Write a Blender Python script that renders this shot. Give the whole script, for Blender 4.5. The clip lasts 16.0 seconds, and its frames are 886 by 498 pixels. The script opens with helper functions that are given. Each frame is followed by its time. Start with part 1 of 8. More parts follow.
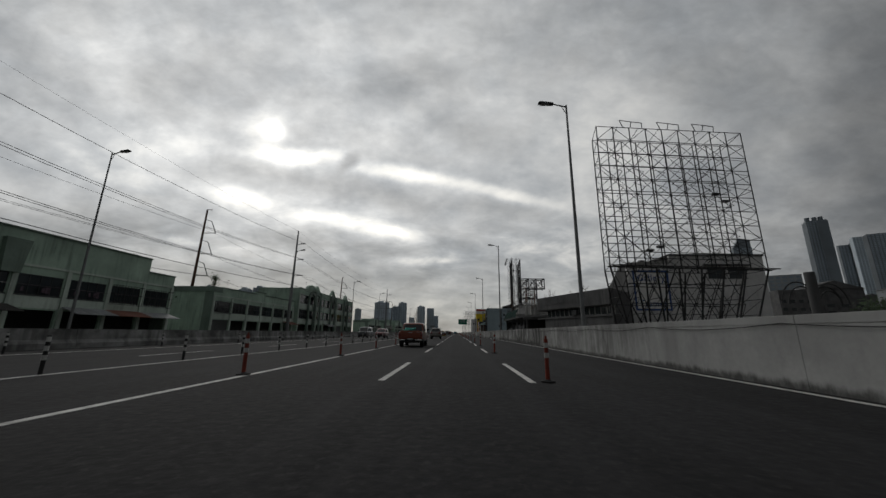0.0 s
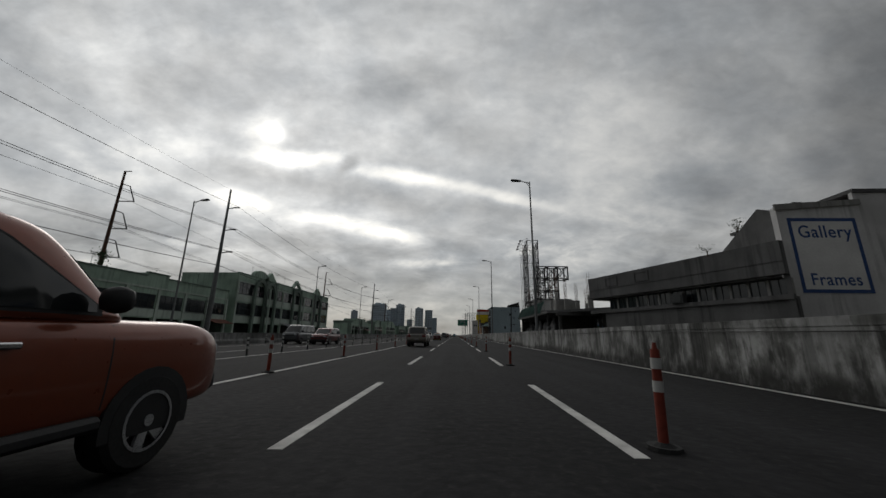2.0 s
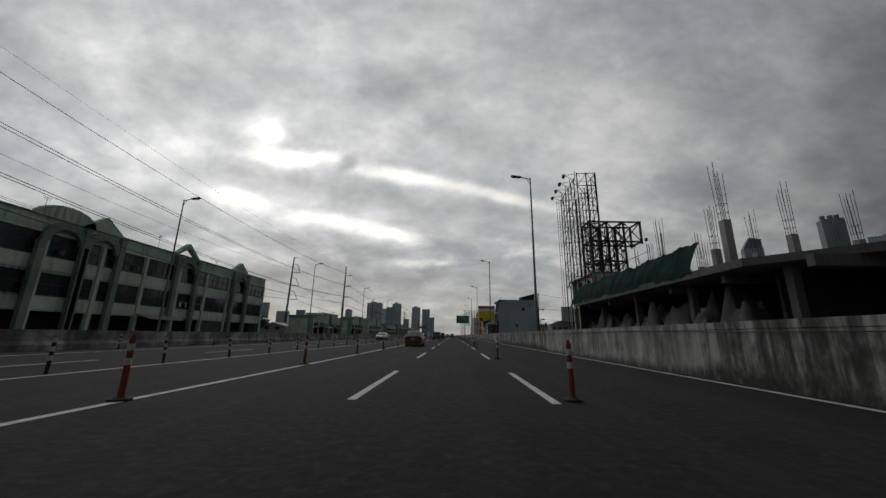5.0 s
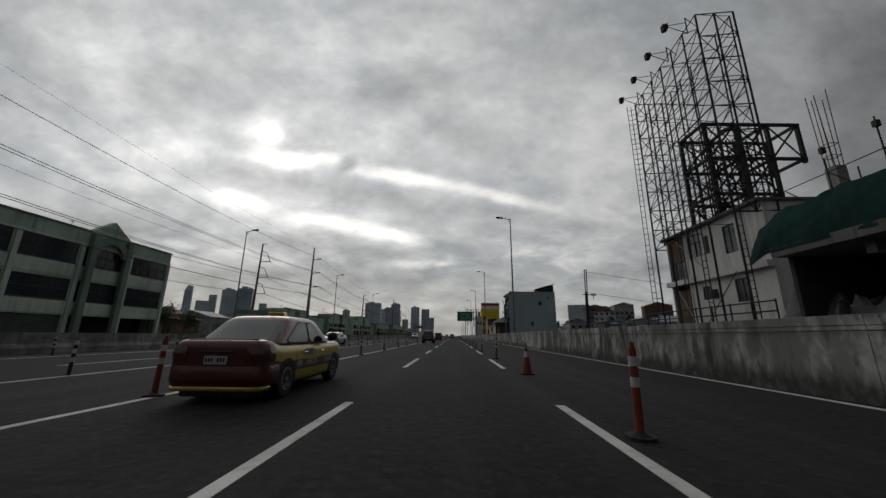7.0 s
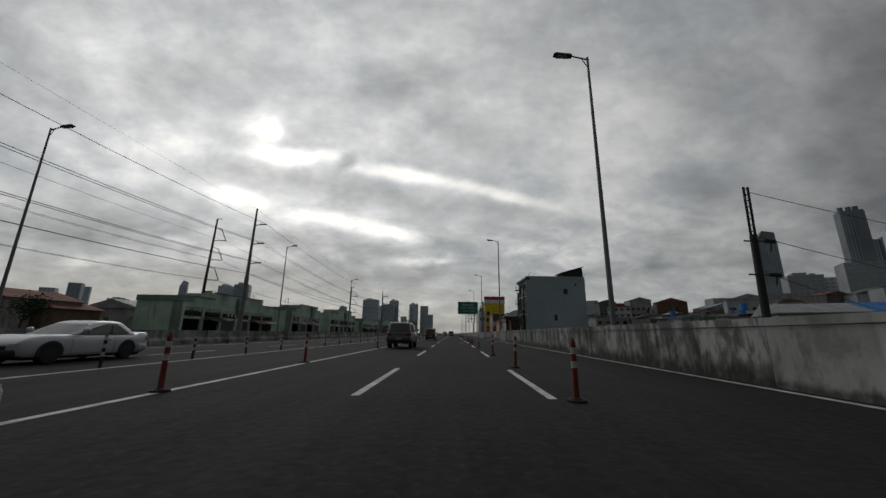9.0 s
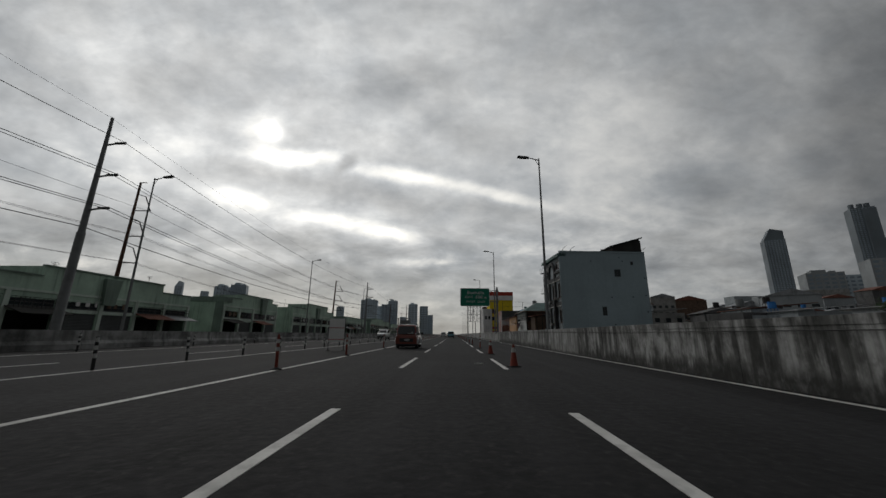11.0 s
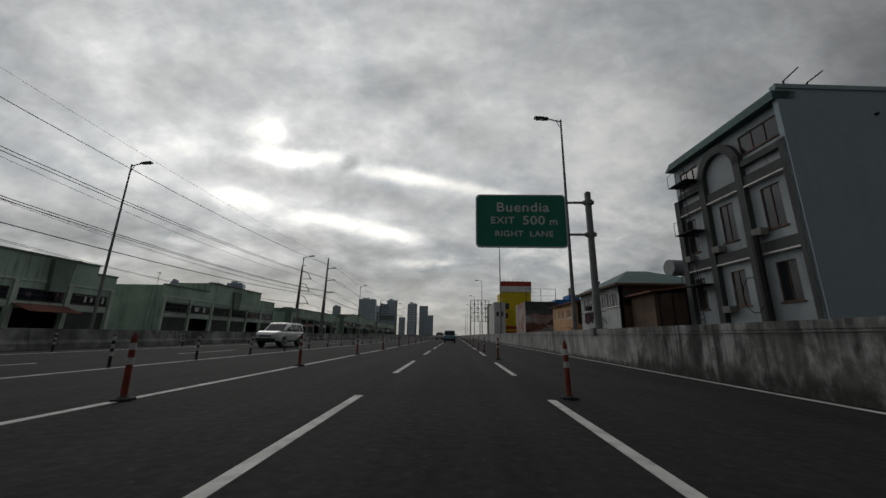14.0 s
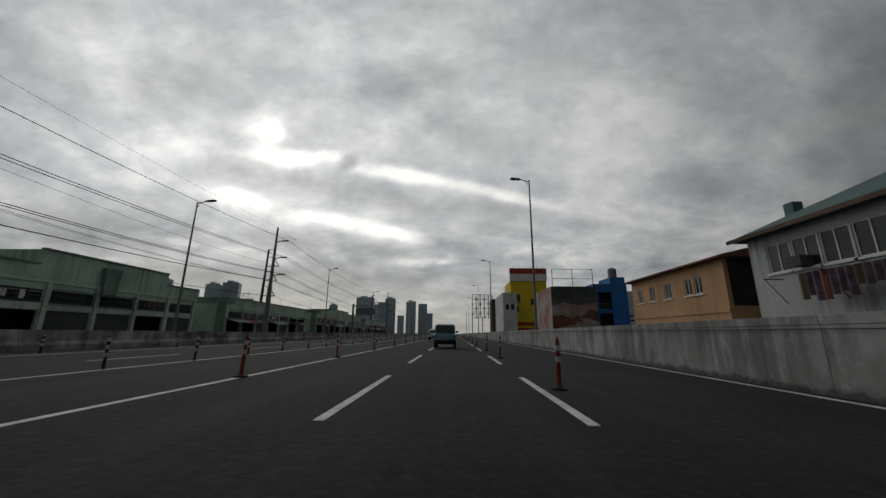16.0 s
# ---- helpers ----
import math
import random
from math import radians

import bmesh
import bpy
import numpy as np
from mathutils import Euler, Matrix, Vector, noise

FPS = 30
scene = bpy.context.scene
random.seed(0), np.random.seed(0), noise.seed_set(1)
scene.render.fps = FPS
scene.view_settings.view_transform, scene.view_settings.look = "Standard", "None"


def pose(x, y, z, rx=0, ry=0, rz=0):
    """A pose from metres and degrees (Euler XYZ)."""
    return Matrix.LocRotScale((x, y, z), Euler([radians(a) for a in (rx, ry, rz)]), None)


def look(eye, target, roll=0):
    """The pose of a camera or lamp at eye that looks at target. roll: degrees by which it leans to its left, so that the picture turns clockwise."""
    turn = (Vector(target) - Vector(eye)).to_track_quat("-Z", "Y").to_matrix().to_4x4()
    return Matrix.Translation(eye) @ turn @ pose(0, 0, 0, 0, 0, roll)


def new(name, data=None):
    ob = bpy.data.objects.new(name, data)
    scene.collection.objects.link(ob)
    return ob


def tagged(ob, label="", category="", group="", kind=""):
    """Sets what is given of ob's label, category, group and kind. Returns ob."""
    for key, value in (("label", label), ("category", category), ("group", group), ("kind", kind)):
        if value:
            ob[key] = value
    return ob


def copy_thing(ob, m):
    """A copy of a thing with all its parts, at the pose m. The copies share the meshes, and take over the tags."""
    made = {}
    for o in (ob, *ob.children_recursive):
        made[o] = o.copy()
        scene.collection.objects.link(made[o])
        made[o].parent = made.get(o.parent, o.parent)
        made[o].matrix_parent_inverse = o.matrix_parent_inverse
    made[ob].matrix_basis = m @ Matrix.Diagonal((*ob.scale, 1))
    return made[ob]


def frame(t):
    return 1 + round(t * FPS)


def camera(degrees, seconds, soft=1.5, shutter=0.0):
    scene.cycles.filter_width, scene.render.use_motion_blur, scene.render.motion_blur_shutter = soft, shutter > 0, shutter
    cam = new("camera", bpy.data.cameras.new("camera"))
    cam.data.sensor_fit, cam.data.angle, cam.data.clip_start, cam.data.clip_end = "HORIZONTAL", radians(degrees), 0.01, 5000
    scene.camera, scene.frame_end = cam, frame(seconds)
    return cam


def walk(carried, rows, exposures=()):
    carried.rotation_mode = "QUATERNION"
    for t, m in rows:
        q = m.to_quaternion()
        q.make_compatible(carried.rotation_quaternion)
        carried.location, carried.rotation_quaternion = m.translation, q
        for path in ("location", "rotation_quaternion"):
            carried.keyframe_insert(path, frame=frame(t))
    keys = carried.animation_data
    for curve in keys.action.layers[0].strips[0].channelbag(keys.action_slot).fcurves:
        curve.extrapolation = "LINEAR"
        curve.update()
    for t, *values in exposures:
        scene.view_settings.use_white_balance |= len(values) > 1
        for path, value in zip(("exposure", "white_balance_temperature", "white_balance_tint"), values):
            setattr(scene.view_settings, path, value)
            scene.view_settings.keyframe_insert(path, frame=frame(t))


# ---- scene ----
cam = camera(103.325, 16.0, soft=1.5)
PATH = [
    (0.0, pose(0, 0.000, 1.101, 103.404, -0.599, 2.149)),
    (0.5, pose(0, 6.969, 1.101, 103.677, -0.658, 1.933)),
    (1.0, pose(0, 14.043, 1.101, 103.736, -0.399, 2.135)),
    (1.5, pose(0, 21.156, 1.101, 103.829, -0.474, 2.081)),
    (2.0, pose(0, 28.296, 1.101, 103.792, -0.692, 1.978)),
    (2.5, pose(0, 35.428, 1.101, 103.895, -0.891, 2.000)),
    (3.0, pose(0, 42.399, 1.101, 103.705, -0.981, 1.837)),
    (3.5, pose(0, 49.118, 1.101, 103.801, -0.979, 1.728)),
    (4.0, pose(0, 55.687, 1.101, 103.851, -1.036, 1.670)),
    (4.5, pose(0, 62.284, 1.101, 103.935, -0.938, 1.632)),
    (5.0, pose(0, 69.094, 1.101, 103.808, -0.823, 1.681)),
    (5.5, pose(0, 76.065, 1.101, 103.726, -0.750, 1.650)),
    (6.0, pose(0, 83.147, 1.101, 103.641, -0.674, 1.523)),
    (6.5, pose(0, 90.289, 1.101, 103.629, -0.568, 1.536)),
    (7.0, pose(0, 97.423, 1.101, 103.909, -0.520, 1.726)),
    (7.5, pose(0, 104.510, 1.101, 103.913, -0.428, 1.741)),
    (8.0, pose(0, 111.522, 1.101, 103.847, -0.702, 1.588)),
    (8.5, pose(0, 118.463, 1.101, 103.526, -0.807, 1.729)),
    (9.0, pose(0, 125.361, 1.101, 103.515, -0.713, 1.644)),
    (9.5, pose(0, 132.388, 1.101, 103.824, -0.736, 1.683)),
    (10.0, pose(0, 139.616, 1.101, 103.761, -0.731, 1.739)),
    (10.5, pose(0, 146.981, 1.101, 103.715, -0.711, 1.747)),
    (11.0, pose(0, 154.416, 1.101, 103.662, -0.661, 1.713)),
    (11.5, pose(0, 161.858, 1.101, 103.634, -0.665, 1.829)),
    (12.0, pose(0, 169.240, 1.101, 103.610, -0.545, 2.179)),
    (12.5, pose(0, 176.511, 1.101, 103.525, -0.864, 2.068)),
    (13.0, pose(0, 183.602, 1.101, 103.789, -0.847, 2.243)),
    (13.5, pose(0, 190.475, 1.101, 103.904, -0.819, 2.133)),
    (14.0, pose(0, 197.165, 1.101, 103.841, -1.025, 1.889)),
    (14.5, pose(0, 203.639, 1.101, 103.661, -1.183, 1.572)),
    (15.0, pose(0, 210.032, 1.101, 103.656, -1.188, 1.717)),
    (15.5, pose(0, 216.322, 1.101, 103.747, -0.756, 1.789)),
    (16.0, pose(0, 222.573, 1.101, 103.598, -0.606, 1.899)),
]
walk(cam, PATH)

# ---- sky, sun, exposure ----
SUN = Vector((-0.446, 0.747, 0.474)).normalized()


# breaks (bright) and banks (dark) in the cloud: place on the chart, tilt, half length, half width, stops
BREAKS = [
    (-0.50, 0.340, 0, 0.13, 0.07, 0.45), (-0.42, 0.262, -4, 0.25, 0.036, 0.85), (-0.14, 0.212, -7, 0.24, 0.036, 0.8),
    (0.10, 0.165, -12, 0.26, 0.034, 0.55), (-0.88, 0.290, 4, 0.36, 0.09, 0.4), (-0.92, 0.19, -8, 0.22, 0.06, 0.4),
    (-0.58, 0.14, -8, 0.22, 0.05, 0.75), (-0.29, 0.075, -6, 0.26, 0.036, 0.65), (-0.13, 0.045, -4, 0.12, 0.026, 0.6),
    (-0.76, 0.01, 0, 0.10, 0.026, 0.6), (-1.02, -0.055, 0, 0.12, 0.026, 0.6), (-0.08, -0.035, -2, 0.16, 0.025, 0.6),
    (0.24, 0.0, -4, 0.26, 0.05, 0.45), (-1.12, 0.60, -30, 0.22, 0.14, 0.2), (0.45, 0.28, -10, 0.55, 0.3, 0.3), (-0.20, -0.17, 0, 0.6, 0.06, 0.4), (0.42, 0.10, -8, 0.42, 0.17, 0.35),
]
BANKS = [
    (-0.27, 0.235, 35, 0.055, 0.032, -0.8), (-0.42, 0.205, -5, 0.24, 0.035, -0.3), (-0.20, 0.145, -10, 0.28, 0.05, -0.5),
    (-0.12, 0.46, 10, 0.24, 0.10, -0.4), (-1.02, 0.05, -6, 0.38, 0.09, -0.4), (-0.35, 0.015, -4, 0.34, 0.05, -0.4),
    (0.22, 0.095, -9, 0.36, 0.04, -0.45), (-0.45, -0.085, 0, 0.5, 0.05, -0.35), (0.08, 0.33, -15, 0.2, 0.08, -0.3),
    # the tall bank at 1.33 puts lens fall-off into the sky's right side
    (-0.75, 0.47, 15, 0.3, 0.1, -0.25), (0.75, -0.02, -10, 0.4, 0.10, -0.2), (-1.15, 0.62, 0, 0.25, 0.3, -0.2), (1.33, 0.35, 0, 0.42, 0.9, -0.75), (0.70, 0.18, -12, 0.2, 0.07, -0.25),
]


def build_world():
    w = bpy.data.worlds.new("overcast_sky")
    scene.world = w
    w.use_nodes = True
    nt = w.node_tree
    nt.nodes.clear()
    N, K = nt.nodes.new, nt.links.new

    def math_(op, a, b=None, c=None, clamp=False):
        n = N("ShaderNodeMath")
        n.operation, n.use_clamp = op, clamp
        for i, v in enumerate((a, b, c)):
            if v is None:
                continue
            if isinstance(v, (int, float)):
                n.inputs[i].default_value = v
            else:
                K(v, n.inputs[i])
        return n.outputs[0]

    def noise_(vec, scale, detail, rough, dist=0.0):
        n = N("ShaderNodeTexNoise")
        K(vec, n.inputs["Vector"])
        n.inputs["Scale"].default_value = scale
        n.inputs["Detail"].default_value = detail
        n.inputs["Roughness"].default_value = rough
        n.inputs["Distortion"].default_value = dist
        return n.outputs["Fac"]

    def mix_(f, a, b):
        n = N("ShaderNodeMix")
        n.data_type = "RGBA"
        for s, v in ((n.inputs["Factor"], f), (n.inputs["A"], a), (n.inputs["B"], b)):
            if isinstance(v, (int, float)):
                s.default_value = v
            elif isinstance(v, tuple):
                s.default_value = (*v, 1)
            else:
                K(v, s)
        return n.outputs["Result"]

    def band(x, lo, hi):
        n = N("ShaderNodeMapRange")
        n.interpolation_type = "SMOOTHSTEP"
        K(x, n.inputs[0])
        n.inputs[1].default_value, n.inputs[2].default_value = lo, hi
        return n.outputs[0]

    tc = N("ShaderNodeTexCoord").outputs["Generated"]
    sep = N("ShaderNodeSeparateXYZ")
    K(tc, sep.inputs[0])
    x, y, z = sep.outputs
    zc = math_("ADD", math_("MAXIMUM", z, 0.0), 0.24)
    comb = N("ShaderNodeCombineXYZ")
    K(math_("DIVIDE", x, zc), comb.inputs[0])
    K(math_("DIVIDE", y, zc), comb.inputs[1])
    uv = comb.outputs[0]
    turn = N("ShaderNodeMapping")
    turn.inputs["Rotation"].default_value = (0, 0, radians(-24))
    turn.inputs["Scale"].default_value = (1.0, 1.3, 1)
    turn.inputs["Location"].default_value = (3.1, 0.4, 0)
    K(uv, turn.inputs[0])
    st = turn.outputs[0]
    big = noise_(st, 0.6, 4, 0.5, 0.3)
    mid = noise_(st, 1.7, 7, 0.55, 0.35)
    fine = noise_(uv, 5.0, 7, 0.62, 0.2)
    puff = math_("ADD", math_("MULTIPLY", noise_(uv, 2.6, 9, 0.56, 0.4), 0.7), math_("MULTIPLY", noise_(tc, 15.0, 7, 0.55, 0.2), 0.3))
    c = math_("ADD", math_("ADD", math_("MULTIPLY", big, 0.20), math_("MULTIPLY", mid, 0.26)), math_("ADD", math_("MULTIPLY", fine, 0.16), math_("MULTIPLY", puff, 0.38)))
    cover = band(c, 0.36, 0.66)
    dot = N("ShaderNodeVectorMath")
    dot.operation = "DOT_PRODUCT"
    K(tc, dot.inputs[0])
    dot.inputs[1].default_value = SUN
    d = math_("MAXIMUM", dot.outputs["Value"], 0.0)
    wide = math_("POWER", d, 1.4)
    near = math_("POWER", d, 16.0)
    disc = math_("POWER", d, 5200.0)
    # behind the cloud: a clear sky; in front: cloud, thin where it is bright
    sky = N("ShaderNodeTexSky")
    sky.sky_type, sky.sun_disc = "NISHITA", False
    sky.sun_elevation, sky.sun_rotation = math.asin(SUN.z), math.atan2(SUN.x, SUN.y)
    clear = N("ShaderNodeVectorMath")
    clear.operation = "SCALE"
    K(sky.outputs[0], clear.inputs[0])
    clear.inputs["Scale"].default_value = 0.05
    cloud = mix_(cover, (0.268, 0.281, 0.291), (0.452, 0.452, 0.442))
    # the side of the sky away from the sun is duller
    away = math_("ADD", 0.26, math_("MULTIPLY", band(dot.outputs["Value"], -0.55, 0.2), 0.315))
    lit = math_("ADD", away, math_("ADD", math_("MULTIPLY", wide, 1.12), math_("MULTIPLY", near, math_("ADD", 0.10, math_("MULTIPLY", cover, 0.62)))))
    # thicker cloud low under the sun
    thick = math_("MULTIPLY", math_("SUBTRACT", 1.0, band(z, 0.02, 0.36)), band(d, 0.5, 0.92))
    lit = math_("MULTIPLY", lit, math_("SUBTRACT", 1.0, math_("MULTIPLY", thick, 0.34)))
    # the banks and breaks of the cloud over the road, drawn on a flat chart of the sky ahead
    ahead = Vector((-0.0314, 0.9708, 0.2377))
    side = Vector((0.9995, 0.0323, 0.0))
    rise = side.cross(ahead)

    def along(axis):
        n = N("ShaderNodeVectorMath")
        n.operation = "DOT_PRODUCT"
        K(tc, n.inputs[0])
        n.inputs[1].default_value = axis
        return n.outputs["Value"]

    front = along(ahead)
    depth = math_("MAXIMUM", front, 0.08)
    chart = N("ShaderNodeCombineXYZ")
    K(math_("DIVIDE", along(side), depth), chart.inputs[0])
    K(math_("DIVIDE", along(rise), depth), chart.inputs[1])
    torn = None
    for scale, amount in ((2.2, 0.15), (8.0, 0.07)):
        n = N("ShaderNodeTexNoise")
        K(torn or chart.outputs[0], n.inputs["Vector"])
        n.inputs["Scale"].default_value, n.inputs["Detail"].default_value = scale, 5
        off = N("ShaderNodeVectorMath")
        off.operation = "MULTIPLY_ADD"
        K(n.outputs["Color"], off.inputs[0])
        off.inputs[1].default_value = (amount, amount * 0.55, 0)
        K(torn or chart.outputs[0], off.inputs[2])
        torn = off.outputs[0]
    stops = None
    for bx, by, tilt, rx, ry, amount in BREAKS + BANKS:
        mp = N("ShaderNodeMapping")
        mp.vector_type = "TEXTURE"
        mp.inputs["Location"].default_value = (bx + 0.11, by + 0.06, 0)
        mp.inputs["Rotation"].default_value = (0, 0, radians(tilt))
        mp.inputs["Scale"].default_value = (rx, ry, 1)
        K(torn, mp.inputs[0])
        flat = N("ShaderNodeVectorMath")
        flat.operation = "MULTIPLY"
        K(mp.outputs[0], flat.inputs[0])
        flat.inputs[1].default_value = (1, 1, 0)
        g = N("ShaderNodeTexGradient")
        g.gradient_type = "SPHERICAL"
        K(flat.outputs[0], g.inputs[0])
        stops = math_("MULTIPLY_ADD", band(g.outputs["Fac"], 0.0, 0.9), amount, 0.0 if stops is None else stops)
    # heaped texture inside the banks, flatter towards the horizon
    heap = N("ShaderNodeMapping")
    heap.inputs["Scale"].default_value = (1.0, 1.7, 1.0)
    heap.inputs["Rotation"].default_value = (0, 0, radians(8))
    K(chart.outputs[0], heap.inputs[0])
    split = N("ShaderNodeSeparateXYZ")
    K(chart.outputs[0], split.inputs[0])
    flat_ = N("ShaderNodeMapping")
    flat_.inputs["Scale"].default_value = (1.0, 2.8, 1.0)
    flat_.inputs["Rotation"].default_value = (0, 0, radians(5))
    K(chart.outputs[0], flat_.inputs[0])
    broken = math_("MULTIPLY", math_("SUBTRACT", noise_(flat_.outputs[0], 7.5, 7, 0.6, 0.5), 0.5), 1.7)
    stops = math_("MULTIPLY_ADD", broken, math_("SUBTRACT", 1.0, band(split.outputs[1], -0.02, 0.2)), stops)
    for scale, amount in ((4.0, 1.0), (11.0, 0.6), (30.0, 0.16)):
        stops = math_("MULTIPLY_ADD", math_("SUBTRACT", noise_(heap.outputs[0], scale, 6, 0.55, 0.35), 0.5), amount, stops)
    stops = math_("MULTIPLY", stops, band(front, 0.1, 0.3))
    lit = math_("MULTIPLY", lit, math_("POWER", 2.0, stops))
    # the unseen cloud overhead is darkened so less light falls on the road
    lit = math_("MULTIPLY", lit, math_("SUBTRACT", 1.0, math_("MULTIPLY", band(z, 0.72, 0.95), 0.3)))
    sc = N("ShaderNodeVectorMath")
    sc.operation = "SCALE"
    K(mix_(band(stops, 0.1, 0.9), cloud, (0.408, 0.400, 0.376)), sc.inputs[0])
    K(lit, sc.inputs["Scale"])
    glow = mix_(math_("MULTIPLY", disc, 1.25, clamp=True), sc.outputs[0], (2.0, 1.95, 1.85))
    # a paler, slightly warm strip low over the horizon
    low = math_("MULTIPLY", math_("SUBTRACT", 1.0, band(z, 0.0, 0.22)), band(d, 0.45, 0.95))
    glow = mix_(math_("MULTIPLY", low, 0.34), glow, (0.45, 0.42, 0.345))
    over = mix_(0.93, clear.outputs[0], glow)
    ground = mix_(band(z, -0.03, 0.0), (0.05, 0.05, 0.05), over)
    bg = N("ShaderNodeBackground")
    K(ground, bg.inputs[0])
    bg.inputs[1].default_value = 0.94
    out = N("ShaderNodeOutputWorld")
    K(bg.outputs[0], out.inputs[0])


build_world()
sun = new("sun", bpy.data.lights.new("sun", "SUN"))
sun.data.energy, sun.data.angle, sun.data.color = 0.25, radians(25), (1.0, 0.95, 0.88)
sun.matrix_world = look(SUN * 50, (0, 0, 0))


# ---- materials ----
def material(name, col, rough=0.8, metal=0.0, var=0.3, scale=0.8, streak=0.0, grime=0.0, bump=0.15, spec=0.35, col2=None, local=False, coat=0.0):
    """A weathered surface: large blotches, fine grain, and where asked dark vertical run-off streaks."""
    m = bpy.data.materials.new(name)
    m.use_nodes = True
    nt = m.node_tree
    N, K = nt.nodes.new, nt.links.new
    b = nt.nodes["Principled BSDF"]
    if local:
        src = N("ShaderNodeTexCoord").outputs["Object"]
    else:
        src = N("ShaderNodeNewGeometry").outputs["Position"]

    def noise_(scale_, detail=4, sx=None):
        v = src
        if sx:
            mp = N("ShaderNodeMapping")
            mp.inputs["Scale"].default_value = sx
            K(src, mp.inputs[0])
            v = mp.outputs[0]
        n = N("ShaderNodeTexNoise")
        K(v, n.inputs["Vector"])
        n.inputs["Scale"].default_value, n.inputs["Detail"].default_value = scale_, detail
        return n.outputs["Fac"]

    def mix_(f, a, c, mode="MIX"):
        n = N("ShaderNodeMix")
        n.data_type, n.blend_type = "RGBA", mode
        for s, v in ((n.inputs["Factor"], f), (n.inputs["A"], a), (n.inputs["B"], c)):
            if isinstance(v, (int, float)):
                s.default_value = v
            elif isinstance(v, tuple):
                s.default_value = (*v, 1)
            else:
                K(v, s)
        return n.outputs["Result"]

    def band(x, lo, hi, to=1.0):
        n = N("ShaderNodeMapRange")
        K(x, n.inputs[0])
        n.inputs[1].default_value, n.inputs[2].default_value, n.inputs[4].default_value = lo, hi, to
        return n.outputs[0]

    dark = tuple(v * (1 - var) for v in col)
    lite = tuple(min(1, v * (1 + var * 0.6)) for v in col)
    if col2:
        dark = col2
    big = noise_(scale, 5)
    fine = noise_(scale * 14, 4)
    c = mix_(band(big, 0.35, 0.68), dark, lite)
    c = mix_(band(fine, 0.3, 0.75, 0.35), c, tuple(v * 0.75 for v in col))
    if streak:
        s = noise_(1.0, 5, (2.6, 2.6, 0.16))
        s2 = noise_(1.0, 3, (0.4, 0.4, 0.25))
        mul = N("ShaderNodeMath")
        mul.operation = "MULTIPLY"
        K(band(s, 0.46, 0.66), mul.inputs[0])
        K(band(s2, 0.4, 0.62, streak), mul.inputs[1])
        c = mix_(mul.outputs[0], c, tuple(v * 0.16 for v in col))
    if grime:
        g = noise_(scale * 3.1, 6)
        c = mix_(band(g, 0.5, 0.72, grime), c, tuple(v * 0.3 for v in col))
    K(c, b.inputs["Base Color"])
    K(band(fine, 0.2, 0.8, 1.0), b.inputs["Roughness"])
    rr = N("ShaderNodeMapRange")
    K(fine, rr.inputs[0])
    rr.inputs[1].default_value, rr.inputs[2].default_value = 0.25, 0.75
    rr.inputs[3].default_value, rr.inputs[4].default_value = max(0.02, rough - 0.08), min(1, rough + 0.08)
    K(rr.outputs[0], b.inputs["Roughness"])
    b.inputs["Metallic"].default_value = metal
    b.inputs["Specular IOR Level"].default_value = spec
    b.inputs["Coat Weight"].default_value = coat
    b.inputs["Coat Roughness"].default_value = 0.06
    if bump:
        bp = N("ShaderNodeBump")
        bp.inputs["Strength"].default_value, bp.inputs["Distance"].default_value = bump, 0.02
        K(fine, bp.inputs["Height"])
        K(bp.outputs[0], b.inputs["Normal"])
    return m


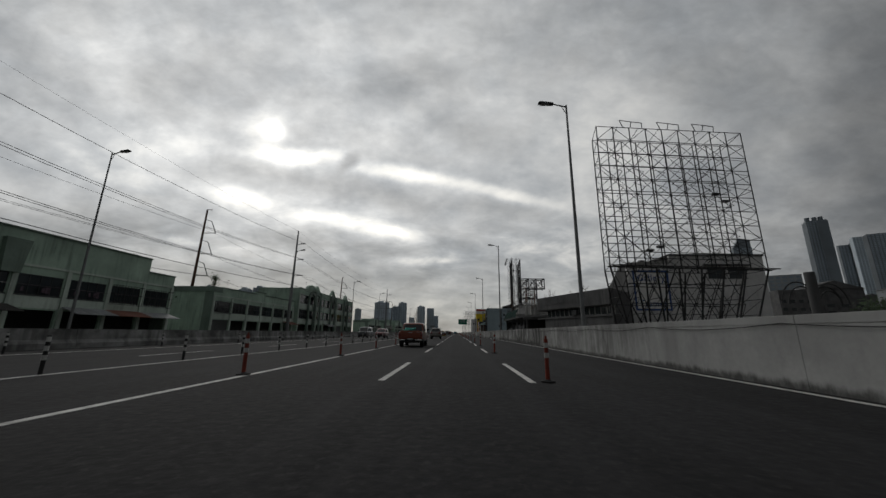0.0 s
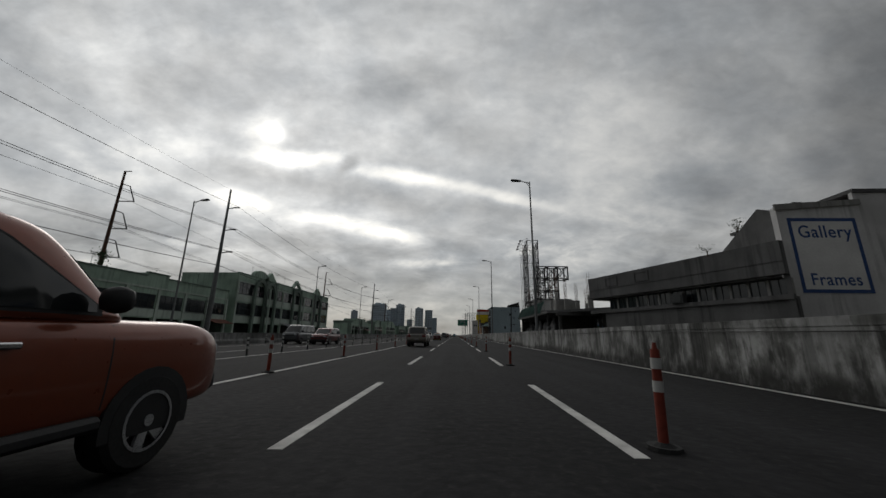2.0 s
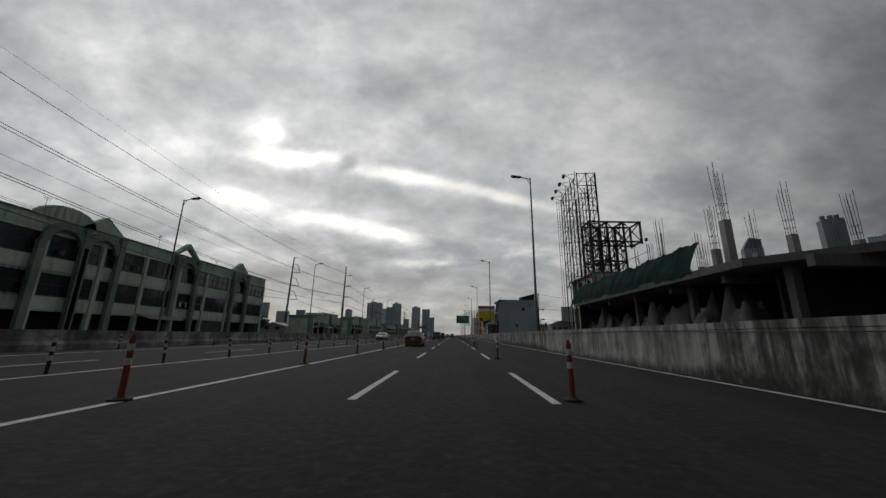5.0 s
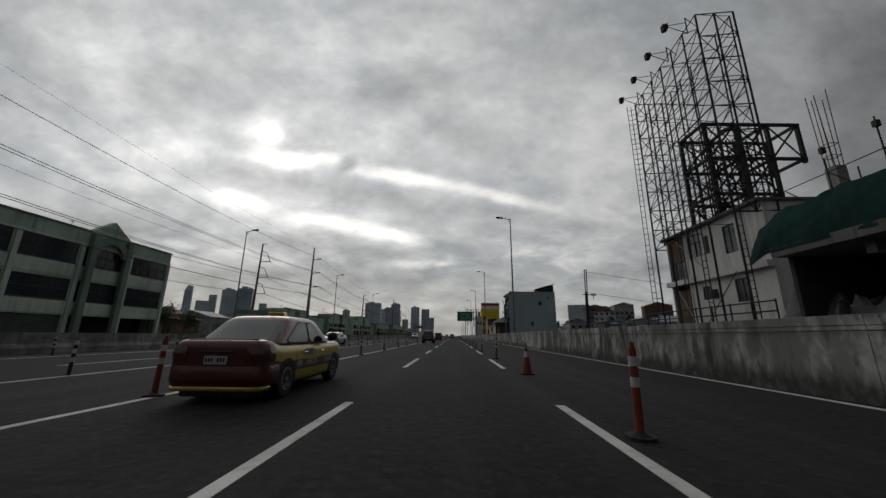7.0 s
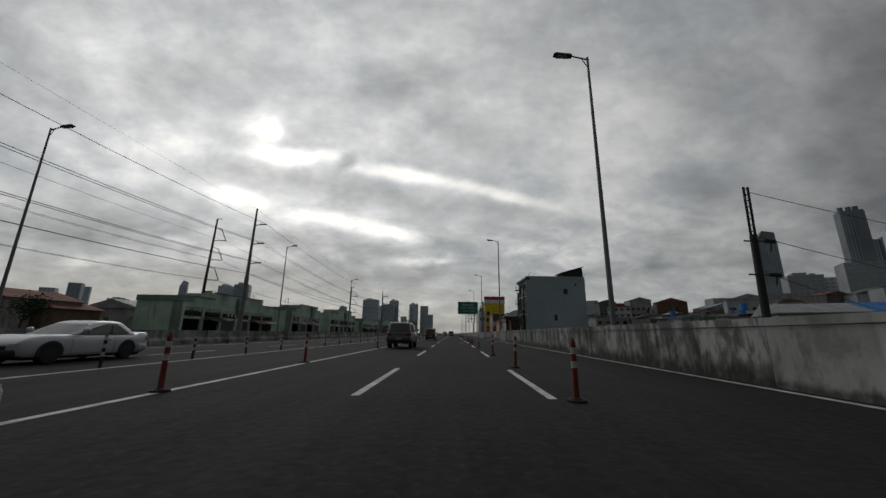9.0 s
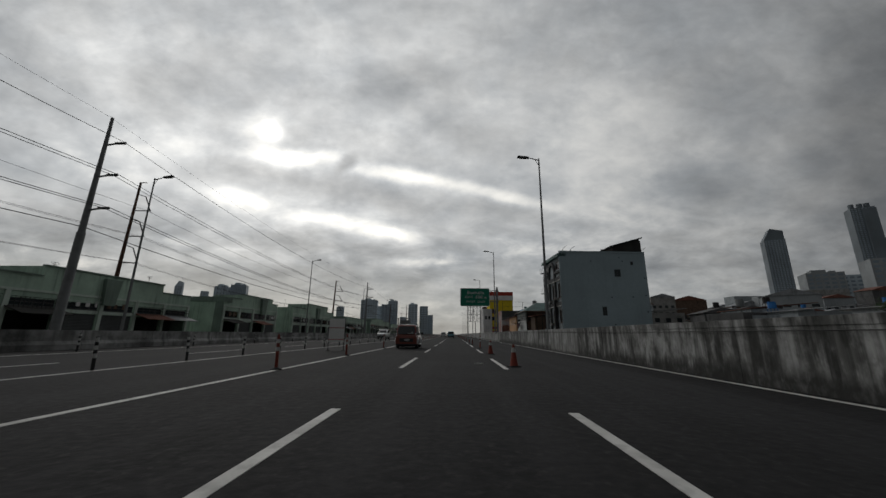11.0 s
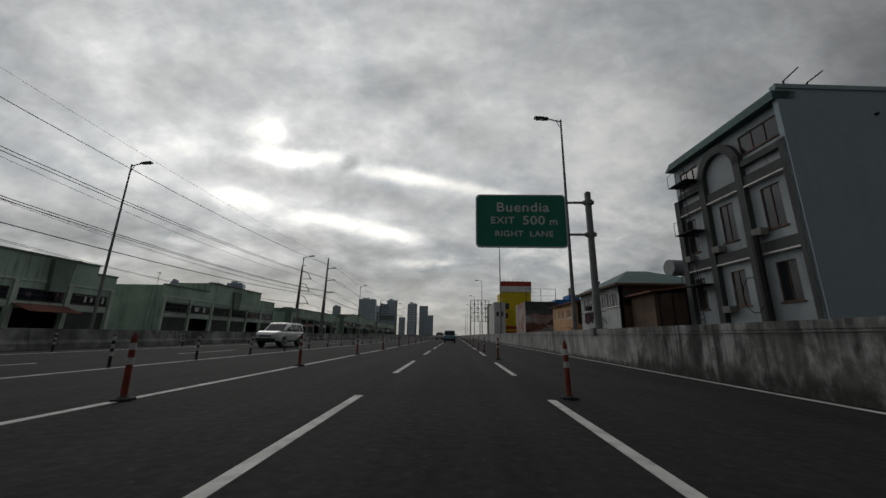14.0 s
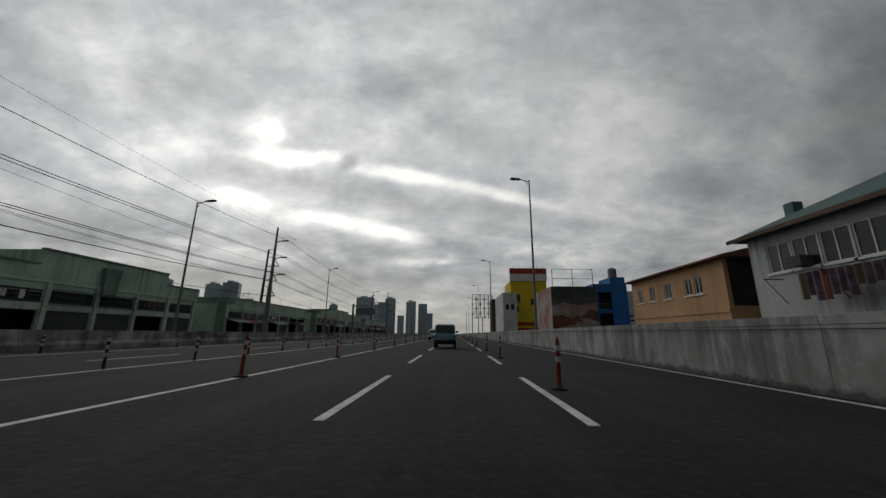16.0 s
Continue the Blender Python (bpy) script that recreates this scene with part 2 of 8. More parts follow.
def mould_wall(name, base):
    """Painted concrete with black mould that climbs from the foot in tongues and runs down from the top edge."""
    m = material(name, base, rough=0.9, var=0.22, scale=0.5, bump=0.3)
    nt = m.node_tree
    N, K = nt.nodes.new, nt.links.new
    b = nt.nodes["Principled BSDF"]
    old = b.inputs["Base Color"].links[0].from_socket
    pos = N("ShaderNodeNewGeometry").outputs["Position"]

    def noise_(sx, detail, off=0.0):
        mp = N("ShaderNodeMapping")
        mp.inputs["Scale"].default_value = sx
        mp.inputs["Location"].default_value = (off, off, off)
        K(pos, mp.inputs[0])
        n = N("ShaderNodeTexNoise")
        n.inputs["Scale"].default_value, n.inputs["Detail"].default_value = 1.0, detail
        n.inputs["Roughness"].default_value = 0.62
        K(mp.outputs[0], n.inputs["Vector"])
        return n.outputs["Fac"]

    def op(kind, a, c):
        n = N("ShaderNodeMath")
        n.operation, n.use_clamp = kind, kind == "MULTIPLY"
        for s, v in zip(n.inputs, (a, c)):
            if isinstance(v, (int, float)):
                s.default_value = v
            else:
                K(v, s)
        return n.outputs[0]

    def band(x, lo, hi):
        n = N("ShaderNodeMapRange")
        n.interpolation_type = "SMOOTHSTEP"
        K(x, n.inputs[0])
        n.inputs[1].default_value, n.inputs[2].default_value = lo, hi
        return n.outputs[0]

    sep = N("ShaderNodeSeparateXYZ")
    K(pos, sep.inputs[0])
    z = sep.outputs[2]
    # some bays were repainted later than others
    bay = N("ShaderNodeObjectInfo").outputs["Random"]
    y_ = sep.outputs[1]
    age = op("MULTIPLY", band(y_, 8.0, 38.0), op("SUBTRACT", 1.0, op("MULTIPLY", band(y_, 206.0, 222.0), 0.55)))
    age = op("MULTIPLY", age, op("ADD", 1.0, op("MULTIPLY", op("MULTIPLY", band(y_, 92.0, 118.0), op("SUBTRACT", 1.0, band(y_, 158.0, 176.0))), 0.45)))
    age = op("MULTIPLY", age, op("ADD", 0.45, op("MULTIPLY", bay, 0.92)))
    tongue = op("ADD", op("ADD", op("MULTIPLY", noise_((1, 1.7, 0.25), 8), 2.2), op("MULTIPLY", noise_((1, 6.0, 0.8), 6, 3.0), 0.5)), op("MULTIPLY", noise_((1, 0.17, 0.1), 3, 5.0), 4.4))
    rise = band(op("SUBTRACT", op("SUBTRACT", tongue, op("SUBTRACT", 2.75, op("MULTIPLY", age, 1.35))), z), -0.2, 0.32)
    runs = op("MULTIPLY", band(noise_((1, 2.4, 0.10), 5, 2.0), 0.40, 0.58), band(noise_((1, 0.25, 0.15), 3, 9.0), 0.40, 0.56))
    runs = op("MULTIPLY", runs, op("ADD", age, 0.1))
    foot = op("SUBTRACT", 1.0, band(op("SUBTRACT", z, op("MULTIPLY", noise_((1, 3.0, 1.0), 7, 21.0), 0.42)), -0.16, 0.03))
    grain = band(noise_((5, 5, 3), 5), 0.2, 0.6)
    f = op("MULTIPLY", op("MAXIMUM", op("MAXIMUM", op("MULTIPLY", rise, 0.92), op("MULTIPLY", foot, 0.8)), op("MULTIPLY", runs, 0.85)), op("ADD", op("MULTIPLY", grain, 0.45), 0.6))
    # older paint farther along is duller and blotched
    def dull(fac, src, col):
        q = N("ShaderNodeMix")
        q.data_type = "RGBA"
        K(fac, q.inputs["Factor"])
        K(src, q.inputs["A"])
        q.inputs["B"].default_value = (*col, 1)
        return q.outputs["Result"]

    blot = band(noise_((1.3, 1.5, 0.9), 9, 4.0), 0.40, 0.58)
    old = dull(op("MULTIPLY", blot, op("ADD", 0.08, op("MULTIPLY", age, 0.85))), old, (0.115, 0.115, 0.108))
    spots = op("MULTIPLY", band(noise_((2.2, 2.6, 0.7), 9, 14.0), 0.54, 0.66), op("ADD", 0.08, op("MULTIPLY", age, 0.75)))
    old = dull(spots, old, (0.04, 0.04, 0.037))
    n = N("ShaderNodeMix")
    n.data_type = "RGBA"
    K(f, n.inputs["Factor"])
    K(old, n.inputs["A"])
    n.inputs["B"].default_value = (0.03, 0.03, 0.028, 1)
    K(n.outputs["Result"], b.inputs["Base Color"])
    return m


def glass_dark(name, tint=(0.02, 0.025, 0.028), rough=0.06, spec=0.5):
    m = bpy.data.materials.new(name)
    m.use_nodes = True
    nt = m.node_tree
    b = nt.nodes["Principled BSDF"]
    n = nt.nodes.new("ShaderNodeTexNoise")
    n.inputs["Scale"].default_value = 2.0
    r = nt.nodes.new("ShaderNodeMapRange")
    nt.links.new(n.outputs["Fac"], r.inputs[0])
    r.inputs[3].default_value, r.inputs[4].default_value = rough * 0.6, rough * 2.0
    nt.links.new(r.outputs[0], b.inputs["Roughness"])
    b.inputs["Base Color"].default_value = (*tint, 1)
    b.inputs["Specular IOR Level"].default_value = spec
    return m


def asphalt():
    """Worn asphalt: darker tracks and paler strips along the lanes, patches and fine grain."""
    m = material("asphalt", (0.017, 0.0166, 0.0176), 0.9, var=0.3, scale=0.5, bump=0.6, spec=0.2)
    nt = m.node_tree
    N, K = nt.nodes.new, nt.links.new
    b = nt.nodes["Principled BSDF"]
    old = b.inputs["Base Color"].links[0].from_socket
    pos = N("ShaderNodeNewGeometry").outputs["Position"]
    for scale, lo, hi, col in (((1.3, 0.015, 1.0), 0.45, 0.65, (0.026, 0.0255, 0.027)), ((0.25, 0.09, 1.0), 0.54, 0.6, (0.013, 0.0128, 0.0132)), ((9.0, 9.0, 9.0), 0.56, 0.7, (0.034, 0.033, 0.033))):
        mp = N("ShaderNodeMapping")
        mp.inputs["Scale"].default_value = scale
        K(pos, mp.inputs[0])
        n = N("ShaderNodeTexNoise")
        n.inputs["Scale"].default_value, n.inputs["Detail"].default_value = 1.0, 5
        K(mp.outputs[0], n.inputs["Vector"])
        r = N("ShaderNodeMapRange")
        K(n.outputs["Fac"], r.inputs[0])
        r.inputs[1].default_value, r.inputs[2].default_value, r.inputs[4].default_value = lo, hi, 0.7
        x = N("ShaderNodeMix")
        x.data_type = "RGBA"
        K(r.outputs[0], x.inputs["Factor"])
        K(old, x.inputs["A"])
        x.inputs["B"].default_value = (*col, 1)
        old = x.outputs["Result"]
    K(old, b.inputs["Base Color"])
    return m


M = {
    "asphalt": asphalt(),
    "line": material("road_paint", (0.66, 0.65, 0.62), 0.7, var=0.25, scale=1.3, grime=0.5, bump=0.2),
    "soil": material("soil", (0.12, 0.115, 0.10), 0.95, var=0.4, scale=0.05, bump=0.4),
    "parapet": mould_wall("parapet_concrete", (0.41, 0.41, 0.40)),
    "leftwall": material("barrier_concrete", (0.34, 0.34, 0.33), 0.9, var=0.5, scale=0.55, streak=0.9, grime=0.85, bump=0.3, col2=(0.06, 0.06, 0.057)),
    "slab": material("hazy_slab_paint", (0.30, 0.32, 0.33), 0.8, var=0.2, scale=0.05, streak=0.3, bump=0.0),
    "palewall": material("pale_grey_house_paint", (0.50, 0.52, 0.51), 0.85, var=0.2, scale=0.35, streak=0.6, bump=0.12),
    "concrete": material("concrete", (0.30, 0.295, 0.28), 0.9, var=0.3, scale=0.4, streak=0.5, bump=0.3),
    "darkconc": material("dark_concrete", (0.125, 0.124, 0.124), 0.9, var=0.3, scale=0.35, streak=0.55, bump=0.3),
    "green": material("mint_green_paint", (0.40, 0.53, 0.43), 0.8, var=0.28, scale=0.3, streak=0.5, bump=0.15),
    "greend": material("dark_green_paint", (0.19, 0.25, 0.21), 0.8, var=0.3, scale=0.3, streak=0.4, bump=0.15),
    "greenl": material("pale_green_paint", (0.52, 0.60, 0.53), 0.8, var=0.2, scale=0.3, streak=0.45, bump=0.15),
    "white": material("white_paint", (0.62, 0.61, 0.60), 0.8, var=0.18, scale=0.3, streak=0.4, bump=0.1),
    "whitel": material("clean_white_paint", (0.74, 0.73, 0.71), 0.7, var=0.12, scale=0.4, bump=0.08),
    "bluegrey": material("blue_grey_paint", (0.34, 0.42, 0.455), 0.8, var=0.14, scale=0.12, streak=0.08, bump=0.12),
    "facade": material("pale_blue_grey_render", (0.36, 0.395, 0.415), 0.8, var=0.15, scale=0.4, streak=0.35, bump=0.1),
    "trimgrey": material("grey_trim_paint", (0.07, 0.074, 0.074), 0.8, var=0.25, scale=0.5, streak=0.3),
    "orangew": material("orange_paint", (0.58, 0.34, 0.18), 0.8, var=0.16, scale=0.3, streak=0.35, bump=0.12),
    "yellow": material("yellow_paint", (0.75, 0.56, 0.02), 0.7, var=0.12, scale=0.3, streak=0.2),
    "red": material("red_paint", (0.42, 0.05, 0.03), 0.7, var=0.2, scale=0.4),
    "blue": material("blue_paint", (0.03, 0.16, 0.42), 0.75, var=0.2, scale=0.3, streak=0.3),
    "galv": material("galvanised_steel", (0.20, 0.208, 0.21), 0.6, 0.3, var=0.2, scale=1.5, bump=0.05),
    "steel": material("dark_steel", (0.028, 0.028, 0.029), 0.7, 0.15, var=0.35, scale=1.5, bump=0.1),
    "rust": material("rusty_steel", (0.13, 0.07, 0.05), 0.8, 0.3, var=0.4, scale=1.2, bump=0.2),
    "black": material("black_rubber", (0.02, 0.02, 0.02), 0.8, var=0.2, scale=3, bump=0.1),
    # near-black carries the shade of interiors, and serves plain dark trim and cloth
    "dark": material("interior_shade_and_dark_trim", (0.045, 0.043, 0.04), 0.95, var=0.4, scale=0.6, bump=0.1),
    "wood": material("weathered_plywood", (0.13, 0.085, 0.06), 0.85, var=0.4, scale=0.7, streak=0.5),
    "ply": material("brown_plywood", (0.13, 0.08, 0.05), 0.85, var=0.35, scale=0.9, streak=0.3),
    "roofg": material("green_roof_sheet", (0.05, 0.12, 0.11), 0.6, 0.1, var=0.3, scale=0.5, streak=0.3),
    "roofr": material("rusty_roof_sheet", (0.20, 0.085, 0.06), 0.8, 0.1, var=0.4, scale=0.5, streak=0.4),
    "roofgrey": material("grey_roof_sheet", (0.27, 0.28, 0.29), 0.6, 0.2, var=0.3, scale=0.4, streak=0.4),
    "net": material("green_safety_net", (0.011, 0.060, 0.050), 0.9, var=0.4, scale=0.8, bump=0.3),
    "plastic": material("orange_plastic", (0.215, 0.036, 0.02), 0.55, var=0.25, scale=4, grime=0.4, bump=0.05),
    "reflect": material("white_reflective_band", (0.5, 0.5, 0.48), 0.5, var=0.15, scale=5, bump=0.0),
    "signgreen": material("green_sign_face", (0.012, 0.19, 0.12), 0.45, var=0.1, scale=1.2, bump=0.0),
    "signwhite": material("white_sign_letters", (0.6, 0.61, 0.61), 0.5, var=0.08, scale=2, bump=0.0),
    "navy": material("navy_letters", (0.03, 0.075, 0.22), 0.6, var=0.15, scale=2, bump=0.0),
    "glass": glass_dark("window_glass"),
    "wire": material("black_cable", (0.025, 0.025, 0.025), 0.6, var=0.1, scale=1, bump=0.0),
    # distance haze is put into the pale blue-grey of tower and towerd
    "tower": material("tower_hazy_grey", (0.55, 0.63, 0.69), 0.6, var=0.2, scale=0.02, bump=0.0),
    "towerd": material("tower_hazy_glass", (0.38, 0.45, 0.51), 0.35, var=0.25, scale=0.02, bump=0.0),
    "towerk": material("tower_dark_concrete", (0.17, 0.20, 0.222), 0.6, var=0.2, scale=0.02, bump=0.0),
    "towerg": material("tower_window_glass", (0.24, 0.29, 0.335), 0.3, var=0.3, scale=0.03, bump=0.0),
    "leaf": material("leaves", (0.045, 0.075, 0.03), 0.8, var=0.5, scale=2.5, bump=0.2),
    "bark": material("bark", (0.09, 0.07, 0.05), 0.95, var=0.3, scale=3, bump=0.4),
    "sheeting": material("grey_dusty_sheeting", (0.22, 0.225, 0.23), 0.7, var=0.5, scale=0.9, bump=0.3),
    "cloth": material("faded_cloth", (0.10, 0.07, 0.09), 0.95, var=0.6, scale=2.0, bump=0.2),
    "terracotta": material("faded_mural", (0.34, 0.34, 0.335), 0.85, var=0.3, scale=0.35, streak=0.3, col2=(0.30, 0.10, 0.07)),
}


# ---- building blocks ----
def box(bm, x0, x1, y0, y1, z0, z1):
    v = [bm.verts.new(p) for p in ((x0, y0, z0), (x1, y0, z0), (x1, y1, z0), (x0, y1, z0), (x0, y0, z1), (x1, y0, z1), (x1, y1, z1), (x0, y1, z1))]
    for f in ((3, 2, 1, 0), (4, 5, 6, 7), (0, 1, 5, 4), (1, 2, 6, 5), (2, 3, 7, 6), (3, 0, 4, 7)):
        bm.faces.new([v[i] for i in f])


def prism(bm, pts, a, b, axis="x"):
    """A polygon in the two other axes, pulled from a to b along axis."""
    def p3(p, t):
        return {"x": (t, p[0], p[1]), "y": (p[0], t, p[1]), "z": (p[0], p[1], t)}[axis]
    lo = [bm.verts.new(p3(p, a)) for p in pts]
    hi = [bm.verts.new(p3(p, b)) for p in pts]
    n = len(pts)
    bm.faces.new(lo[::-1])
    bm.faces.new(hi)
    for i in range(n):
        j = (i + 1) % n
        bm.faces.new((lo[i], lo[j], hi[j], hi[i]))


def tube(bm, p, q, r, n=6, r2=None, caps=True):
    p, q = Vector(p), Vector(q)
    d = (q - p).normalized()
    a = d.orthogonal().normalized()
    c = d.cross(a)
    r2 = r if r2 is None else r2
    lo, hi = [], []
    for i in range(n):
        t = 2 * math.pi * (i + 0.5) / n
        o = a * math.cos(t) + c * math.sin(t)
        lo.append(bm.verts.new(p + o * r))
        hi.append(bm.verts.new(q + o * r2))
    for i in range(n):
        j = (i + 1) % n
        bm.faces.new((lo[i], lo[j], hi[j], hi[i]))
    if caps:
        bm.faces.new(lo[::-1])
        bm.faces.new(hi)


def finish(name, bm, mat, smooth=0, bevel=0.0):
    if bevel:
        bmesh.ops.bevel(bm, geom=bm.edges[:], offset=bevel, segments=1, affect="EDGES", clamp_overlap=True)
    bmesh.ops.recalc_face_normals(bm, faces=bm.faces[:])
    me = bpy.data.meshes.new(name)
    bm.to_mesh(me)
    bm.free()
    me.materials.append(mat)
    if smooth:
        me.shade_smooth()
        me.set_sharp_from_angle(angle=radians(smooth))
    return me


def part(name, bm, mat, parent, label="", smooth=0, bevel=0.0):
    ob = new(name, finish(name, bm, mat, smooth, bevel))
    ob.parent = parent
    if label:
        ob["label"] = label
    return ob


def thing(name, label, category, m=None, group="", kind=""):
    ob = new(name)
    ob.empty_display_size = 0.5
    if m is not None:
        ob.matrix_world = m
    return tagged(ob, label, category, group, kind)


def solid(name, bm, mat, label, category, m=None, group="", kind="", smooth=0, bevel=0.0):
    ob = new(name, finish(name, bm, mat, smooth, bevel))
    if m is not None:
        ob.matrix_world = m
    return tagged(ob, label, category, group, kind)


def pierced(bm, x0, x1, y0, y1, z0, z1, holes):
    """A wall along x from y0 to y1 deep, with rectangular holes (x0, x1, z0, z1) right through it."""
    lim = lambda v, lo, hi: round(min(max(v, lo), hi), 4)
    xs = sorted({x0, x1, *[lim(h[k], x0, x1) for h in holes for k in (0, 1)]})
    zs = sorted({z0, z1, *[lim(h[k], z0, z1) for h in holes for k in (2, 3)]})
    full = set()
    for i in range(len(xs) - 1):
        for j in range(len(zs) - 1):
            mx, mz = (xs[i] + xs[i + 1]) / 2, (zs[j] + zs[j + 1]) / 2
            if not any(h[0] < mx < h[1] and h[2] < mz < h[3] for h in holes):
                full.add((i, j))
    seen = {}

    def v(i, j, k):
        if (i, j, k) not in seen:
            seen[i, j, k] = bm.verts.new((xs[i], (y0, y1)[k], zs[j]))
        return seen[i, j, k]

    for i, j in sorted(full):
        for k in (0, 1):
            bm.faces.new((v(i, j, k), v(i + 1, j, k), v(i + 1, j + 1, k), v(i, j + 1, k)))
        for n, a, b in (((i - 1, j), (i, j), (i, j + 1)), ((i + 1, j), (i + 1, j), (i + 1, j + 1)), ((i, j - 1), (i, j), (i + 1, j)), ((i, j + 1), (i, j + 1), (i + 1, j + 1))):
            if n not in full:
                bm.faces.new((v(*a, 0), v(*b, 0), v(*b, 1), v(*a, 1)))


def window(parent, x0, x1, z0, z1, y=0.0, bars=2, rows=1, frame_mat="trimgrey", glass="glass", t=0.06, sill=True):
    """A framed window in an opening of a wall whose face lies at y; the pane sits 0.1 m behind it."""
    bm = bmesh.new()
    xs = [x0 + t * 0.6] + [x0 + (x1 - x0) * i / bars for i in range(1, bars)] + [x1 - t * 0.6]
    zs = [z0 + t * 0.6] + [z0 + (z1 - z0) * i / rows for i in range(1, rows)] + [z1 - t * 0.6]
    pierced(bm, x0, x1, y + 0.05, y + 0.14, z0, z1, [(a + t * 0.4, b - t * 0.4, c + t * 0.4, d - t * 0.4) for a, b in zip(xs, xs[1:]) for c, d in zip(zs, zs[1:])])
    w = part("window", bm, M[frame_mat], parent)
    bm = bmesh.new()
    box(bm, x0 + t * 0.5, x1 - t * 0.5, y + 0.09, y + 0.10, z0 + t * 0.5, z1 - t * 0.5)
    part("pane", bm, M[glass], w)
    if sill:
        bm = bmesh.new()
        box(bm, x0 - 0.1, x1 + 0.1, y - 0.08, y + 0.05, z0 - 0.1, z0 - 0.005)
        part("sill", bm, M[frame_mat], w)
    return w


def spans(a, b, n, gap):
    w = (b - a - gap * (n + 1)) / n
    return [(a + gap + i * (w + gap), a + gap + i * (w + gap) + w) for i in range(n)]


# ---- ground, road, markings ----
bm = bmesh.new()
box(bm, -3000, 3000, -400, 4500, -0.6, -0.05)
solid("ground", bm, M["soil"], "bare dusty ground beyond the expressway walls", "ground", kind="structure")
bm = bmesh.new()
box(bm, -21.9, 7.3, -60, 1500, -0.3, 0.0)
road = solid("road", bm, M["asphalt"], "dark grey asphalt expressway carriageway", "road", kind="structure")

DASHES = [-14.0, -2.8, 8.6, 20.9, 32.0, 42.2, 54.0, 64.3, 75.5, 87.0, 98.7, 110.4, 120.5, 132.0, 143.5, 155.0, 166.6, 176.9, 187.7, 199.0, 208.0, 218.3, 227.4, 236.6]
while DASHES[-1] < 420:
    DASHES.append(DASHES[-1] + 10.4)
LINES = thing("lane_markings", "white painted lane lines on the asphalt", "road marking", kind="structure")


def mark(x, y0, y1, w=0.15):
    bm = bmesh.new()
    box(bm, x - w / 2, x + w / 2, y0, y1, 0.0, 0.006)
    return part("stripe", bm, M["line"], LINES)


for y in DASHES:
    mark(-1.75, y, y + 5.0)
    mark(1.75, y, y + 5.0)
mark(-5.3, -40, 700)
mark(6.95, -40, 700)
mark(-10.0, -40, 700, 0.13)
y = -6.0
while y < 420:
    mark(-13.4, y, y + 4.5, 0.12)
    y += 10.5
mark(-18.6, -40, 700, 0.13)
for y, x1 in ((70.8, 1.7), (196.4, 2.0)):
    bm = bmesh.new()
    box(bm, -5.2, x1, y, y + 0.5, 0.0, 0.006)
    part("joint_strip", bm, M["darkconc"], LINES, "grey transverse joint across the lanes")

# right parapet in cast bays with a coping, left barrier in bays
par = thing("wall_right", "mould-stained painted concrete parapet along the carriageway", "wall", kind="structure")
y, i = -40.0, 0
bay_mesh = {}
while y < 620:
    n = 6.0 if y < 330 else 30.0
    if n not in bay_mesh:
        bm = bmesh.new()
        box(bm, 7.3, 7.75, 0.004, n - 0.004, -0.3, 1.36)
        box(bm, 7.285, 7.77, 0.004, n - 0.004, 1.36, 1.55)
        bay_mesh[n] = finish("bay", bm, M["parapet"], 0, 0.006)
    ob = new("bay", bay_mesh[n])
    ob.parent, ob.location = par, (0, y, 0)
    y += n
bm = bmesh.new()
box(bm, 7.34, 7.7, -40, 620, -0.3, 1.5)
part("core", bm, M["darkconc"], par)
lw = thing("wall_left", "grimy concrete barrier wall with faded patches of paint", "wall", kind="structure")
bay_mesh = {}
y = -40.0
while y < 620:
    n = 5.0 if y < 330 else 30.0
    if n not in bay_mesh:
        bm = bmesh.new()
        prism(bm, [(-21.75, -0.3), (-22.45, -0.3), (-22.35, 1.08), (-21.9, 1.08), (-21.88, 0.5), (-21.75, 0.3)], 0.012, n - 0.012, "y")
        bay_mesh[n] = finish("bay", bm, M["leftwall"])
    ob = new("bay", bay_mesh[n])
    ob.parent, ob.location = lw, (0, y, 0)
    y += n

# ---- street lamps ----
LAMP = thing("street_lamp", "tall tapered galvanised street lamp with one arm over the road", "street lamp", pose(7.52, 21.5, 1.55), "street lamps on the right parapet")
bm = bmesh.new()
tube(bm, (0, 0, 0), (0, 0, 14.9), 0.13, 12, 0.06)
part("pole", bm, M["galv"], LAMP, smooth=40)
bm = bmesh.new()
box(bm, -0.22, 0.22, -0.22, 0.22, 0, 0.05)
for sx in (-1, 1):
    for sy in (-1, 1):
        tube(bm, (sx * 0.17, sy * 0.17, 0.05), (sx * 0.17, sy * 0.17, 0.12), 0.025, 6)
part("base_plate", bm, M["galv"], LAMP)
bm = bmesh.new()
tube(bm, (0.06, 0, 14.72), (-0.9, 0, 14.98), 0.05, 8, 0.042)
tube(bm, (-0.02, 0, 14.2), (-0.32, 0, 14.78), 0.025, 6)
part("arm", bm, M["galv"], LAMP)
bm = bmesh.new()
prism(bm, [(-0.85, 14.93), (-0.95, 15.06), (-1.75, 15.16), (-1.9, 15.1), (-1.9, 15.02), (-1.2, 14.93)], -0.15, 0.15, "y")
head = part("lamp_head", bm, M["trimgrey"], LAMP, "slim grey lamp head", bevel=0.02)
bm = bmesh.new()
box(bm, -1.75, -1.15, -0.11, 0.11, 14.925, 14.945)
part("lens", bm, M["reflect"], head)
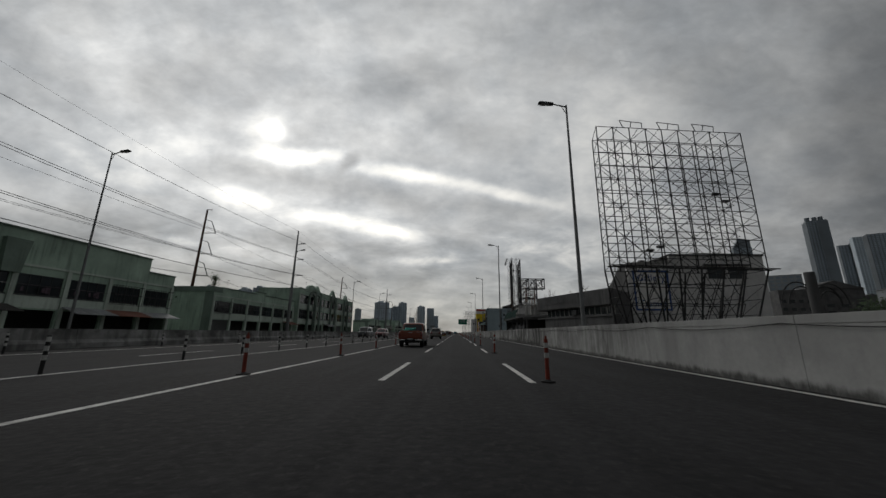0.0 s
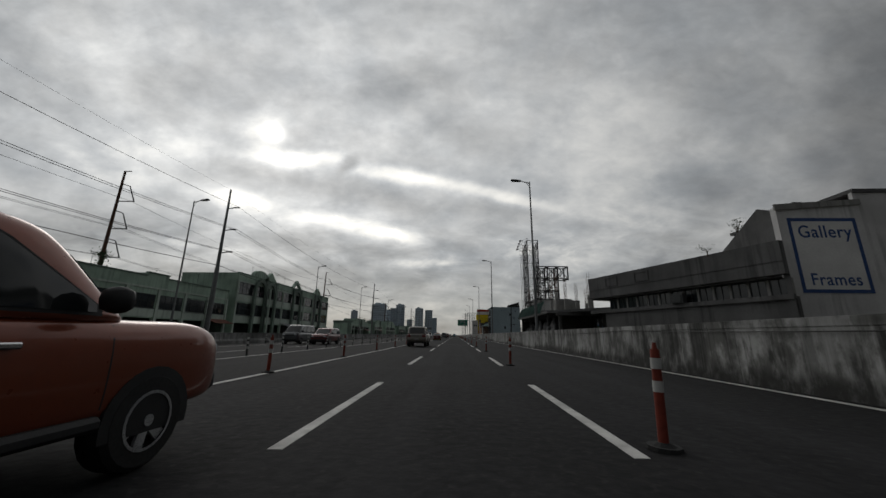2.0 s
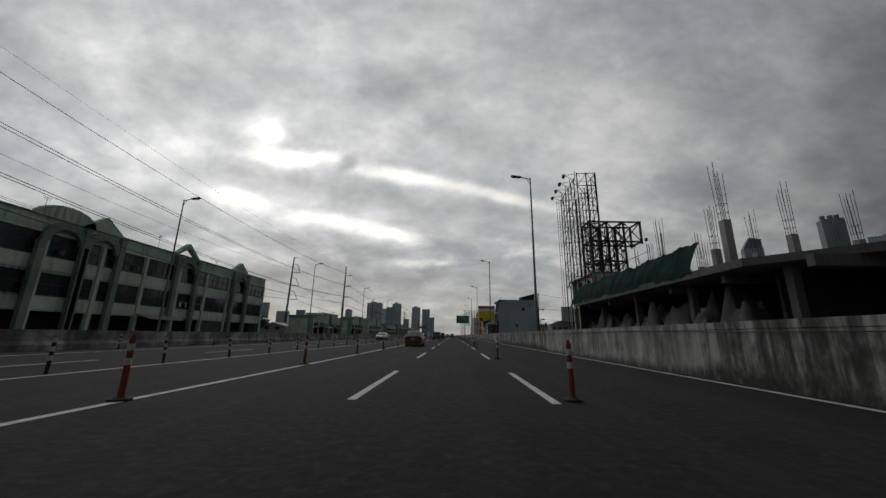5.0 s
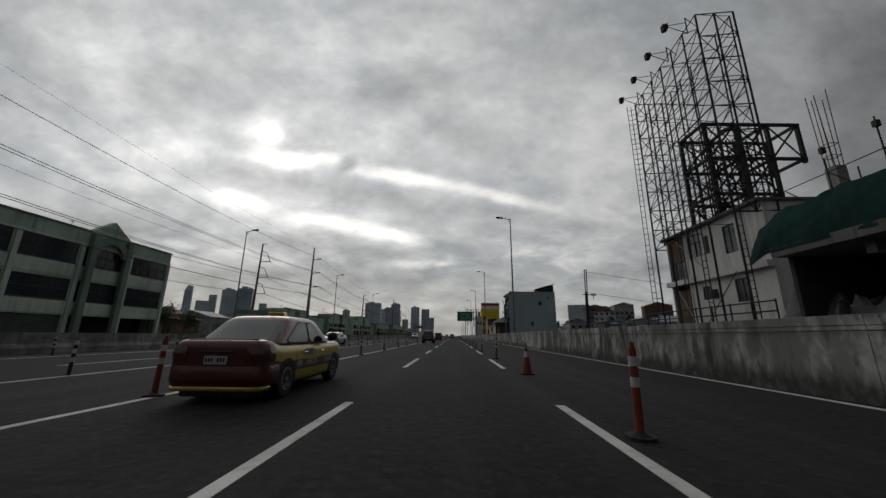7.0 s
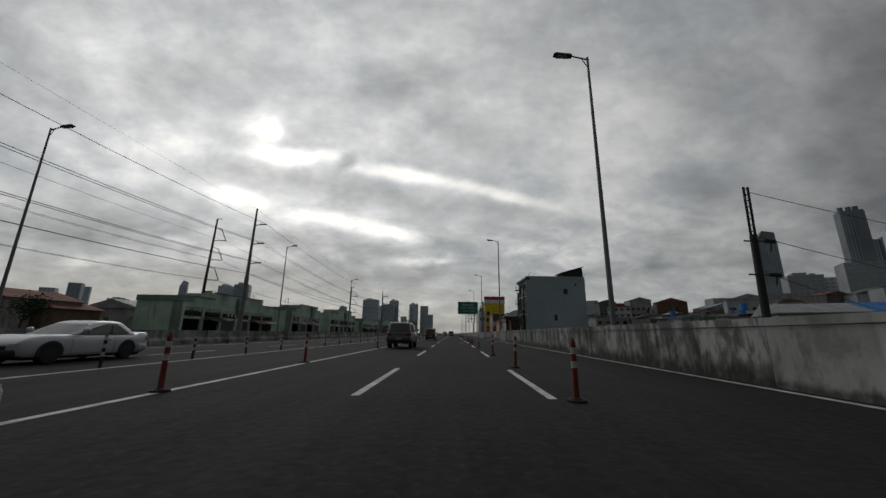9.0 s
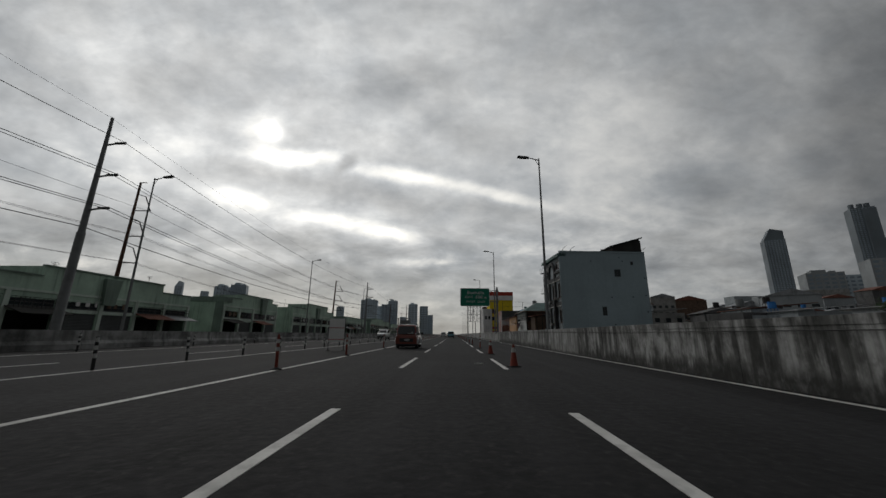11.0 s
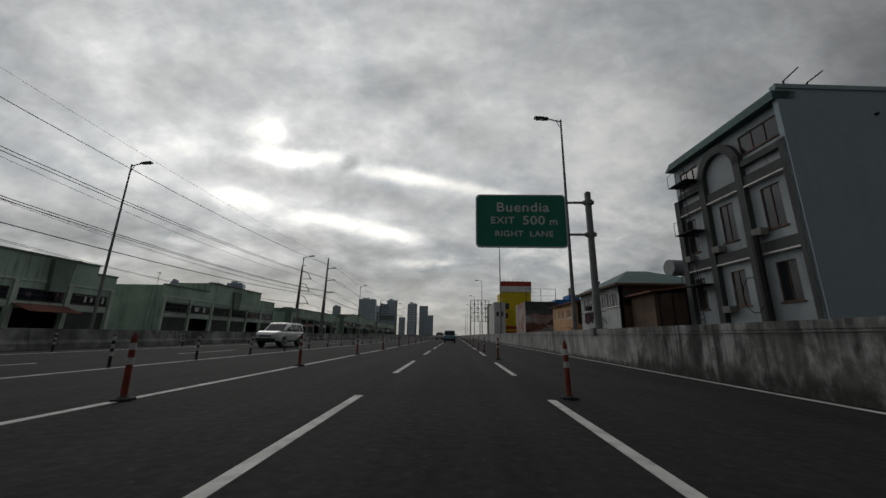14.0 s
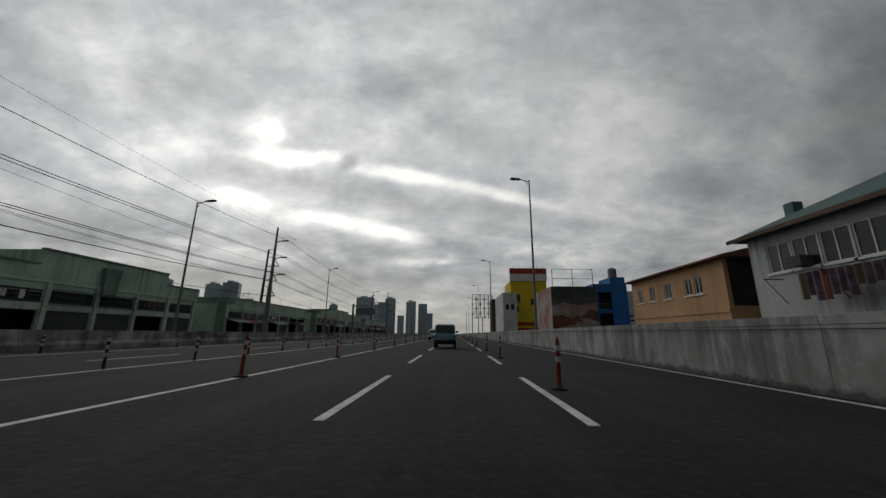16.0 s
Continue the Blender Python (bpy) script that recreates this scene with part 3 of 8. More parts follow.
for y in (-18.5, 61.8, 101.6, 142.4, 183.2, 219.9, 256.0, 297, 337, 377, 417, 457):
    copy_thing(LAMP, pose(7.52, y, 1.55))
for x, y, h in ((-34.0, -8.0, 18.0), (-36.0, 32.0, 19.2), (-32.6, 68.2, 17.1), (-31.6, 106.6, 16.2), (-33.0, 150.0, 17.2), (-30.2, 186.2, 16.2), (-29.6, 225.4, 15.9), (-26.0, 255.0, 13.9), (-27, 296, 14.5), (-27, 338, 14.5), (-27, 380, 14.5)):
    lamp = copy_thing(LAMP, pose(x, y, -0.05, 0, 0, 180) @ Matrix.Diagonal((1, 1, h / 15.0, 1)))
    lamp.scale = (1, 1, h / 15.0)
    tagged(lamp, "tall galvanised street lamp standing behind the barrier wall", group="street lamps behind the left wall")

# ---- delineators ----
POST = thing("traffic_delineator", "orange flexible traffic post with white reflective bands", "traffic post", pose(2.12, 8.7, 0), "orange posts along the lanes")
bm = bmesh.new()
tube(bm, (0, 0, 0.0), (0, 0, 0.04), 0.17, 10, 0.165)
tube(bm, (0, 0, 0.04), (0, 0, 0.07), 0.12, 10, 0.06)
part("base", bm, M["black"], POST, "black rubber base")
bm = bmesh.new()
tube(bm, (0, 0, 0.07), (0, 0, 0.98), 0.05, 10, 0.045)
tube(bm, (0, 0, 0.98), (0, 0, 1.05), 0.03, 8, 0.02)
part("post", bm, M["plastic"], POST, smooth=40)
for z in (0.55, 0.78):
    bm = bmesh.new()
    tube(bm, (0, 0, z), (0, 0, z + 0.11), 0.052, 10, caps=False)
    part("band", bm, M["reflect"], POST, smooth=40)
for y in (-2.5, 20.5, 32.3, 42.4, 54.2, 64.8, 75.8, 87.2, 101.8, 115.9, 124.4, 131.8, 137.8, 144.5, 155.0, 184.4, 196.1, 204.2, 215.3, 224.1, 230.4, 240.0, 247.5, 258, 268, 278, 289, 300, 312, 324, 336, 350):
    copy_thing(POST, pose(2.12 + random.uniform(-0.06, 0.06), y, 0, random.uniform(-2, 2), random.uniform(-2, 2), 30 * random.random()))
for y in (-5.6, 1.7, 9.2, 16.6, 24.0, 31.3, 38.6, 45.8, 53.2, 60.5, 67.8, 75.0, 82.2, 89.4, 96.5, 104.0, 111.0, 118.0, 125.0, 132.0, 138.5, 151, 158.2, 165.4, 172.5, 182.0, 188.6, 196.8, 203.0, 209.5, 216.9, 224.0, 231.6, 239.0, 246.4, 254, 262, 270, 279, 288, 298, 308, 319, 330, 342):
    p = copy_thing(POST, pose(-5.35 + random.uniform(-0.08, 0.08), y, 0, random.uniform(-1.5, 1.5), random.uniform(-1.5, 1.5), 0))
    tagged(p, "grimy orange traffic post beside the solid white line")
BW = thing("striped_delineator", "black and white banded flexible post on the median line", "traffic post", pose(-10.1, 8.6, 0), "striped posts on the median line")
bm = bmesh.new()
tube(bm, (0, 0, 0), (0, 0, 0.92), 0.045, 8)
part("post", bm, M["black"], BW, smooth=40)
for z in (0.34, 0.56, 0.78):
    bm = bmesh.new()
    tube(bm, (0, 0, z), (0, 0, z + 0.12), 0.048, 8, caps=False)
    part("band", bm, M["reflect"], BW, smooth=40)
y = -12.0
while y < 330:
    if abs(y - 8.6) > 1:
        copy_thing(BW, pose(-10.1 + random.uniform(-0.05, 0.05), y, 0, random.uniform(-3, 3), random.uniform(-3, 3), 0))
    y += 3.6
y = -10.0
while y < 330:
    b = copy_thing(BW, pose(-19.4, y, 0, random.uniform(-2, 2), 0, 0))
    tagged(b, "black and white banded post near the far barrier", group="striped posts at the barrier")
    y += 8.3
CONE = thing("traffic_cone", "orange traffic cone with a white collar on a black base", "traffic cone", pose(2.2, 108.6, 0), "traffic cones")
bm = bmesh.new()
prism(bm, [(-0.2, -0.2), (0.2, -0.2), (0.2, 0.2), (-0.2, 0.2)], 0, 0.04, "z")
part("base", bm, M["black"], CONE, bevel=0.01)
bm = bmesh.new()
tube(bm, (0, 0, 0.04), (0, 0, 0.78), 0.15, 14, 0.035)
part("body", bm, M["plastic"], CONE, smooth=40)
bm = bmesh.new()
tube(bm, (0, 0, 0.5), (0, 0, 0.66), 0.083, 14, 0.06, caps=False)
part("collar", bm, M["reflect"], CONE, smooth=40)
for y in (167.6, 175.8):
    copy_thing(CONE, pose(2.15, y, 0, 0, 0, 20))

# ---- exit sign ----
sg = thing("exit_sign", "green expressway exit sign on a cantilever steel post", "road sign", pose(7.52, 216.2, 1.55))
bm = bmesh.new()
tube(bm, (0, 0, 0), (0, 0, 7.6), 0.19, 14, 0.17)
tube(bm, (0, 0, 7.6), (0, 0, 7.7), 0.19, 14, 0.1)
post_ = part("post", bm, M["galv"], sg, smooth=40)
bm = bmesh.new()
box(bm, -0.4, 0.4, -0.2, 0.2, -0.25, 0.06)
part("foot_plate", bm, M["galv"], sg)
for z in (5.15, 7.05):
    bm = bmesh.new()
    tube(bm, (0.28, 0, z), (-3.6, 0.1, z), 0.07, 8)
    tube(bm, (-0.3, 0, z), (0.3, 0, z), 0.12, 8)
    tube(bm, (0, 0, z - 0.12), (0, 0, z + 0.12), 0.24, 12)
    part("bracket", bm, M["galv"], sg)
bm = bmesh.new()
R, w2, h2 = 0.25, 2.55, 1.57
pts = []
for cx, cz, a0 in ((w2 - R, h2 - R, 0), (-w2 + R, h2 - R, 90), (-w2 + R, -h2 + R, 180), (w2 - R, -h2 + R, 270)):
    for k in range(5):
        a = radians(a0 + k * 22.5)
        pts.append((cx + R * math.cos(a) - 3.85, cz + R * math.sin(a) + 5.90))
prism(bm, pts, -0.12, -0.06, "y")
panel = part("sign_panel", bm, M["signgreen"], sg)
bm = bmesh.new()
n = len(pts)
inner = [((p[0] + 3.85) * 0.975 - 3.85, (p[1] - 5.90) * 0.955 + 5.90) for p in pts]
loops = [[bm.verts.new((p[0], y, p[1])) for p in q] for q, y in ((pts, -0.121), (pts, -0.13), (inner, -0.13), (inner, -0.121))]
for a, b in zip(loops, loops[1:] + loops[:1]):
    for i in range(n):
        bm.faces.new((a[i], a[(i + 1) % n], b[(i + 1) % n], b[i]))
part("border", bm, M["signwhite"], panel)


def lettering(name, text, size, m, mat, parent, depth=0.006, stretch=1.0):
    cu = bpy.data.curves.new(name, "FONT")
    cu.body, cu.size, cu.extrude, cu.align_x, cu.align_y = text, size, depth, "CENTER", "CENTER"
    cu.space_character, cu.offset = 1.08, size * 0.012
    tmp = bpy.data.objects.new(name, cu)
    scene.collection.objects.link(tmp)
    me = bpy.data.meshes.new_from_object(tmp.evaluated_get(bpy.context.evaluated_depsgraph_get()))
    bpy.data.objects.remove(tmp)
    me.materials.append(mat)
    ob = new(name, me)
    ob.parent = parent
    ob.matrix_local = m @ Matrix.Diagonal((stretch, 1, 1, 1))
    return ob


for text, size, x, z in (("Buendia", 0.78, -3.75, 6.68), ("EXIT", 0.56, -4.9, 5.9), ("500", 0.72, -3.15, 5.9), ("m", 0.56, -2.05, 5.85), ("RIGHT", 0.46, -4.55, 5.12), ("LANE", 0.46, -2.75, 5.12)):
    lettering("letters", text, size, pose(x, -0.128, z, 90, 0, 0), M["signwhite"], panel, stretch=1.12)


# ---- lattice billboards ----
def bar(parent, name, p, q, r, mat="steel", n=4):
    bm = bmesh.new()
    tube(bm, p, q, r, n)
    return part(name, bm, M[mat], parent)


def lattice_bars(t, name, o, u, v, nu, nv, r, zig=0):
    """A plane of single bars from o along u and v with one diagonal to a bay."""
    o, u, v = Vector(o), Vector(u), Vector(v)
    P = lambda i, j: o + u * (i / nu) + v * (j / nv)
    for i in range(nu + 1):
        bar(t, name + "_upright", P(i, 0), P(i, nv), r * 1.5)
    for j in range(nv + 1):
        bar(t, name + "_rail", P(0, j), P(nu, j), r)
    for i in range(nu):
        for j in range(nv):
            if (i + j + zig) % 2:
                bar(t, name + "_diagonal", P(i, j), P(i + 1, j + 1), r * 0.7)
            else:
                bar(t, name + "_diagonal", P(i + 1, j), P(i, j + 1), r * 0.7)


def lattice(bm, o, u, v, nu, nv, r, zig=0):
    """A plane of bars from o along u and v with one diagonal to a bay, in one mesh."""
    o, u, v = Vector(o), Vector(u), Vector(v)
    P = lambda i, j: o + u * (i / nu) + v * (j / nv)
    for i in range(nu + 1):
        tube(bm, P(i, 0), P(i, nv), r * 1.5, 4)
    for j in range(nv + 1):
        tube(bm, P(0, j), P(nu, j), r, 4)
    for i in range(nu):
        for j in range(nv):
            if (i + j + zig) % 2:
                tube(bm, P(i, j), P(i + 1, j + 1), r * 0.7, 4)
            else:
                tube(bm, P(i + 1, j), P(i, j + 1), r * 0.7, 4)


def billboard_frame():
    t = thing("empty_billboard", "bare rusting steel lattice of an empty billboard", "billboard", pose(15.75, 36.0, 0, 0, 0, 6))
    W, Z0, Z1, D = 17.3, 7.9, 24.0, 2.9
    lattice_bars(t, "front", (0, 0, Z0), (W, 0, 0), (0, 0, Z1 - Z0), 9, 10, 0.048)
    lattice_bars(t, "back", (1.0, D, Z0), (W - 1.0, 0, 0), (0, 0, Z1 - Z0), 9, 10, 0.048, 1)
    bm = bmesh.new()
    for i in range(8):
        for j in range(10):
            z = Z0 + (Z1 - Z0) * j / 9
            a, b = (W * i / 7, 0, z), (1.0 + (W - 1) * i / 7, D, z)
            tube(bm, a, b, 0.035, 4)
            if j < 9:
                z2 = Z0 + (Z1 - Z0) * (j + 1) / 9
                tube(bm, a, (b[0], D, z2), 0.03, 4)
    part("tie_rod", bm, M["steel"], t)["kind"] = "stuff"
    for i in range(8):
        x = 1.8 + 12.4 * i / 7
        for dy in (0.2, D - 0.2):
            bar(t, "leg", (x, dy, -0.05), (W * i / 7 if dy < 1 else 1 + (W - 1) * i / 7, 0 if dy < 1 else D, Z0), 0.09, n=6)
        for z in (1.6, 3.2, 4.8, 6.4):
            f = z / Z0
            a = Vector((x, 0.2, 0)).lerp(Vector((W * i / 7, 0, 0)), f) + Vector((0, 0, z))
            b = Vector((x, D - 0.2, 0)).lerp(Vector((1 + (W - 1) * i / 7, D, 0)), f) + Vector((0, 0, z))
            bar(t, "leg_tie", a, b, 0.035)
            bar(t, "leg_tie", a, (b.x, b.y, b.z - 1.6), 0.03)
    for i in range(7):
        xa, xb = 1.8 + 12.4 * i / 7, 1.8 + 12.4 * (i + 1) / 7
        for dy in (0.2, D - 0.2):
            for za, zb in ((0.6, 4.2), (4.2, 7.8)):
                bar(t, "brace", (xa, dy, za), (xb, dy, zb), 0.045)
                bar(t, "brace", (xb, dy, za), (xa, dy, zb), 0.045)
            for z in (4.2, 6.2):
                bar(t, "brace", (xa, dy, z), (xb, dy, z), 0.05)
    for x in (3.2, 7.6, 11.8):
        bm = bmesh.new()
        for a, b in (((x, 0, Z1), (x - 0.6, -0.3, Z1 + 0.7)), ((x + 2.2, 0, Z1), (x + 2.0, -0.3, Z1 + 0.5)), ((x - 0.6, -0.3, Z1 + 0.7), (x + 2.0, -0.3, Z1 + 0.5)), ((x + 0.8, 0, Z1), (x + 0.8, -0.3, Z1 + 0.6))):
            tube(bm, a, b, 0.05, 4)
        part("lamp_rail", bm, M["steel"], t)
    for x, z in ((12.6, 16.2), (13.6, 15.4), (4.2, 9.6), (5.4, 10.0)):
        bm = bmesh.new()
        box(bm, x, x + 0.7, -0.1, 0.25, z, z + 0.22)
        part("clamp_box", bm, M["steel"], t)
    bm = bmesh.new()
    box(bm, -0.3, W + 0.3, -0.2, 0.0, Z0 - 0.12, Z0 + 0.02)
    box(bm, -0.3, W + 0.3, -1.0, -0.9, Z0 - 0.1, Z0)
    for i in range(10):
        box(bm, W * i / 9 - 0.05, W * i / 9 + 0.05, -0.9, -0.2, Z0 - 0.1, Z0 - 0.02)
    part("catwalk", bm, M["steel"], t)


billboard_frame()


def billboard_tower():
    t = thing("billboard_scaffold", "tall bare steel billboard lattice with lamp arms and a ladder", "billboard frame", pose(19.3, 120.8, 0, 0, 0, -4.5))
    D, L, H = 2.8, 11.4, 26.3
    lattice_bars(t, "front", (0, 0, 9.6), (0, L, 0), (0, 0, H - 9.6), 6, 12, 0.048)
    lattice_bars(t, "back", (D, 0.4, 9.6), (0, L - 0.4, 0), (0, 0, H - 9.6), 6, 12, 0.046, 1)
    for y, k in ((0, 0), (L, 1)):
        lattice_bars(t, "end", (0, y, 9.6), (D, 0, 0), (0, 0, H - 9.6), 2, 8, 0.058, k)
    bm = bmesh.new()
    for i in range(5):
        for j in range(9):
            z = 9.6 + (H - 9.6) * j / 8
            tube(bm, (0, L * i / 4, z), (D, 0.4 + (L - 0.4) * i / 4, z), 0.03, 4)
    part("tie_rod", bm, M["steel"], t)["kind"] = "stuff"
    for i in range(5):
        bar(t, "leg", (D, 0.4 + (L - 0.4) * i / 4, -0.05), (D, 0.4 + (L - 0.4) * i / 4, 9.6), 0.09)
        bar(t, "leg", (0, L * i / 4, -0.05), (0, L * i / 4, 9.6), 0.09)
    bm = bmesh.new()
    for dx in (-0.75, -0.35):
        tube(bm, (dx, L + 0.3, 0), (dx, L + 0.3, H), 0.035, 4)
    z = 0.6
    while z < H:
        tube(bm, (-0.75, L + 0.3, z), (-0.35, L + 0.3, z), 0.025, 4)
        if int(z * 10) % 3 == 0:
            tube(bm, (-0.35, L + 0.3, z), (0, L, z), 0.03, 4)
        z += 0.6
    part("ladder", bm, M["steel"], t)
    for y in (1.2, 4.3, 7.4, 10.6):
        bm = bmesh.new()
        tube(bm, (0, y, H - 0.6), (-1.6, y, H + 0.3), 0.04, 4)
        tube(bm, (0, y, H + 0.5), (-1.6, y, H + 0.3), 0.035, 4)
        tube(bm, (0, y, H - 0.6), (0, y, H + 1.0), 0.05, 4)
        tube(bm, (0.8, y, H), (0, y, H + 1.0), 0.035, 4)
        arm = part("lamp_arm", bm, M["steel"], t)
        bm = bmesh.new()
        prism(bm, [(-1.95, H + 0.35), (-1.5, H + 0.4), (-1.55, H - 0.15), (-1.9, H - 0.2)], y - 0.2, y + 0.2, "y")
        part("floodlight", bm, M["black"], arm)


billboard_tower()


def heavy_frame():
    t = thing("steel_hoarding_frame", "heavy dark-painted steel frame standing in front of a lattice tower", "steel frame", pose(23.0, 126.8, 0, 0, 0, 2))
    W, D, Z0, Z1 = 8.6, 3.2, 10.0, 20.3
    def beam(name, *q):
        bm = bmesh.new()
        box(bm, *q)
        part(name, bm, M["steel"], t)

    for i in range(4):
        x = W * i / 3
        for y in (0, D):
            beam("column", x - 0.14, x + 0.14, y - 0.14, y + 0.14, Z0 - 2 if i < 3 else Z1 - 3.8, Z1)
    for j in range(4):
        z = Z0 + (Z1 - Z0) * j / 3
        for y in (0, D):
            beam("beam", -0.2, (W if j > 1 else W * 2 / 3) + 0.2, y - 0.11, y + 0.11, z - 0.13, z + 0.13)
        for i in range(4 if j > 1 else 3):
            x = W * i / 3
            beam("cross_beam", x - 0.12, x + 0.12, 0.15, D - 0.15, z - 0.12, z + 0.12)
    for i in range(3):
        for j in range(3):
            if i == 2 and j < 2:
                continue
            xa, xb = W * i / 3, W * (i + 1) / 3
            za, zb = Z0 + (Z1 - Z0) * j / 3, Z0 + (Z1 - Z0) * (j + 1) / 3
            for y in (0, D):
                bar(t, "brace", (xa, y, za), (xb, y, zb), 0.09)
                bar(t, "brace", (xb, y, za), (xa, y, zb), 0.09)
            bar(t, "brace", (xa, 0, za), (xa, D, zb), 0.06)
    for i in range(10):
        x = W * 0.68 * i / 9
        bar(t, "inner_post", (x, 1.6, Z0 - 1.6), (x, 1.6, Z1 - 0.6), 0.09)
    for k in range(7):
        z = Z0 + k * 1.5
        bar(t, "inner_rail", (0, 1.6, z), (W * 0.68, 1.6, z), 0.045)
    for x, y in ((0.5, 0), (W * 0.6, 0), (0.5, D), (W * 0.6, D)):
        bar(t, "leg", (x, y, -0.05), (x, y, Z0 - 1.9), 0.22, n=8)


heavy_frame()


# ---- buildings on the right ----
def gallery():
    t = thing("frame_gallery", "off-white painted frame shop with a blue-lettered wall sign", "building", pose(28.4, 59.0, 0))
    holes = [(13.2, 16.0, 10.3, 12.2), (16.6, 19.4, 10.3, 12.2)]
    bm = bmesh.new()
    pierced(bm, 7.2, 22.4, 0.0, 0.3, -0.05, 14.0, holes)
    part("front_wall", bm, M["white"], t)
    for q in ((22.1, 22.4, 0.3, 14, -0.05, 14.0), (7.2, 22.4, 14, 14.3, -0.05, 13.4), (7.2, 7.5, 0.3, 14, -0.05, 13.4)):
        bm = bmesh.new()
        box(bm, *q)
        part("wall", bm, M["white"], t)
    bm = bmesh.new()
    prism(bm, [(0, -0.05), (7.2, -0.05), (7.2, 13.1), (6.4, 13.1), (0, 12.5)], -0.25, 0.3, "y")
    part("sign_wall", bm, M["white"], t)
    bm = bmesh.new()
    prism(bm, [(0.31, -0.05), (8.0, -0.05), (8.0, 9.3), (1.6, 13.0), (0.31, 12.4)], 0.0, 0.3, "x")
    part("lean_to_wall", bm, M["darkconc"], t, "bare concrete side wall under a sloping roof")
    bm = bmesh.new()
    prism(bm, [(-0.15, 12.2), (7.3, 12.75), (7.3, 13.25), (-0.15, 12.75)], -0.4, -0.25, "y")
    part("coping", bm, M["concrete"], t)
    bm = bmesh.new()
    box(bm, 7.2, 22.5, -0.12, 14.3, 14.0, 14.35)
    prism(bm, [(1.6, 12.5), (8.0, 8.8), (8.0, 9.1), (1.6, 12.8)], 0.3, 7.2, "x")
    part("roof", bm, M["darkconc"], t)
    bm = bmesh.new()
    box(bm, 2.9, 3.7, 1.0, 1.8, 12.4, 13.5)
    box(bm, 12.6, 20.0, -0.5, 0.0, 12.35, 12.6)
    part("roof_box", bm, M["darkconc"], t)
    for h in holes:
        window(t, *h, bars=2)
    # the painted sign: a framed square with two words
    bm = bmesh.new()
    box(bm, 0.75, 6.55, -0.28, -0.252, 4.9, 11.5)
    s = part("wall_sign", bm, M["whitel"], t, "white square sign with a navy border")
    bm = bmesh.new()
    for a, b, c, d in ((0.75, 1.05, 4.9, 11.5), (6.25, 6.55, 4.9, 11.5), (1.05, 6.25, 4.9, 5.2), (1.05, 6.25, 11.2, 11.5)):
        box(bm, a, b, -0.292, -0.281, c, d)
    part("border", bm, M["navy"], s)
    lettering("letters", "Gallery", 1.55, pose(3.7, -0.284, 10.2, 90, 0, 0), M["navy"], s, 0.004, 0.92)
    lettering("letters", "Frames", 1.45, pose(3.7, -0.284, 6.0, 90, 0, 0), M["navy"], s, 0.004, 0.92)


gallery()


def office_block():
    """A low block whose heavy parapet overhangs a ribbon of windows; it runs askew to the road."""
    a, b = Vector((22.4, 52.6, 0)), Vector((16.0, 70.6, 0))
    L = (b - a).length
    ang = math.degrees(math.atan2(a.y - b.y, a.x - b.x))
    t = thing("office_block", "low dark grey concrete block with an overhanging parapet and ribbon windows", "building", pose(b.x, b.y, 0, 0, 0, ang))
    bm = bmesh.new()
    box(bm, -0.2, L, 0.0, 0.45, 5.45, 7.8)
    box(bm, -0.2, 0.2, 0.45, 8.0, 5.45, 7.8)
    prism(bm, [(L - 0.35, 0.45), (L, 0.45), (L - 4.0, 7.8), (L - 4.35, 7.8)], -0.05, 7.8, "z")
    part("parapet", bm, M["darkconc"], t)
    bm = bmesh.new()
    for x in (2.6, 6.6):
        for q in ((x, x + 1.7, 6.55, 6.62), (x, x + 1.7, 7.45, 7.52), (x, x + 0.07, 6.62, 7.45), (x + 1.63, x + 1.7, 6.62, 7.45)):
            box(bm, q[0], q[1], -0.06, 0.0, q[2], q[3])
    box(bm, -0.2, L, -0.05, 0.0, 6.35, 6.42)
    part("parapet_moulding", bm, M["darkconc"], t)
    bm = bmesh.new()
    prism(bm, [(-0.1, 0.3), (L - 0.4, 0.3), (L - 4.4, 8.0), (-0.1, 8.0)], 5.3, 5.44, "z")
    box(bm, 0, L - 4.1, 8.0, 8.3, -0.05, 7.8)
    part("soffit", bm, M["darkconc"], t)
    bm = bmesh.new()
    box(bm, 1.5, L, 0.6, 0.95, -0.05, 3.95)
    box(bm, -0.6, L, 0.35, 0.6, 3.75, 4.1)
    part("sill_wall", bm, M["darkconc"], t)
    x, i = 1.9, 0
    while x < L - 1.2:
        window(t, x, x + 1.1, 4.0, 5.28, y=0.95, bars=2, sill=False, frame_mat="trimgrey")
        bm = bmesh.new()
        box(bm, x + 1.1, x + 1.3, 0.95, 1.25, 3.95, 5.29)
        part("mullion", bm, M["concrete"], t)
        if i % 3 != 1:
            bm = bmesh.new()
            for k in range(5):
                c = x + 0.12 + 0.2 * k
                prism(bm, [(c, 1.12), (c + 0.1, 1.08), (c + 0.18, 1.13), (c + 0.1, 1.16)], 4.05, 5.2, "z")
            part("curtain", bm, M["white"], t)
        x += 1.3
        i += 1
    bm = bmesh.new()
    box(bm, 10.2, 11.4, 0.1, 0.6, 4.1, 4.95)
    box(bm, 10.35, 11.25, 0.05, 0.1, 4.2, 4.8)
    part("air_conditioner", bm, M["trimgrey"], t)


office_block()


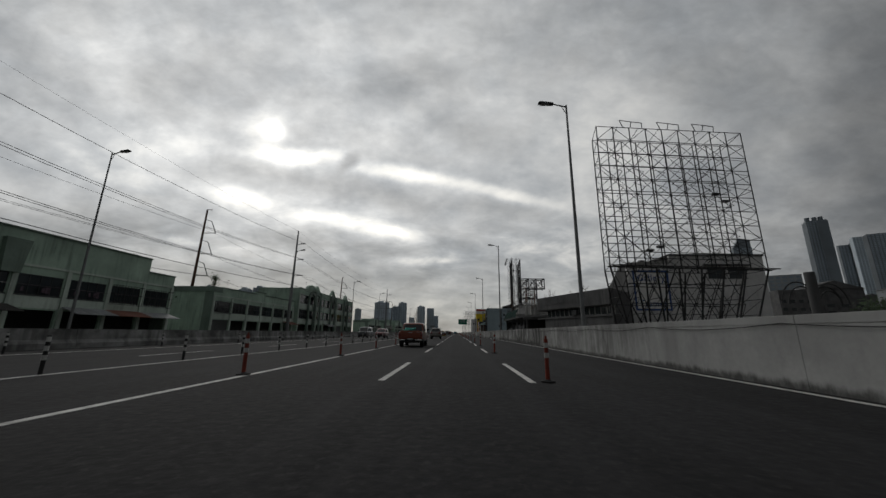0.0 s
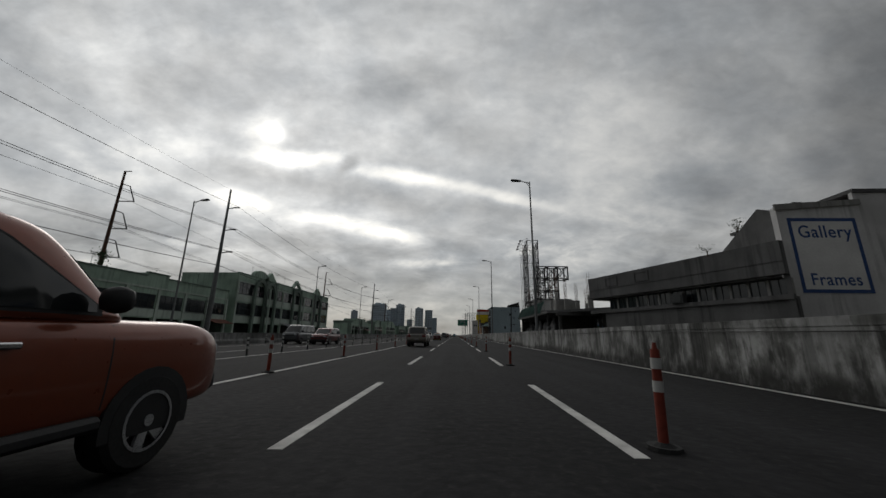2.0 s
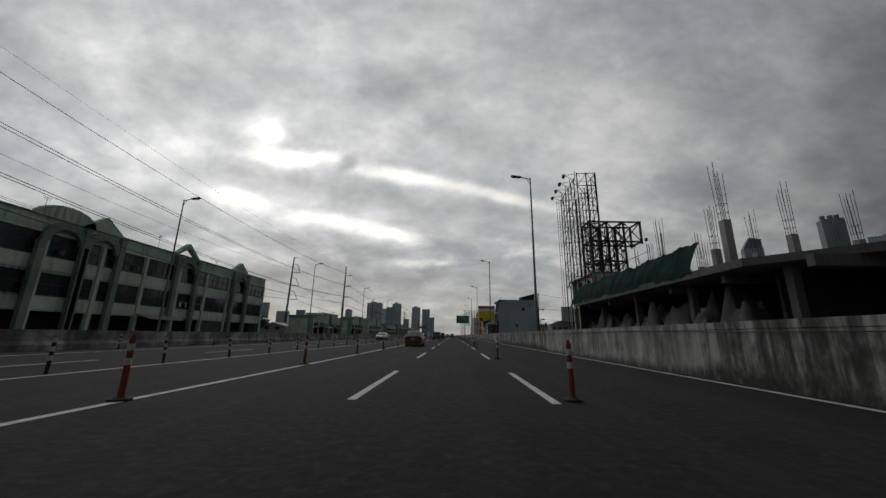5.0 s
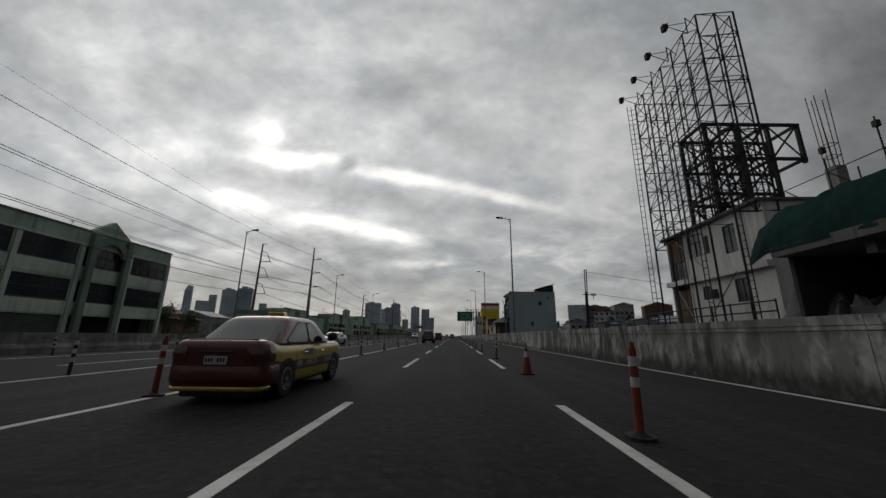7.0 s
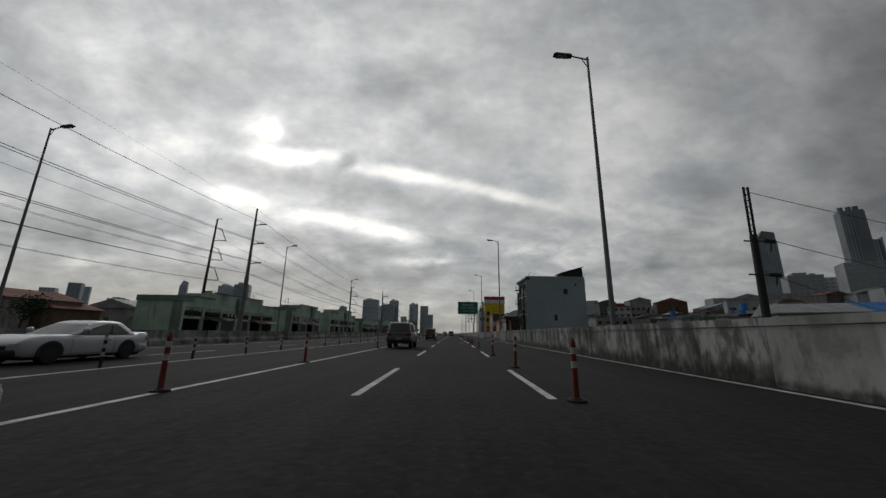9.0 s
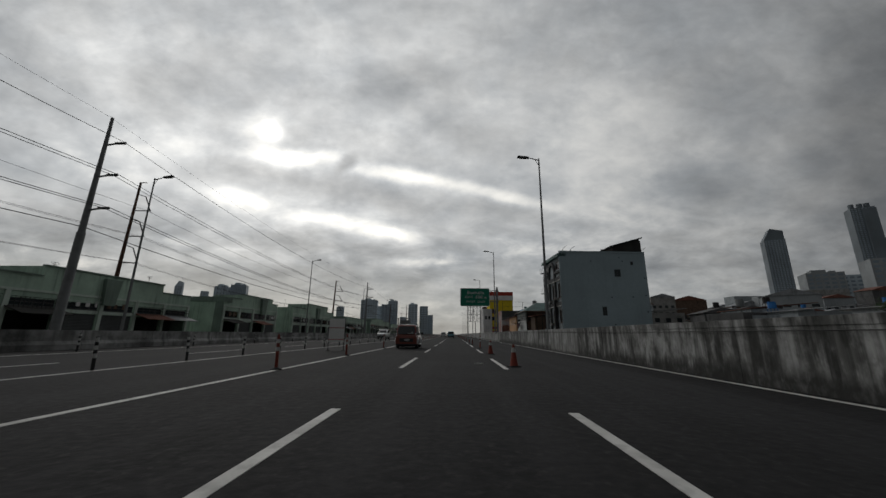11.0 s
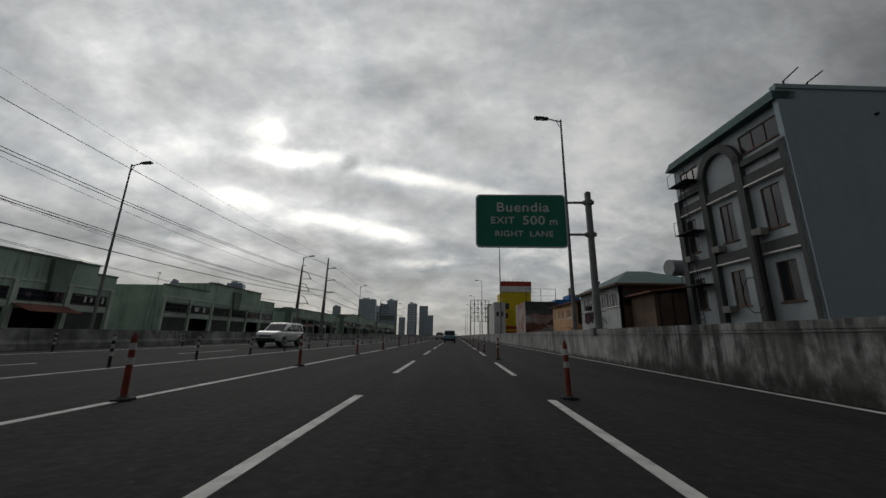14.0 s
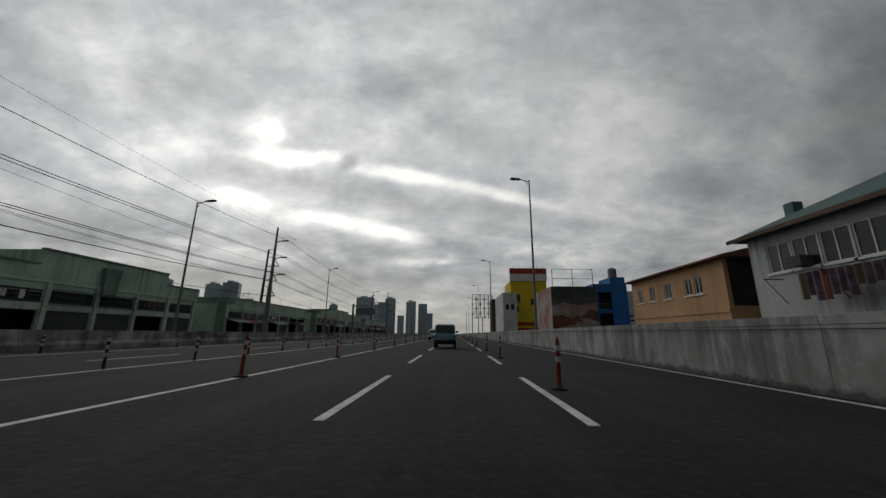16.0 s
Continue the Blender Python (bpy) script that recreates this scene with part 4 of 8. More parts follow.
def plant(name, x, y, z, h, r, label, seed, leaves=160, leaf=1.0):
    rnd = random.Random(seed)
    t = thing(name, label, "plant", pose(x, y, z))
    bm = bmesh.new()
    tube(bm, (0, 0, 0), (0.05 * h, 0, h * 0.55), 0.035 * h + 0.02, 6, 0.02 * h)
    tips = []
    for k in range(7):
        a = rnd.uniform(0, 6.28)
        e = Vector((math.cos(a) * r * rnd.uniform(0.3, 0.8), math.sin(a) * r * rnd.uniform(0.3, 0.8), h * rnd.uniform(0.6, 0.98)))
        tube(bm, (0.03 * h, 0, h * rnd.uniform(0.3, 0.55)), e, 0.012 * h, 4, 0.005 * h)
        tips.append(e)
    part("trunk", bm, M["bark"], t)
    vs, fs = [], []
    for k in range(leaves):
        c = rnd.choice(tips) + Vector((rnd.gauss(0, 1), rnd.gauss(0, 1), rnd.gauss(0, 0.8))) * r * 0.25
        s = rnd.uniform(0.05, 0.1) * h ** 0.6 * leaf
        d = Vector((rnd.gauss(0, 1), rnd.gauss(0, 1), rnd.gauss(0, 0.6))).normalized()
        n = d.orthogonal().normalized() * s * 0.45
        i = len(vs)
        vs += [c - d * s, c + n, c + d * s, c - n]
        fs.append((i, i + 1, i + 2, i + 3))
    me = bpy.data.meshes.new("crown")
    me.from_pydata([tuple(v) for v in vs], [], fs)
    me.materials.append(M["leaf"])
    ob = new("crown", me)
    ob.parent = t


plant("roof_plant", 28.6, 63.6, 10.2, 3.0, 0.9, "scrawny shrub growing on a roof edge", 3, 60)
plant("roof_plant", 20.6, 57.0, 7.6, 0.9, 0.6, "small leafy weed on a concrete parapet", 4, 80)


def construction():
    t = thing("unfinished_building", "unfinished concrete building with bare slabs and green netting", "building", pose(15.2, 78.6, 0))
    L, D = 35.6, 20.0
    bm = bmesh.new()
    prism(bm, [(0, L), (0, 9), (7.5, 0), (D, 0), (D, L)], 4.85, 5.25, "z")
    part("floor_slab", bm, M["darkconc"], t)
    # inner and end walls are near-black: the storey's deep shade is in their colour
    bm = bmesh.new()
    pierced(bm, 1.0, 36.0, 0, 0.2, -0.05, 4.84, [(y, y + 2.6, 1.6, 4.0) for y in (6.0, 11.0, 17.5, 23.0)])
    part("inner_wall", bm, M["dark"], t, "block wall coloured as deep shade with open window holes").matrix_local = pose(7.8, 0, 0, 0, 0, 90)
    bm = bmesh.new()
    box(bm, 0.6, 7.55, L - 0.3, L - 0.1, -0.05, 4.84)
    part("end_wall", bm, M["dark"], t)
    for k in range(6):
        bm = bmesh.new()
        box(bm, 0.6, 7.5, 6.0 + 5.2 * k, 6.35 + 5.2 * k, 4.3, 4.85)
        part("floor_beam", bm, M["darkconc"], t)
    bm = bmesh.new()
    box(bm, -0.06, 0.0, 9, L, 4.83, 5.27)
    part("slab_edge", bm, M["darkconc"], t)
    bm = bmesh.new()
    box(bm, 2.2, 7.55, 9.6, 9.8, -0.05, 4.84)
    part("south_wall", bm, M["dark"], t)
    y = 0.6
    while y < L:
        for x in (1.6, 8.0, 14.0):
            if y < 8 and x < 7.6:
                continue
            bm = bmesh.new()
            box(bm, x, x + 0.45, y, y + 0.45, -0.05, 4.85)
            part("column", bm, M["darkconc"], t, bevel=0.02)
        y += 7.6
    # starter bars of the next storey
    for x, y, h in ((2.2, 34.0, 3.5), (2.9, 13.4, 3.6), (9.6, 16.0, 3.4), (15.4, 17.0, 3.3), (6.2, 19.0, 3.0), (12.5, 22.5, 3.6), (4.8, 24.0, 3.2), (11.5, 28.5, 3.4), (8.0, 31.5, 3.2), (15.0, 32.5, 3.4)):
        bm = bmesh.new()
        box(bm, x - 0.25, x + 0.25, y - 0.25, y + 0.25, 5.25, 5.25 + h)
        c = part("stub_column", bm, M["concrete"], t, bevel=0.02)
        for dx in (-0.2, 0.0, 0.2):
            for dy in (-0.2, 0.2):
                bar(c, "rebar", (x + dx, y + dy, 5.25 + h), (x + dx * 1.3 + random.uniform(-0.08, 0.08), y + dy * 1.2, 5.25 + h + random.uniform(3.2, 4.2)), 0.022, "rust")
        for z in (0.5, 1.1):
            bm = bmesh.new()
            pierced(bm, x - 0.23, x + 0.23, 5.25 + h + z, 5.25 + h + z + 0.02, y - 0.23, y + 0.23, [(x - 0.2, x + 0.2, y - 0.2, y + 0.2)])
            for v in bm.verts:
                v.co = Vector((v.co.x, v.co.z, v.co.y))
            part("stirrup", bm, M["rust"], c)
    bm = bmesh.new()
    for k in range(8):
        y = 19.0 + k * 2.0
        for x in (0.7, 2.0):
            tube(bm, (x, y, 5.25), (x, y, 8.6 + random.uniform(-0.4, 1.2)), 0.028, 5)
        tube(bm, (0.7, y, 7.0), (2.0, y, 7.0), 0.022, 4)
        tube(bm, (0.7, y, 6.0), (0.7, y + 2, 6.0), 0.022, 4)
        tube(bm, (0.7, y, 8.0), (0.7, y + 2, 8.0), 0.022, 4)
        tube(bm, (0.7, y, 6.0), (0.7, y + 2, 8.0), 0.025, 4)
    part("scaffolding", bm, M["steel"], t)
    bm = bmesh.new()
    for k in range(8):
        y = 19.0 + k * 2.0
        box(bm, 0.62, 0.8, y - 0.08, y + 0.08, 8.9, 9.15)
    part("jack_head", bm, M["steel"], t)
    # the netting hangs in folds over the slab edge
    bm = bmesh.new()
    rows, cols = 14, 200
    g = []
    for j in range(rows + 1):
        row = []
        for i in range(cols + 1):
            y = 13.0 + 23.8 * i / cols
            f = j / rows
            e = min(1.0, (37.0 - y) / 1.6)
            top = 5.5 + (1.75 + 0.3 * noise.noise((y * 0.45, 1, 0)) + 0.16 * noise.noise((y * 1.7, 4, 0))) * (0.55 + 0.45 * e)
            bottom = 5.1 + 0.16 * noise.noise((y * 1.1, 9, 0)) - 0.5 * (1 - e)
            z = top + (bottom - top) * f
            x = 0.7 - 0.8 * math.sin(f * 1.5) + 0.10 * noise.noise((y * 0.9, f * 1.6, 0)) + 0.05 * noise.noise((y * 3.5 + f * 5, f * 4.5, 2))
            row.append(bm.verts.new((x, y, z)))
        g.append(row)
    for j in range(rows):
        for i in range(cols):
            bm.faces.new((g[j][i], g[j][i + 1], g[j + 1][i + 1], g[j + 1][i]))
    bmesh.ops.solidify(bm, geom=bm.faces[:], thickness=0.015)
    part("safety_net", bm, M["net"], t, "green safety netting hung in folds", smooth=60)
    bm = bmesh.new()
    box(bm, 3.4, 11.0, 34.2, 35.5, 5.25, 7.0)
    box(bm, 8.2, 14.0, 33.8, 35.5, 7.0, 9.4)
    part("block_wall", bm, M["concrete"], t)
    # dusty sheeting thrown over stacked material on the ground storey
    rnd = random.Random(8)
    for k in range(9):
        bm = bmesh.new()
        n = 16
        wl, ww, hh, sd = rnd.uniform(2.8, 3.8), 2.4, rnd.uniform(3.8, 4.5), rnd.uniform(0, 50)
        g = []
        for j in range(n + 1):
            row = []
            for i in range(n + 1):
                u, v = i / n * 2 - 1, j / n * 2 - 1
                e = max(0.0, 1 - max(abs(u), abs(v)) ** 3)
                z = hh * (e ** 0.5) * (0.75 + 0.45 * noise.noise((u * 1.6 + sd, v * 1.6, 0))) + 0.16 * noise.noise((u * 5, v * 5 + sd, 3))
                row.append(bm.verts.new((ww * u / 2 + 0.1 * noise.noise((u * 3, v * 3, sd)), wl * v / 2, z)))
            g.append(row)
        for j in range(n):
            for i in range(n):
                bm.faces.new((g[j][i], g[j][i + 1], g[j + 1][i + 1], g[j + 1][i]))
        bmesh.ops.solidify(bm, geom=bm.faces[:], thickness=0.02)
        ob = part("tarpaulin", bm, M["sheeting"], t, "crumpled grey sheeting over stacked material", smooth=45)
        ob.location = (2.3 + rnd.uniform(-0.3, 0.4), 12.5 + k * 2.9, -0.1)


construction()


def site_house():
    """Faces the road: local x runs back along the road, local y away from it."""
    t = thing("white_house", "two-storey white concrete house with a plywood-clad far bay", "house", pose(21.0, 131.6, 0, 0, 0, -90))
    W, H, B = 11.0, 10.3, 2.7
    holes = [(B + 0.25, 4.7, 7.9, 9.9), (5.1, 5.6, 7.9, 9.4), (7.2, 8.4, 7.4, 9.6), (4.0, 4.9, 4.2, 5.3), (7.5, 8.8, 3.7, 5.4)]
    bm = bmesh.new()
    pierced(bm, B, W, 0, 0.25, -0.05, H, holes)
    box(bm, 0, W, 8.75, 9, -0.05, H)
    box(bm, 0, 0.25, 0.25, 8.75, -0.05, H)
    part("wall", bm, M["white"], t)
    bm = bmesh.new()
    box(bm, W - 0.25, W, 0.25, 8.75, -0.05, H)
    part("near_wall", bm, M["white"], t)
    for x in (0.0, B - 0.16):
        bm = bmesh.new()
        box(bm, x, x + 0.16, -0.06, 0.2, -0.05, H)
        part("corner_post", bm, M["white"], t)
    for z0, z1 in ((8.0, H), (2.4, 5.3)):
        bm = bmesh.new()
        box(bm, 0.16, B - 0.16, 0.06, 0.2, z0, z1)
        part("plywood_panel", bm, M["ply"], t, "brown plywood panel")
    bm = bmesh.new()
    box(bm, 0.16, B - 0.16, 0.06, 0.2, -0.05, 2.4)
    part("dark_door", bm, M["dark"], t)
    window(t, 0.2, B - 0.2, 6.3, 7.95, y=0.0, bars=2, rows=2)
    bm = bmesh.new()
    box(bm, -0.3, W + 0.2, -0.45, 9.0, H, H + 0.2)
    part("roof", bm, M["darkconc"], t)
    bm = bmesh.new()
    box(bm, -0.2, W, -0.45, 0.0, 5.75, 6.2)
    part("ledge", bm, M["white"], t)
    for h in holes:
        window(t, *h, bars=2, sill=False)
    bm = bmesh.new()
    box(bm, 4.9, 5.7, -0.4, 0.0, 4.3, 4.9)
    part("air_conditioner", bm, M["trimgrey"], t)
    for z in (2.0, 2.7, 3.3):
        bar(t, "pipe_rail", (-1, -2.2, z), (13, -2.2, z), 0.05, n=5)
    for k in range(9):
        bar(t, "rail_post", (-1 + 1.75 * k, -2.2, -0.05), (-1 + 1.75 * k, -2.2, 3.4), 0.05, n=5)
    for x in (3.4, 5.9, 9.9):
        bm = bmesh.new()
        for d in (0, 0.5):
            tube(bm, (x + d, -1.0, -0.05), (x + d, -1.0, 10.2), 0.045, 4)
        z = 0.5
        while z < 10:
            tube(bm, (x, -1.0, z), (x + 0.5, -1.0, z), 0.03, 4)
            z += 0.55
        part("ladder", bm, M["steel"], t)
    for a, b in (((1, -0.4, 6), (4.5, -1.4, 2.6)), ((8.5, -0.4, 6), (6.0, -1.4, 2.2)), ((3, -1, 9.5), (6.4, -1.2, 6.4))):
        bar(t, "stay", a, b, 0.045, "galv")


site_house()


def utility_pole(x, y, h, m_lean=2):
    t = thing("utility_pole", "slim steel utility pole with insulators and slack cables", "utility pole", pose(x, y, -0.05, 0, m_lean, 0))
    bm = bmesh.new()
    tube(bm, (0, 0, 0), (0, 0, h * 0.7), 0.22, 10, 0.19)
    for dx in (-0.13, 0.13):
        tube(bm, (dx, 0, h * 0.7), (dx, 0, h), 0.07, 6)
    z = h * 0.72
    while z < h:
        tube(bm, (-0.13, 0, z), (0.13, 0, z), 0.03, 4)
        z += 0.4
    part("pole", bm, M["steel"], t)
    for z in (h * 0.66, h * 0.46):
        bm = bmesh.new()
        tube(bm, (-0.6, 0, z), (1.3, 0, z), 0.05, 5)
        for k in range(4):
            tube(bm, (0.7 + 0.16 * k, 0, z - 0.1), (0.7 + 0.16 * k, 0, z + 0.12), 0.08, 6)
        tube(bm, (1.0, 0, z), (0.9, 0, z - 0.6), 0.04, 5)
        part("cross_arm", bm, M["steel"], t)
    return t


utility_pole(18.1, 146.6, 10.4)


def cable(name, pts, sag, r, label, mat="wire", n=14):
    """One hanging line through supports, with a sag between each two of them."""
    bm = bmesh.new()
    line = [Vector(pts[0])]
    for a, b in zip(pts, pts[1:]):
        a, b = Vector(a), Vector(b)
        line += [a.lerp(b, k / n) - Vector((0, 0, sag * 4 * (k / n) * (1 - k / n))) for k in range(1, n + 1)]
    rings = []
    for k, p in enumerate(line):
        d = (line[min(k + 1, len(line) - 1)] - line[max(k - 1, 0)]).normalized()
        s = d.cross(Vector((0, 0, 1))).normalized()
        u = s.cross(d)
        rings.append([bm.verts.new(p + (s * c + u * e) * r) for c, e in ((1, 0), (0, 1), (-1, 0), (0, -1))])
    for a, b in zip(rings, rings[1:]):
        for i in range(4):
            bm.faces.new((a[i], a[(i + 1) % 4], b[(i + 1) % 4], b[i]))
    return solid(name, bm, M[mat], label, "cable")


for z0, z1, e in ((7.1, 5.5, (75, 168)), (10.0, 7.4, (78, 162)), (4.9, 3.6, (72, 178))):
    cable("overhead_cable", [(18.6, 146.6, z0), (e[0], e[1], z1)], 0.9, 0.024, "thin black cable strung from a utility pole")


def blue_house():
    t = thing("apartment_house", "blue-grey four-storey apartment house with arched white facade", "building", pose(18.5, 215.4, 0, 0, 0, 3))
    W, D, H = 15.3, 9.6, 15.7
    wins = [(9.6, 10.7, 11.2, 12.5), (6.9, 7.7, 4.5, 6.0), (12.6, 13.1, 13.3, 13.95)]
    bm = bmesh.new()
    pierced(bm, 0.0, W, 0, 0.3, -0.05, H, wins)
    box(bm, W - 0.3, W, 0.3, D, -0.05, H)
    box(bm, 0.9, W, D - 0.3, D, -0.05, H - 1)
    part("side_wall", bm, M["bluegrey"], t)
    bm = bmesh.new()
    box(bm, 0.6, W - 0.3, 0.3, D - 0.3, H - 1.3, H - 1.0)
    part("roof", bm, M["darkconc"], t)
    for w in wins:
        window(t, *w, bars=2, frame_mat="trimgrey", sill=False)
    bm = bmesh.new()
    box(bm, -0.02, W, -0.08, 0.0, H - 0.25, H + 0.02)
    part("coping", bm, M["bluegrey"], t)
    for x, h in ((0.8, 1.0), (2.2, 0.8), (14.9, 0.7)):
        bm = bmesh.new()
        tube(bm, (x, 0.15, H), (x, 0.15, H + h * 0.4), 0.05, 5)
        tube(bm, (x, 0.15, H + h * 0.38), (x + 0.6, -0.3, H + h), 0.04, 5)
        part("roof_bracket", bm, M["steel"], t)
    for x, z in ((8.9, 3.0), (8.7, 7.6), (5.6, 13.9), (11.2, 14.0), (12.4, 7.7), (13.8, 3.0), (14.7, 5.2), (14.8, 11.0), (14.7, 8.0), (4.6, 1.9), (10.6, 14.6)):
        bm = bmesh.new()
        tube(bm, (x, -0.12, z), (x, 0.0, z), 0.1, 6)
        part("pipe_stub", bm, M["steel"], t)
    # roof shed with a sloping sheet
    bm = bmesh.new()
    box(bm, 9.8, 10.0, 0.4, 5, H - 1, H + 1.0)
    box(bm, 14.9, 15.1, 0.4, 5, H - 1, H + 2.2)
    box(bm, 10.0, 14.9, 4.8, 5, H - 1, H + 1.6)
    prism(bm, [(10.0, H - 1), (14.9, H - 1), (14.9, H + 2.5), (10.0, H + 1.1)], 0.4, 0.6, "y")
    part("shed_wall", bm, M["dark"], t)
    bm = bmesh.new()
    prism(bm, [(9.4, H + 0.95), (15.4, H + 2.65), (15.4, H + 2.8), (9.4, H + 1.1)], 0.1, 5.4, "y")
    part("shed_roof", bm, M["trimgrey"], t)
    # facade to the road
    L = pose(0, D, 0, 0, 0, -90)
    fw = [(0.55, 1.55), (3.9, 5.0), (7.1, 8.3)]
    rows = [(3.3, 5.6), (7.6, 10.2)]
    holes = [(a, b, c, d) for a, b in fw for c, d in rows] + [(0.6, 2.6, 12.9, 14.2), (6.3, 9.0, 12.9, 14.2)]
    bm = bmesh.new()
    pierced(bm, 0, D - 0.02, 0.35, 0.6, -0.05, H - 0.6, holes)

    wall_bm = bm

    def fp(name, bm, mat, label="", **k):
        o = part(name, bm, mat, t, label, **k)
        o.matrix_local = L.copy()
        return o

    fp("front_wall", wall_bm, M["facade"])
    for h in holes:
        w = window(t, *h, y=0.35, bars=3 if h[1] - h[0] > 1.5 else 2, rows=1, frame_mat="wood")
        w.matrix_local = L.copy()
    for x in (0.0, 2.75, 5.9, D - 0.55):
        bm = bmesh.new()
        box(bm, x, x + 0.5, 0.0, 0.35, -0.05, 12.0 if x < 2 else (13.0 if x < 8 else 12.4))
        fp("pilaster", bm, M["trimgrey"])
    for z in (6.2, 10.7):
        for a, b in ((0.5, 2.75), (3.25, 5.9), (6.4, D - 0.55)):
            bm = bmesh.new()
            box(bm, a, b, 0.1, 0.35, z, z + 0.65)
            fp("band", bm, M["trimgrey"])
            bm = bmesh.new()
            box(bm, a, b, 0.02, 0.34, z - 0.1, z - 0.01)
            fp("ledge", bm, M["whitel"])
    for a, b in ((0.5, 2.75), (6.4, D - 0.55)):
        bm = bmesh.new()
        box(bm, a, b, 0.05, 0.35, 12.0, 12.4)
        fp("lintel", bm, M["trimgrey"])
    # the arch over the middle bay
    bm = bmesh.new()
    cx, cz = 4.575, 12.4
    arc = [math.pi * k / 16 for k in range(17)]
    prism(bm, [(cx + 1.82 * math.cos(a), cz + 2.09 * math.sin(a)) for a in arc] + [(cx + 1.32 * math.cos(a), cz + 1.52 * math.sin(a)) for a in arc[::-1]], 0.0, 0.34, "y")
    fp("arch", bm, M["trimgrey"])
    bm = bmesh.new()
    prism(bm, [(-0.2, H - 0.9), (0.4, H - 0.4), (D, H - 0.4), (D, H - 0.95)], -0.25, 1.2, "y")
    fp("roof_edge", bm, M["roofg"])
    for x, z in ((3.3, 7.0), (6.55, 7.3), (3.35, 2.9), (0.6, 6.9)):
        bm = bmesh.new()
        box(bm, x, x + 0.62, -0.2, 0.36, z, z + 0.42)
        for k in range(4):
            box(bm, x + 0.06, x + 0.56, -0.22, -0.202, z + 0.07 + k * 0.08, z + 0.11 + k * 0.08)
        fp("air_conditioner", bm, M["concrete"], "boxy window air conditioner")
    bm = bmesh.new()
    for z0, z1 in ((2.2, 5.0), (5.0, 9.0), (9.0, 13.0)):
        for d in (0, 0.45):
            tube(bm, (1.5 + d, -0.45, z0), (1.5 + d, -0.45, z1), 0.035, 4)
        z = z0 + 0.3
        while z < z1:
            tube(bm, (1.5, -0.45, z), (1.95, -0.45, z), 0.025, 4)
            z += 0.4
        box(bm, 0.7, 2.6, -0.8, 0.34, z1 - 0.06, z1)
        for x in (0.7, 1.6, 2.6):
            tube(bm, (x, -0.78, z1), (x, -0.78, z1 + 1.0), 0.025, 4)
        tube(bm, (0.7, -0.78, z1 + 1.0), (2.6, -0.78, z1 + 1.0), 0.025, 4)
    fp("fire_escape", bm, M["steel"])
    bm = bmesh.new()
    tube(bm, (6.75, -0.25, -0.05), (6.75, -0.25, 7.3), 0.22, 8)
    for k in range(10):
        a0, a1 = 2 * math.pi * k / 10, 2 * math.pi * (k + 1) / 10
        tube(bm, (6.0 + 0.7 * math.cos(a0), -0.3, 3.8 + 1.1 * math.sin(a0)), (6.0 + 0.7 * math.cos(a1), -0.3, 3.8 + 1.1 * math.sin(a1)), 0.03, 4)
    fp("cable_riser", bm, M["steel"])


blue_house()


def hip_roof(bm, x0, x1, y0, y1, z, h, inset, o=0.6, t=0.12):
    e = [bm.verts.new(p) for p in ((x0 - o, y0 - o, z), (x1 + o, y0 - o, z), (x1 + o, y1 + o, z), (x0 - o, y1 + o, z))]
    f = [bm.verts.new(p) for p in ((x0 - o, y0 - o, z + t), (x1 + o, y0 - o, z + t), (x1 + o, y1 + o, z + t), (x0 - o, y1 + o, z + t))]
    mx = (x0 + x1) / 2
    r = [bm.verts.new((mx, y0 + inset, z + h)), bm.verts.new((mx, y1 - inset, z + h))]
    bm.faces.new(e[::-1])
    for i in range(4):
        bm.faces.new((e[i], e[(i + 1) % 4], f[(i + 1) % 4], f[i]))
    bm.faces.new((f[0], f[1], r[0]))
    bm.faces.new((f[1], f[2], r[1], r[0]))
    bm.faces.new((f[2], f[3], r[1]))
    bm.faces.new((f[3], f[0], r[0], r[1]))


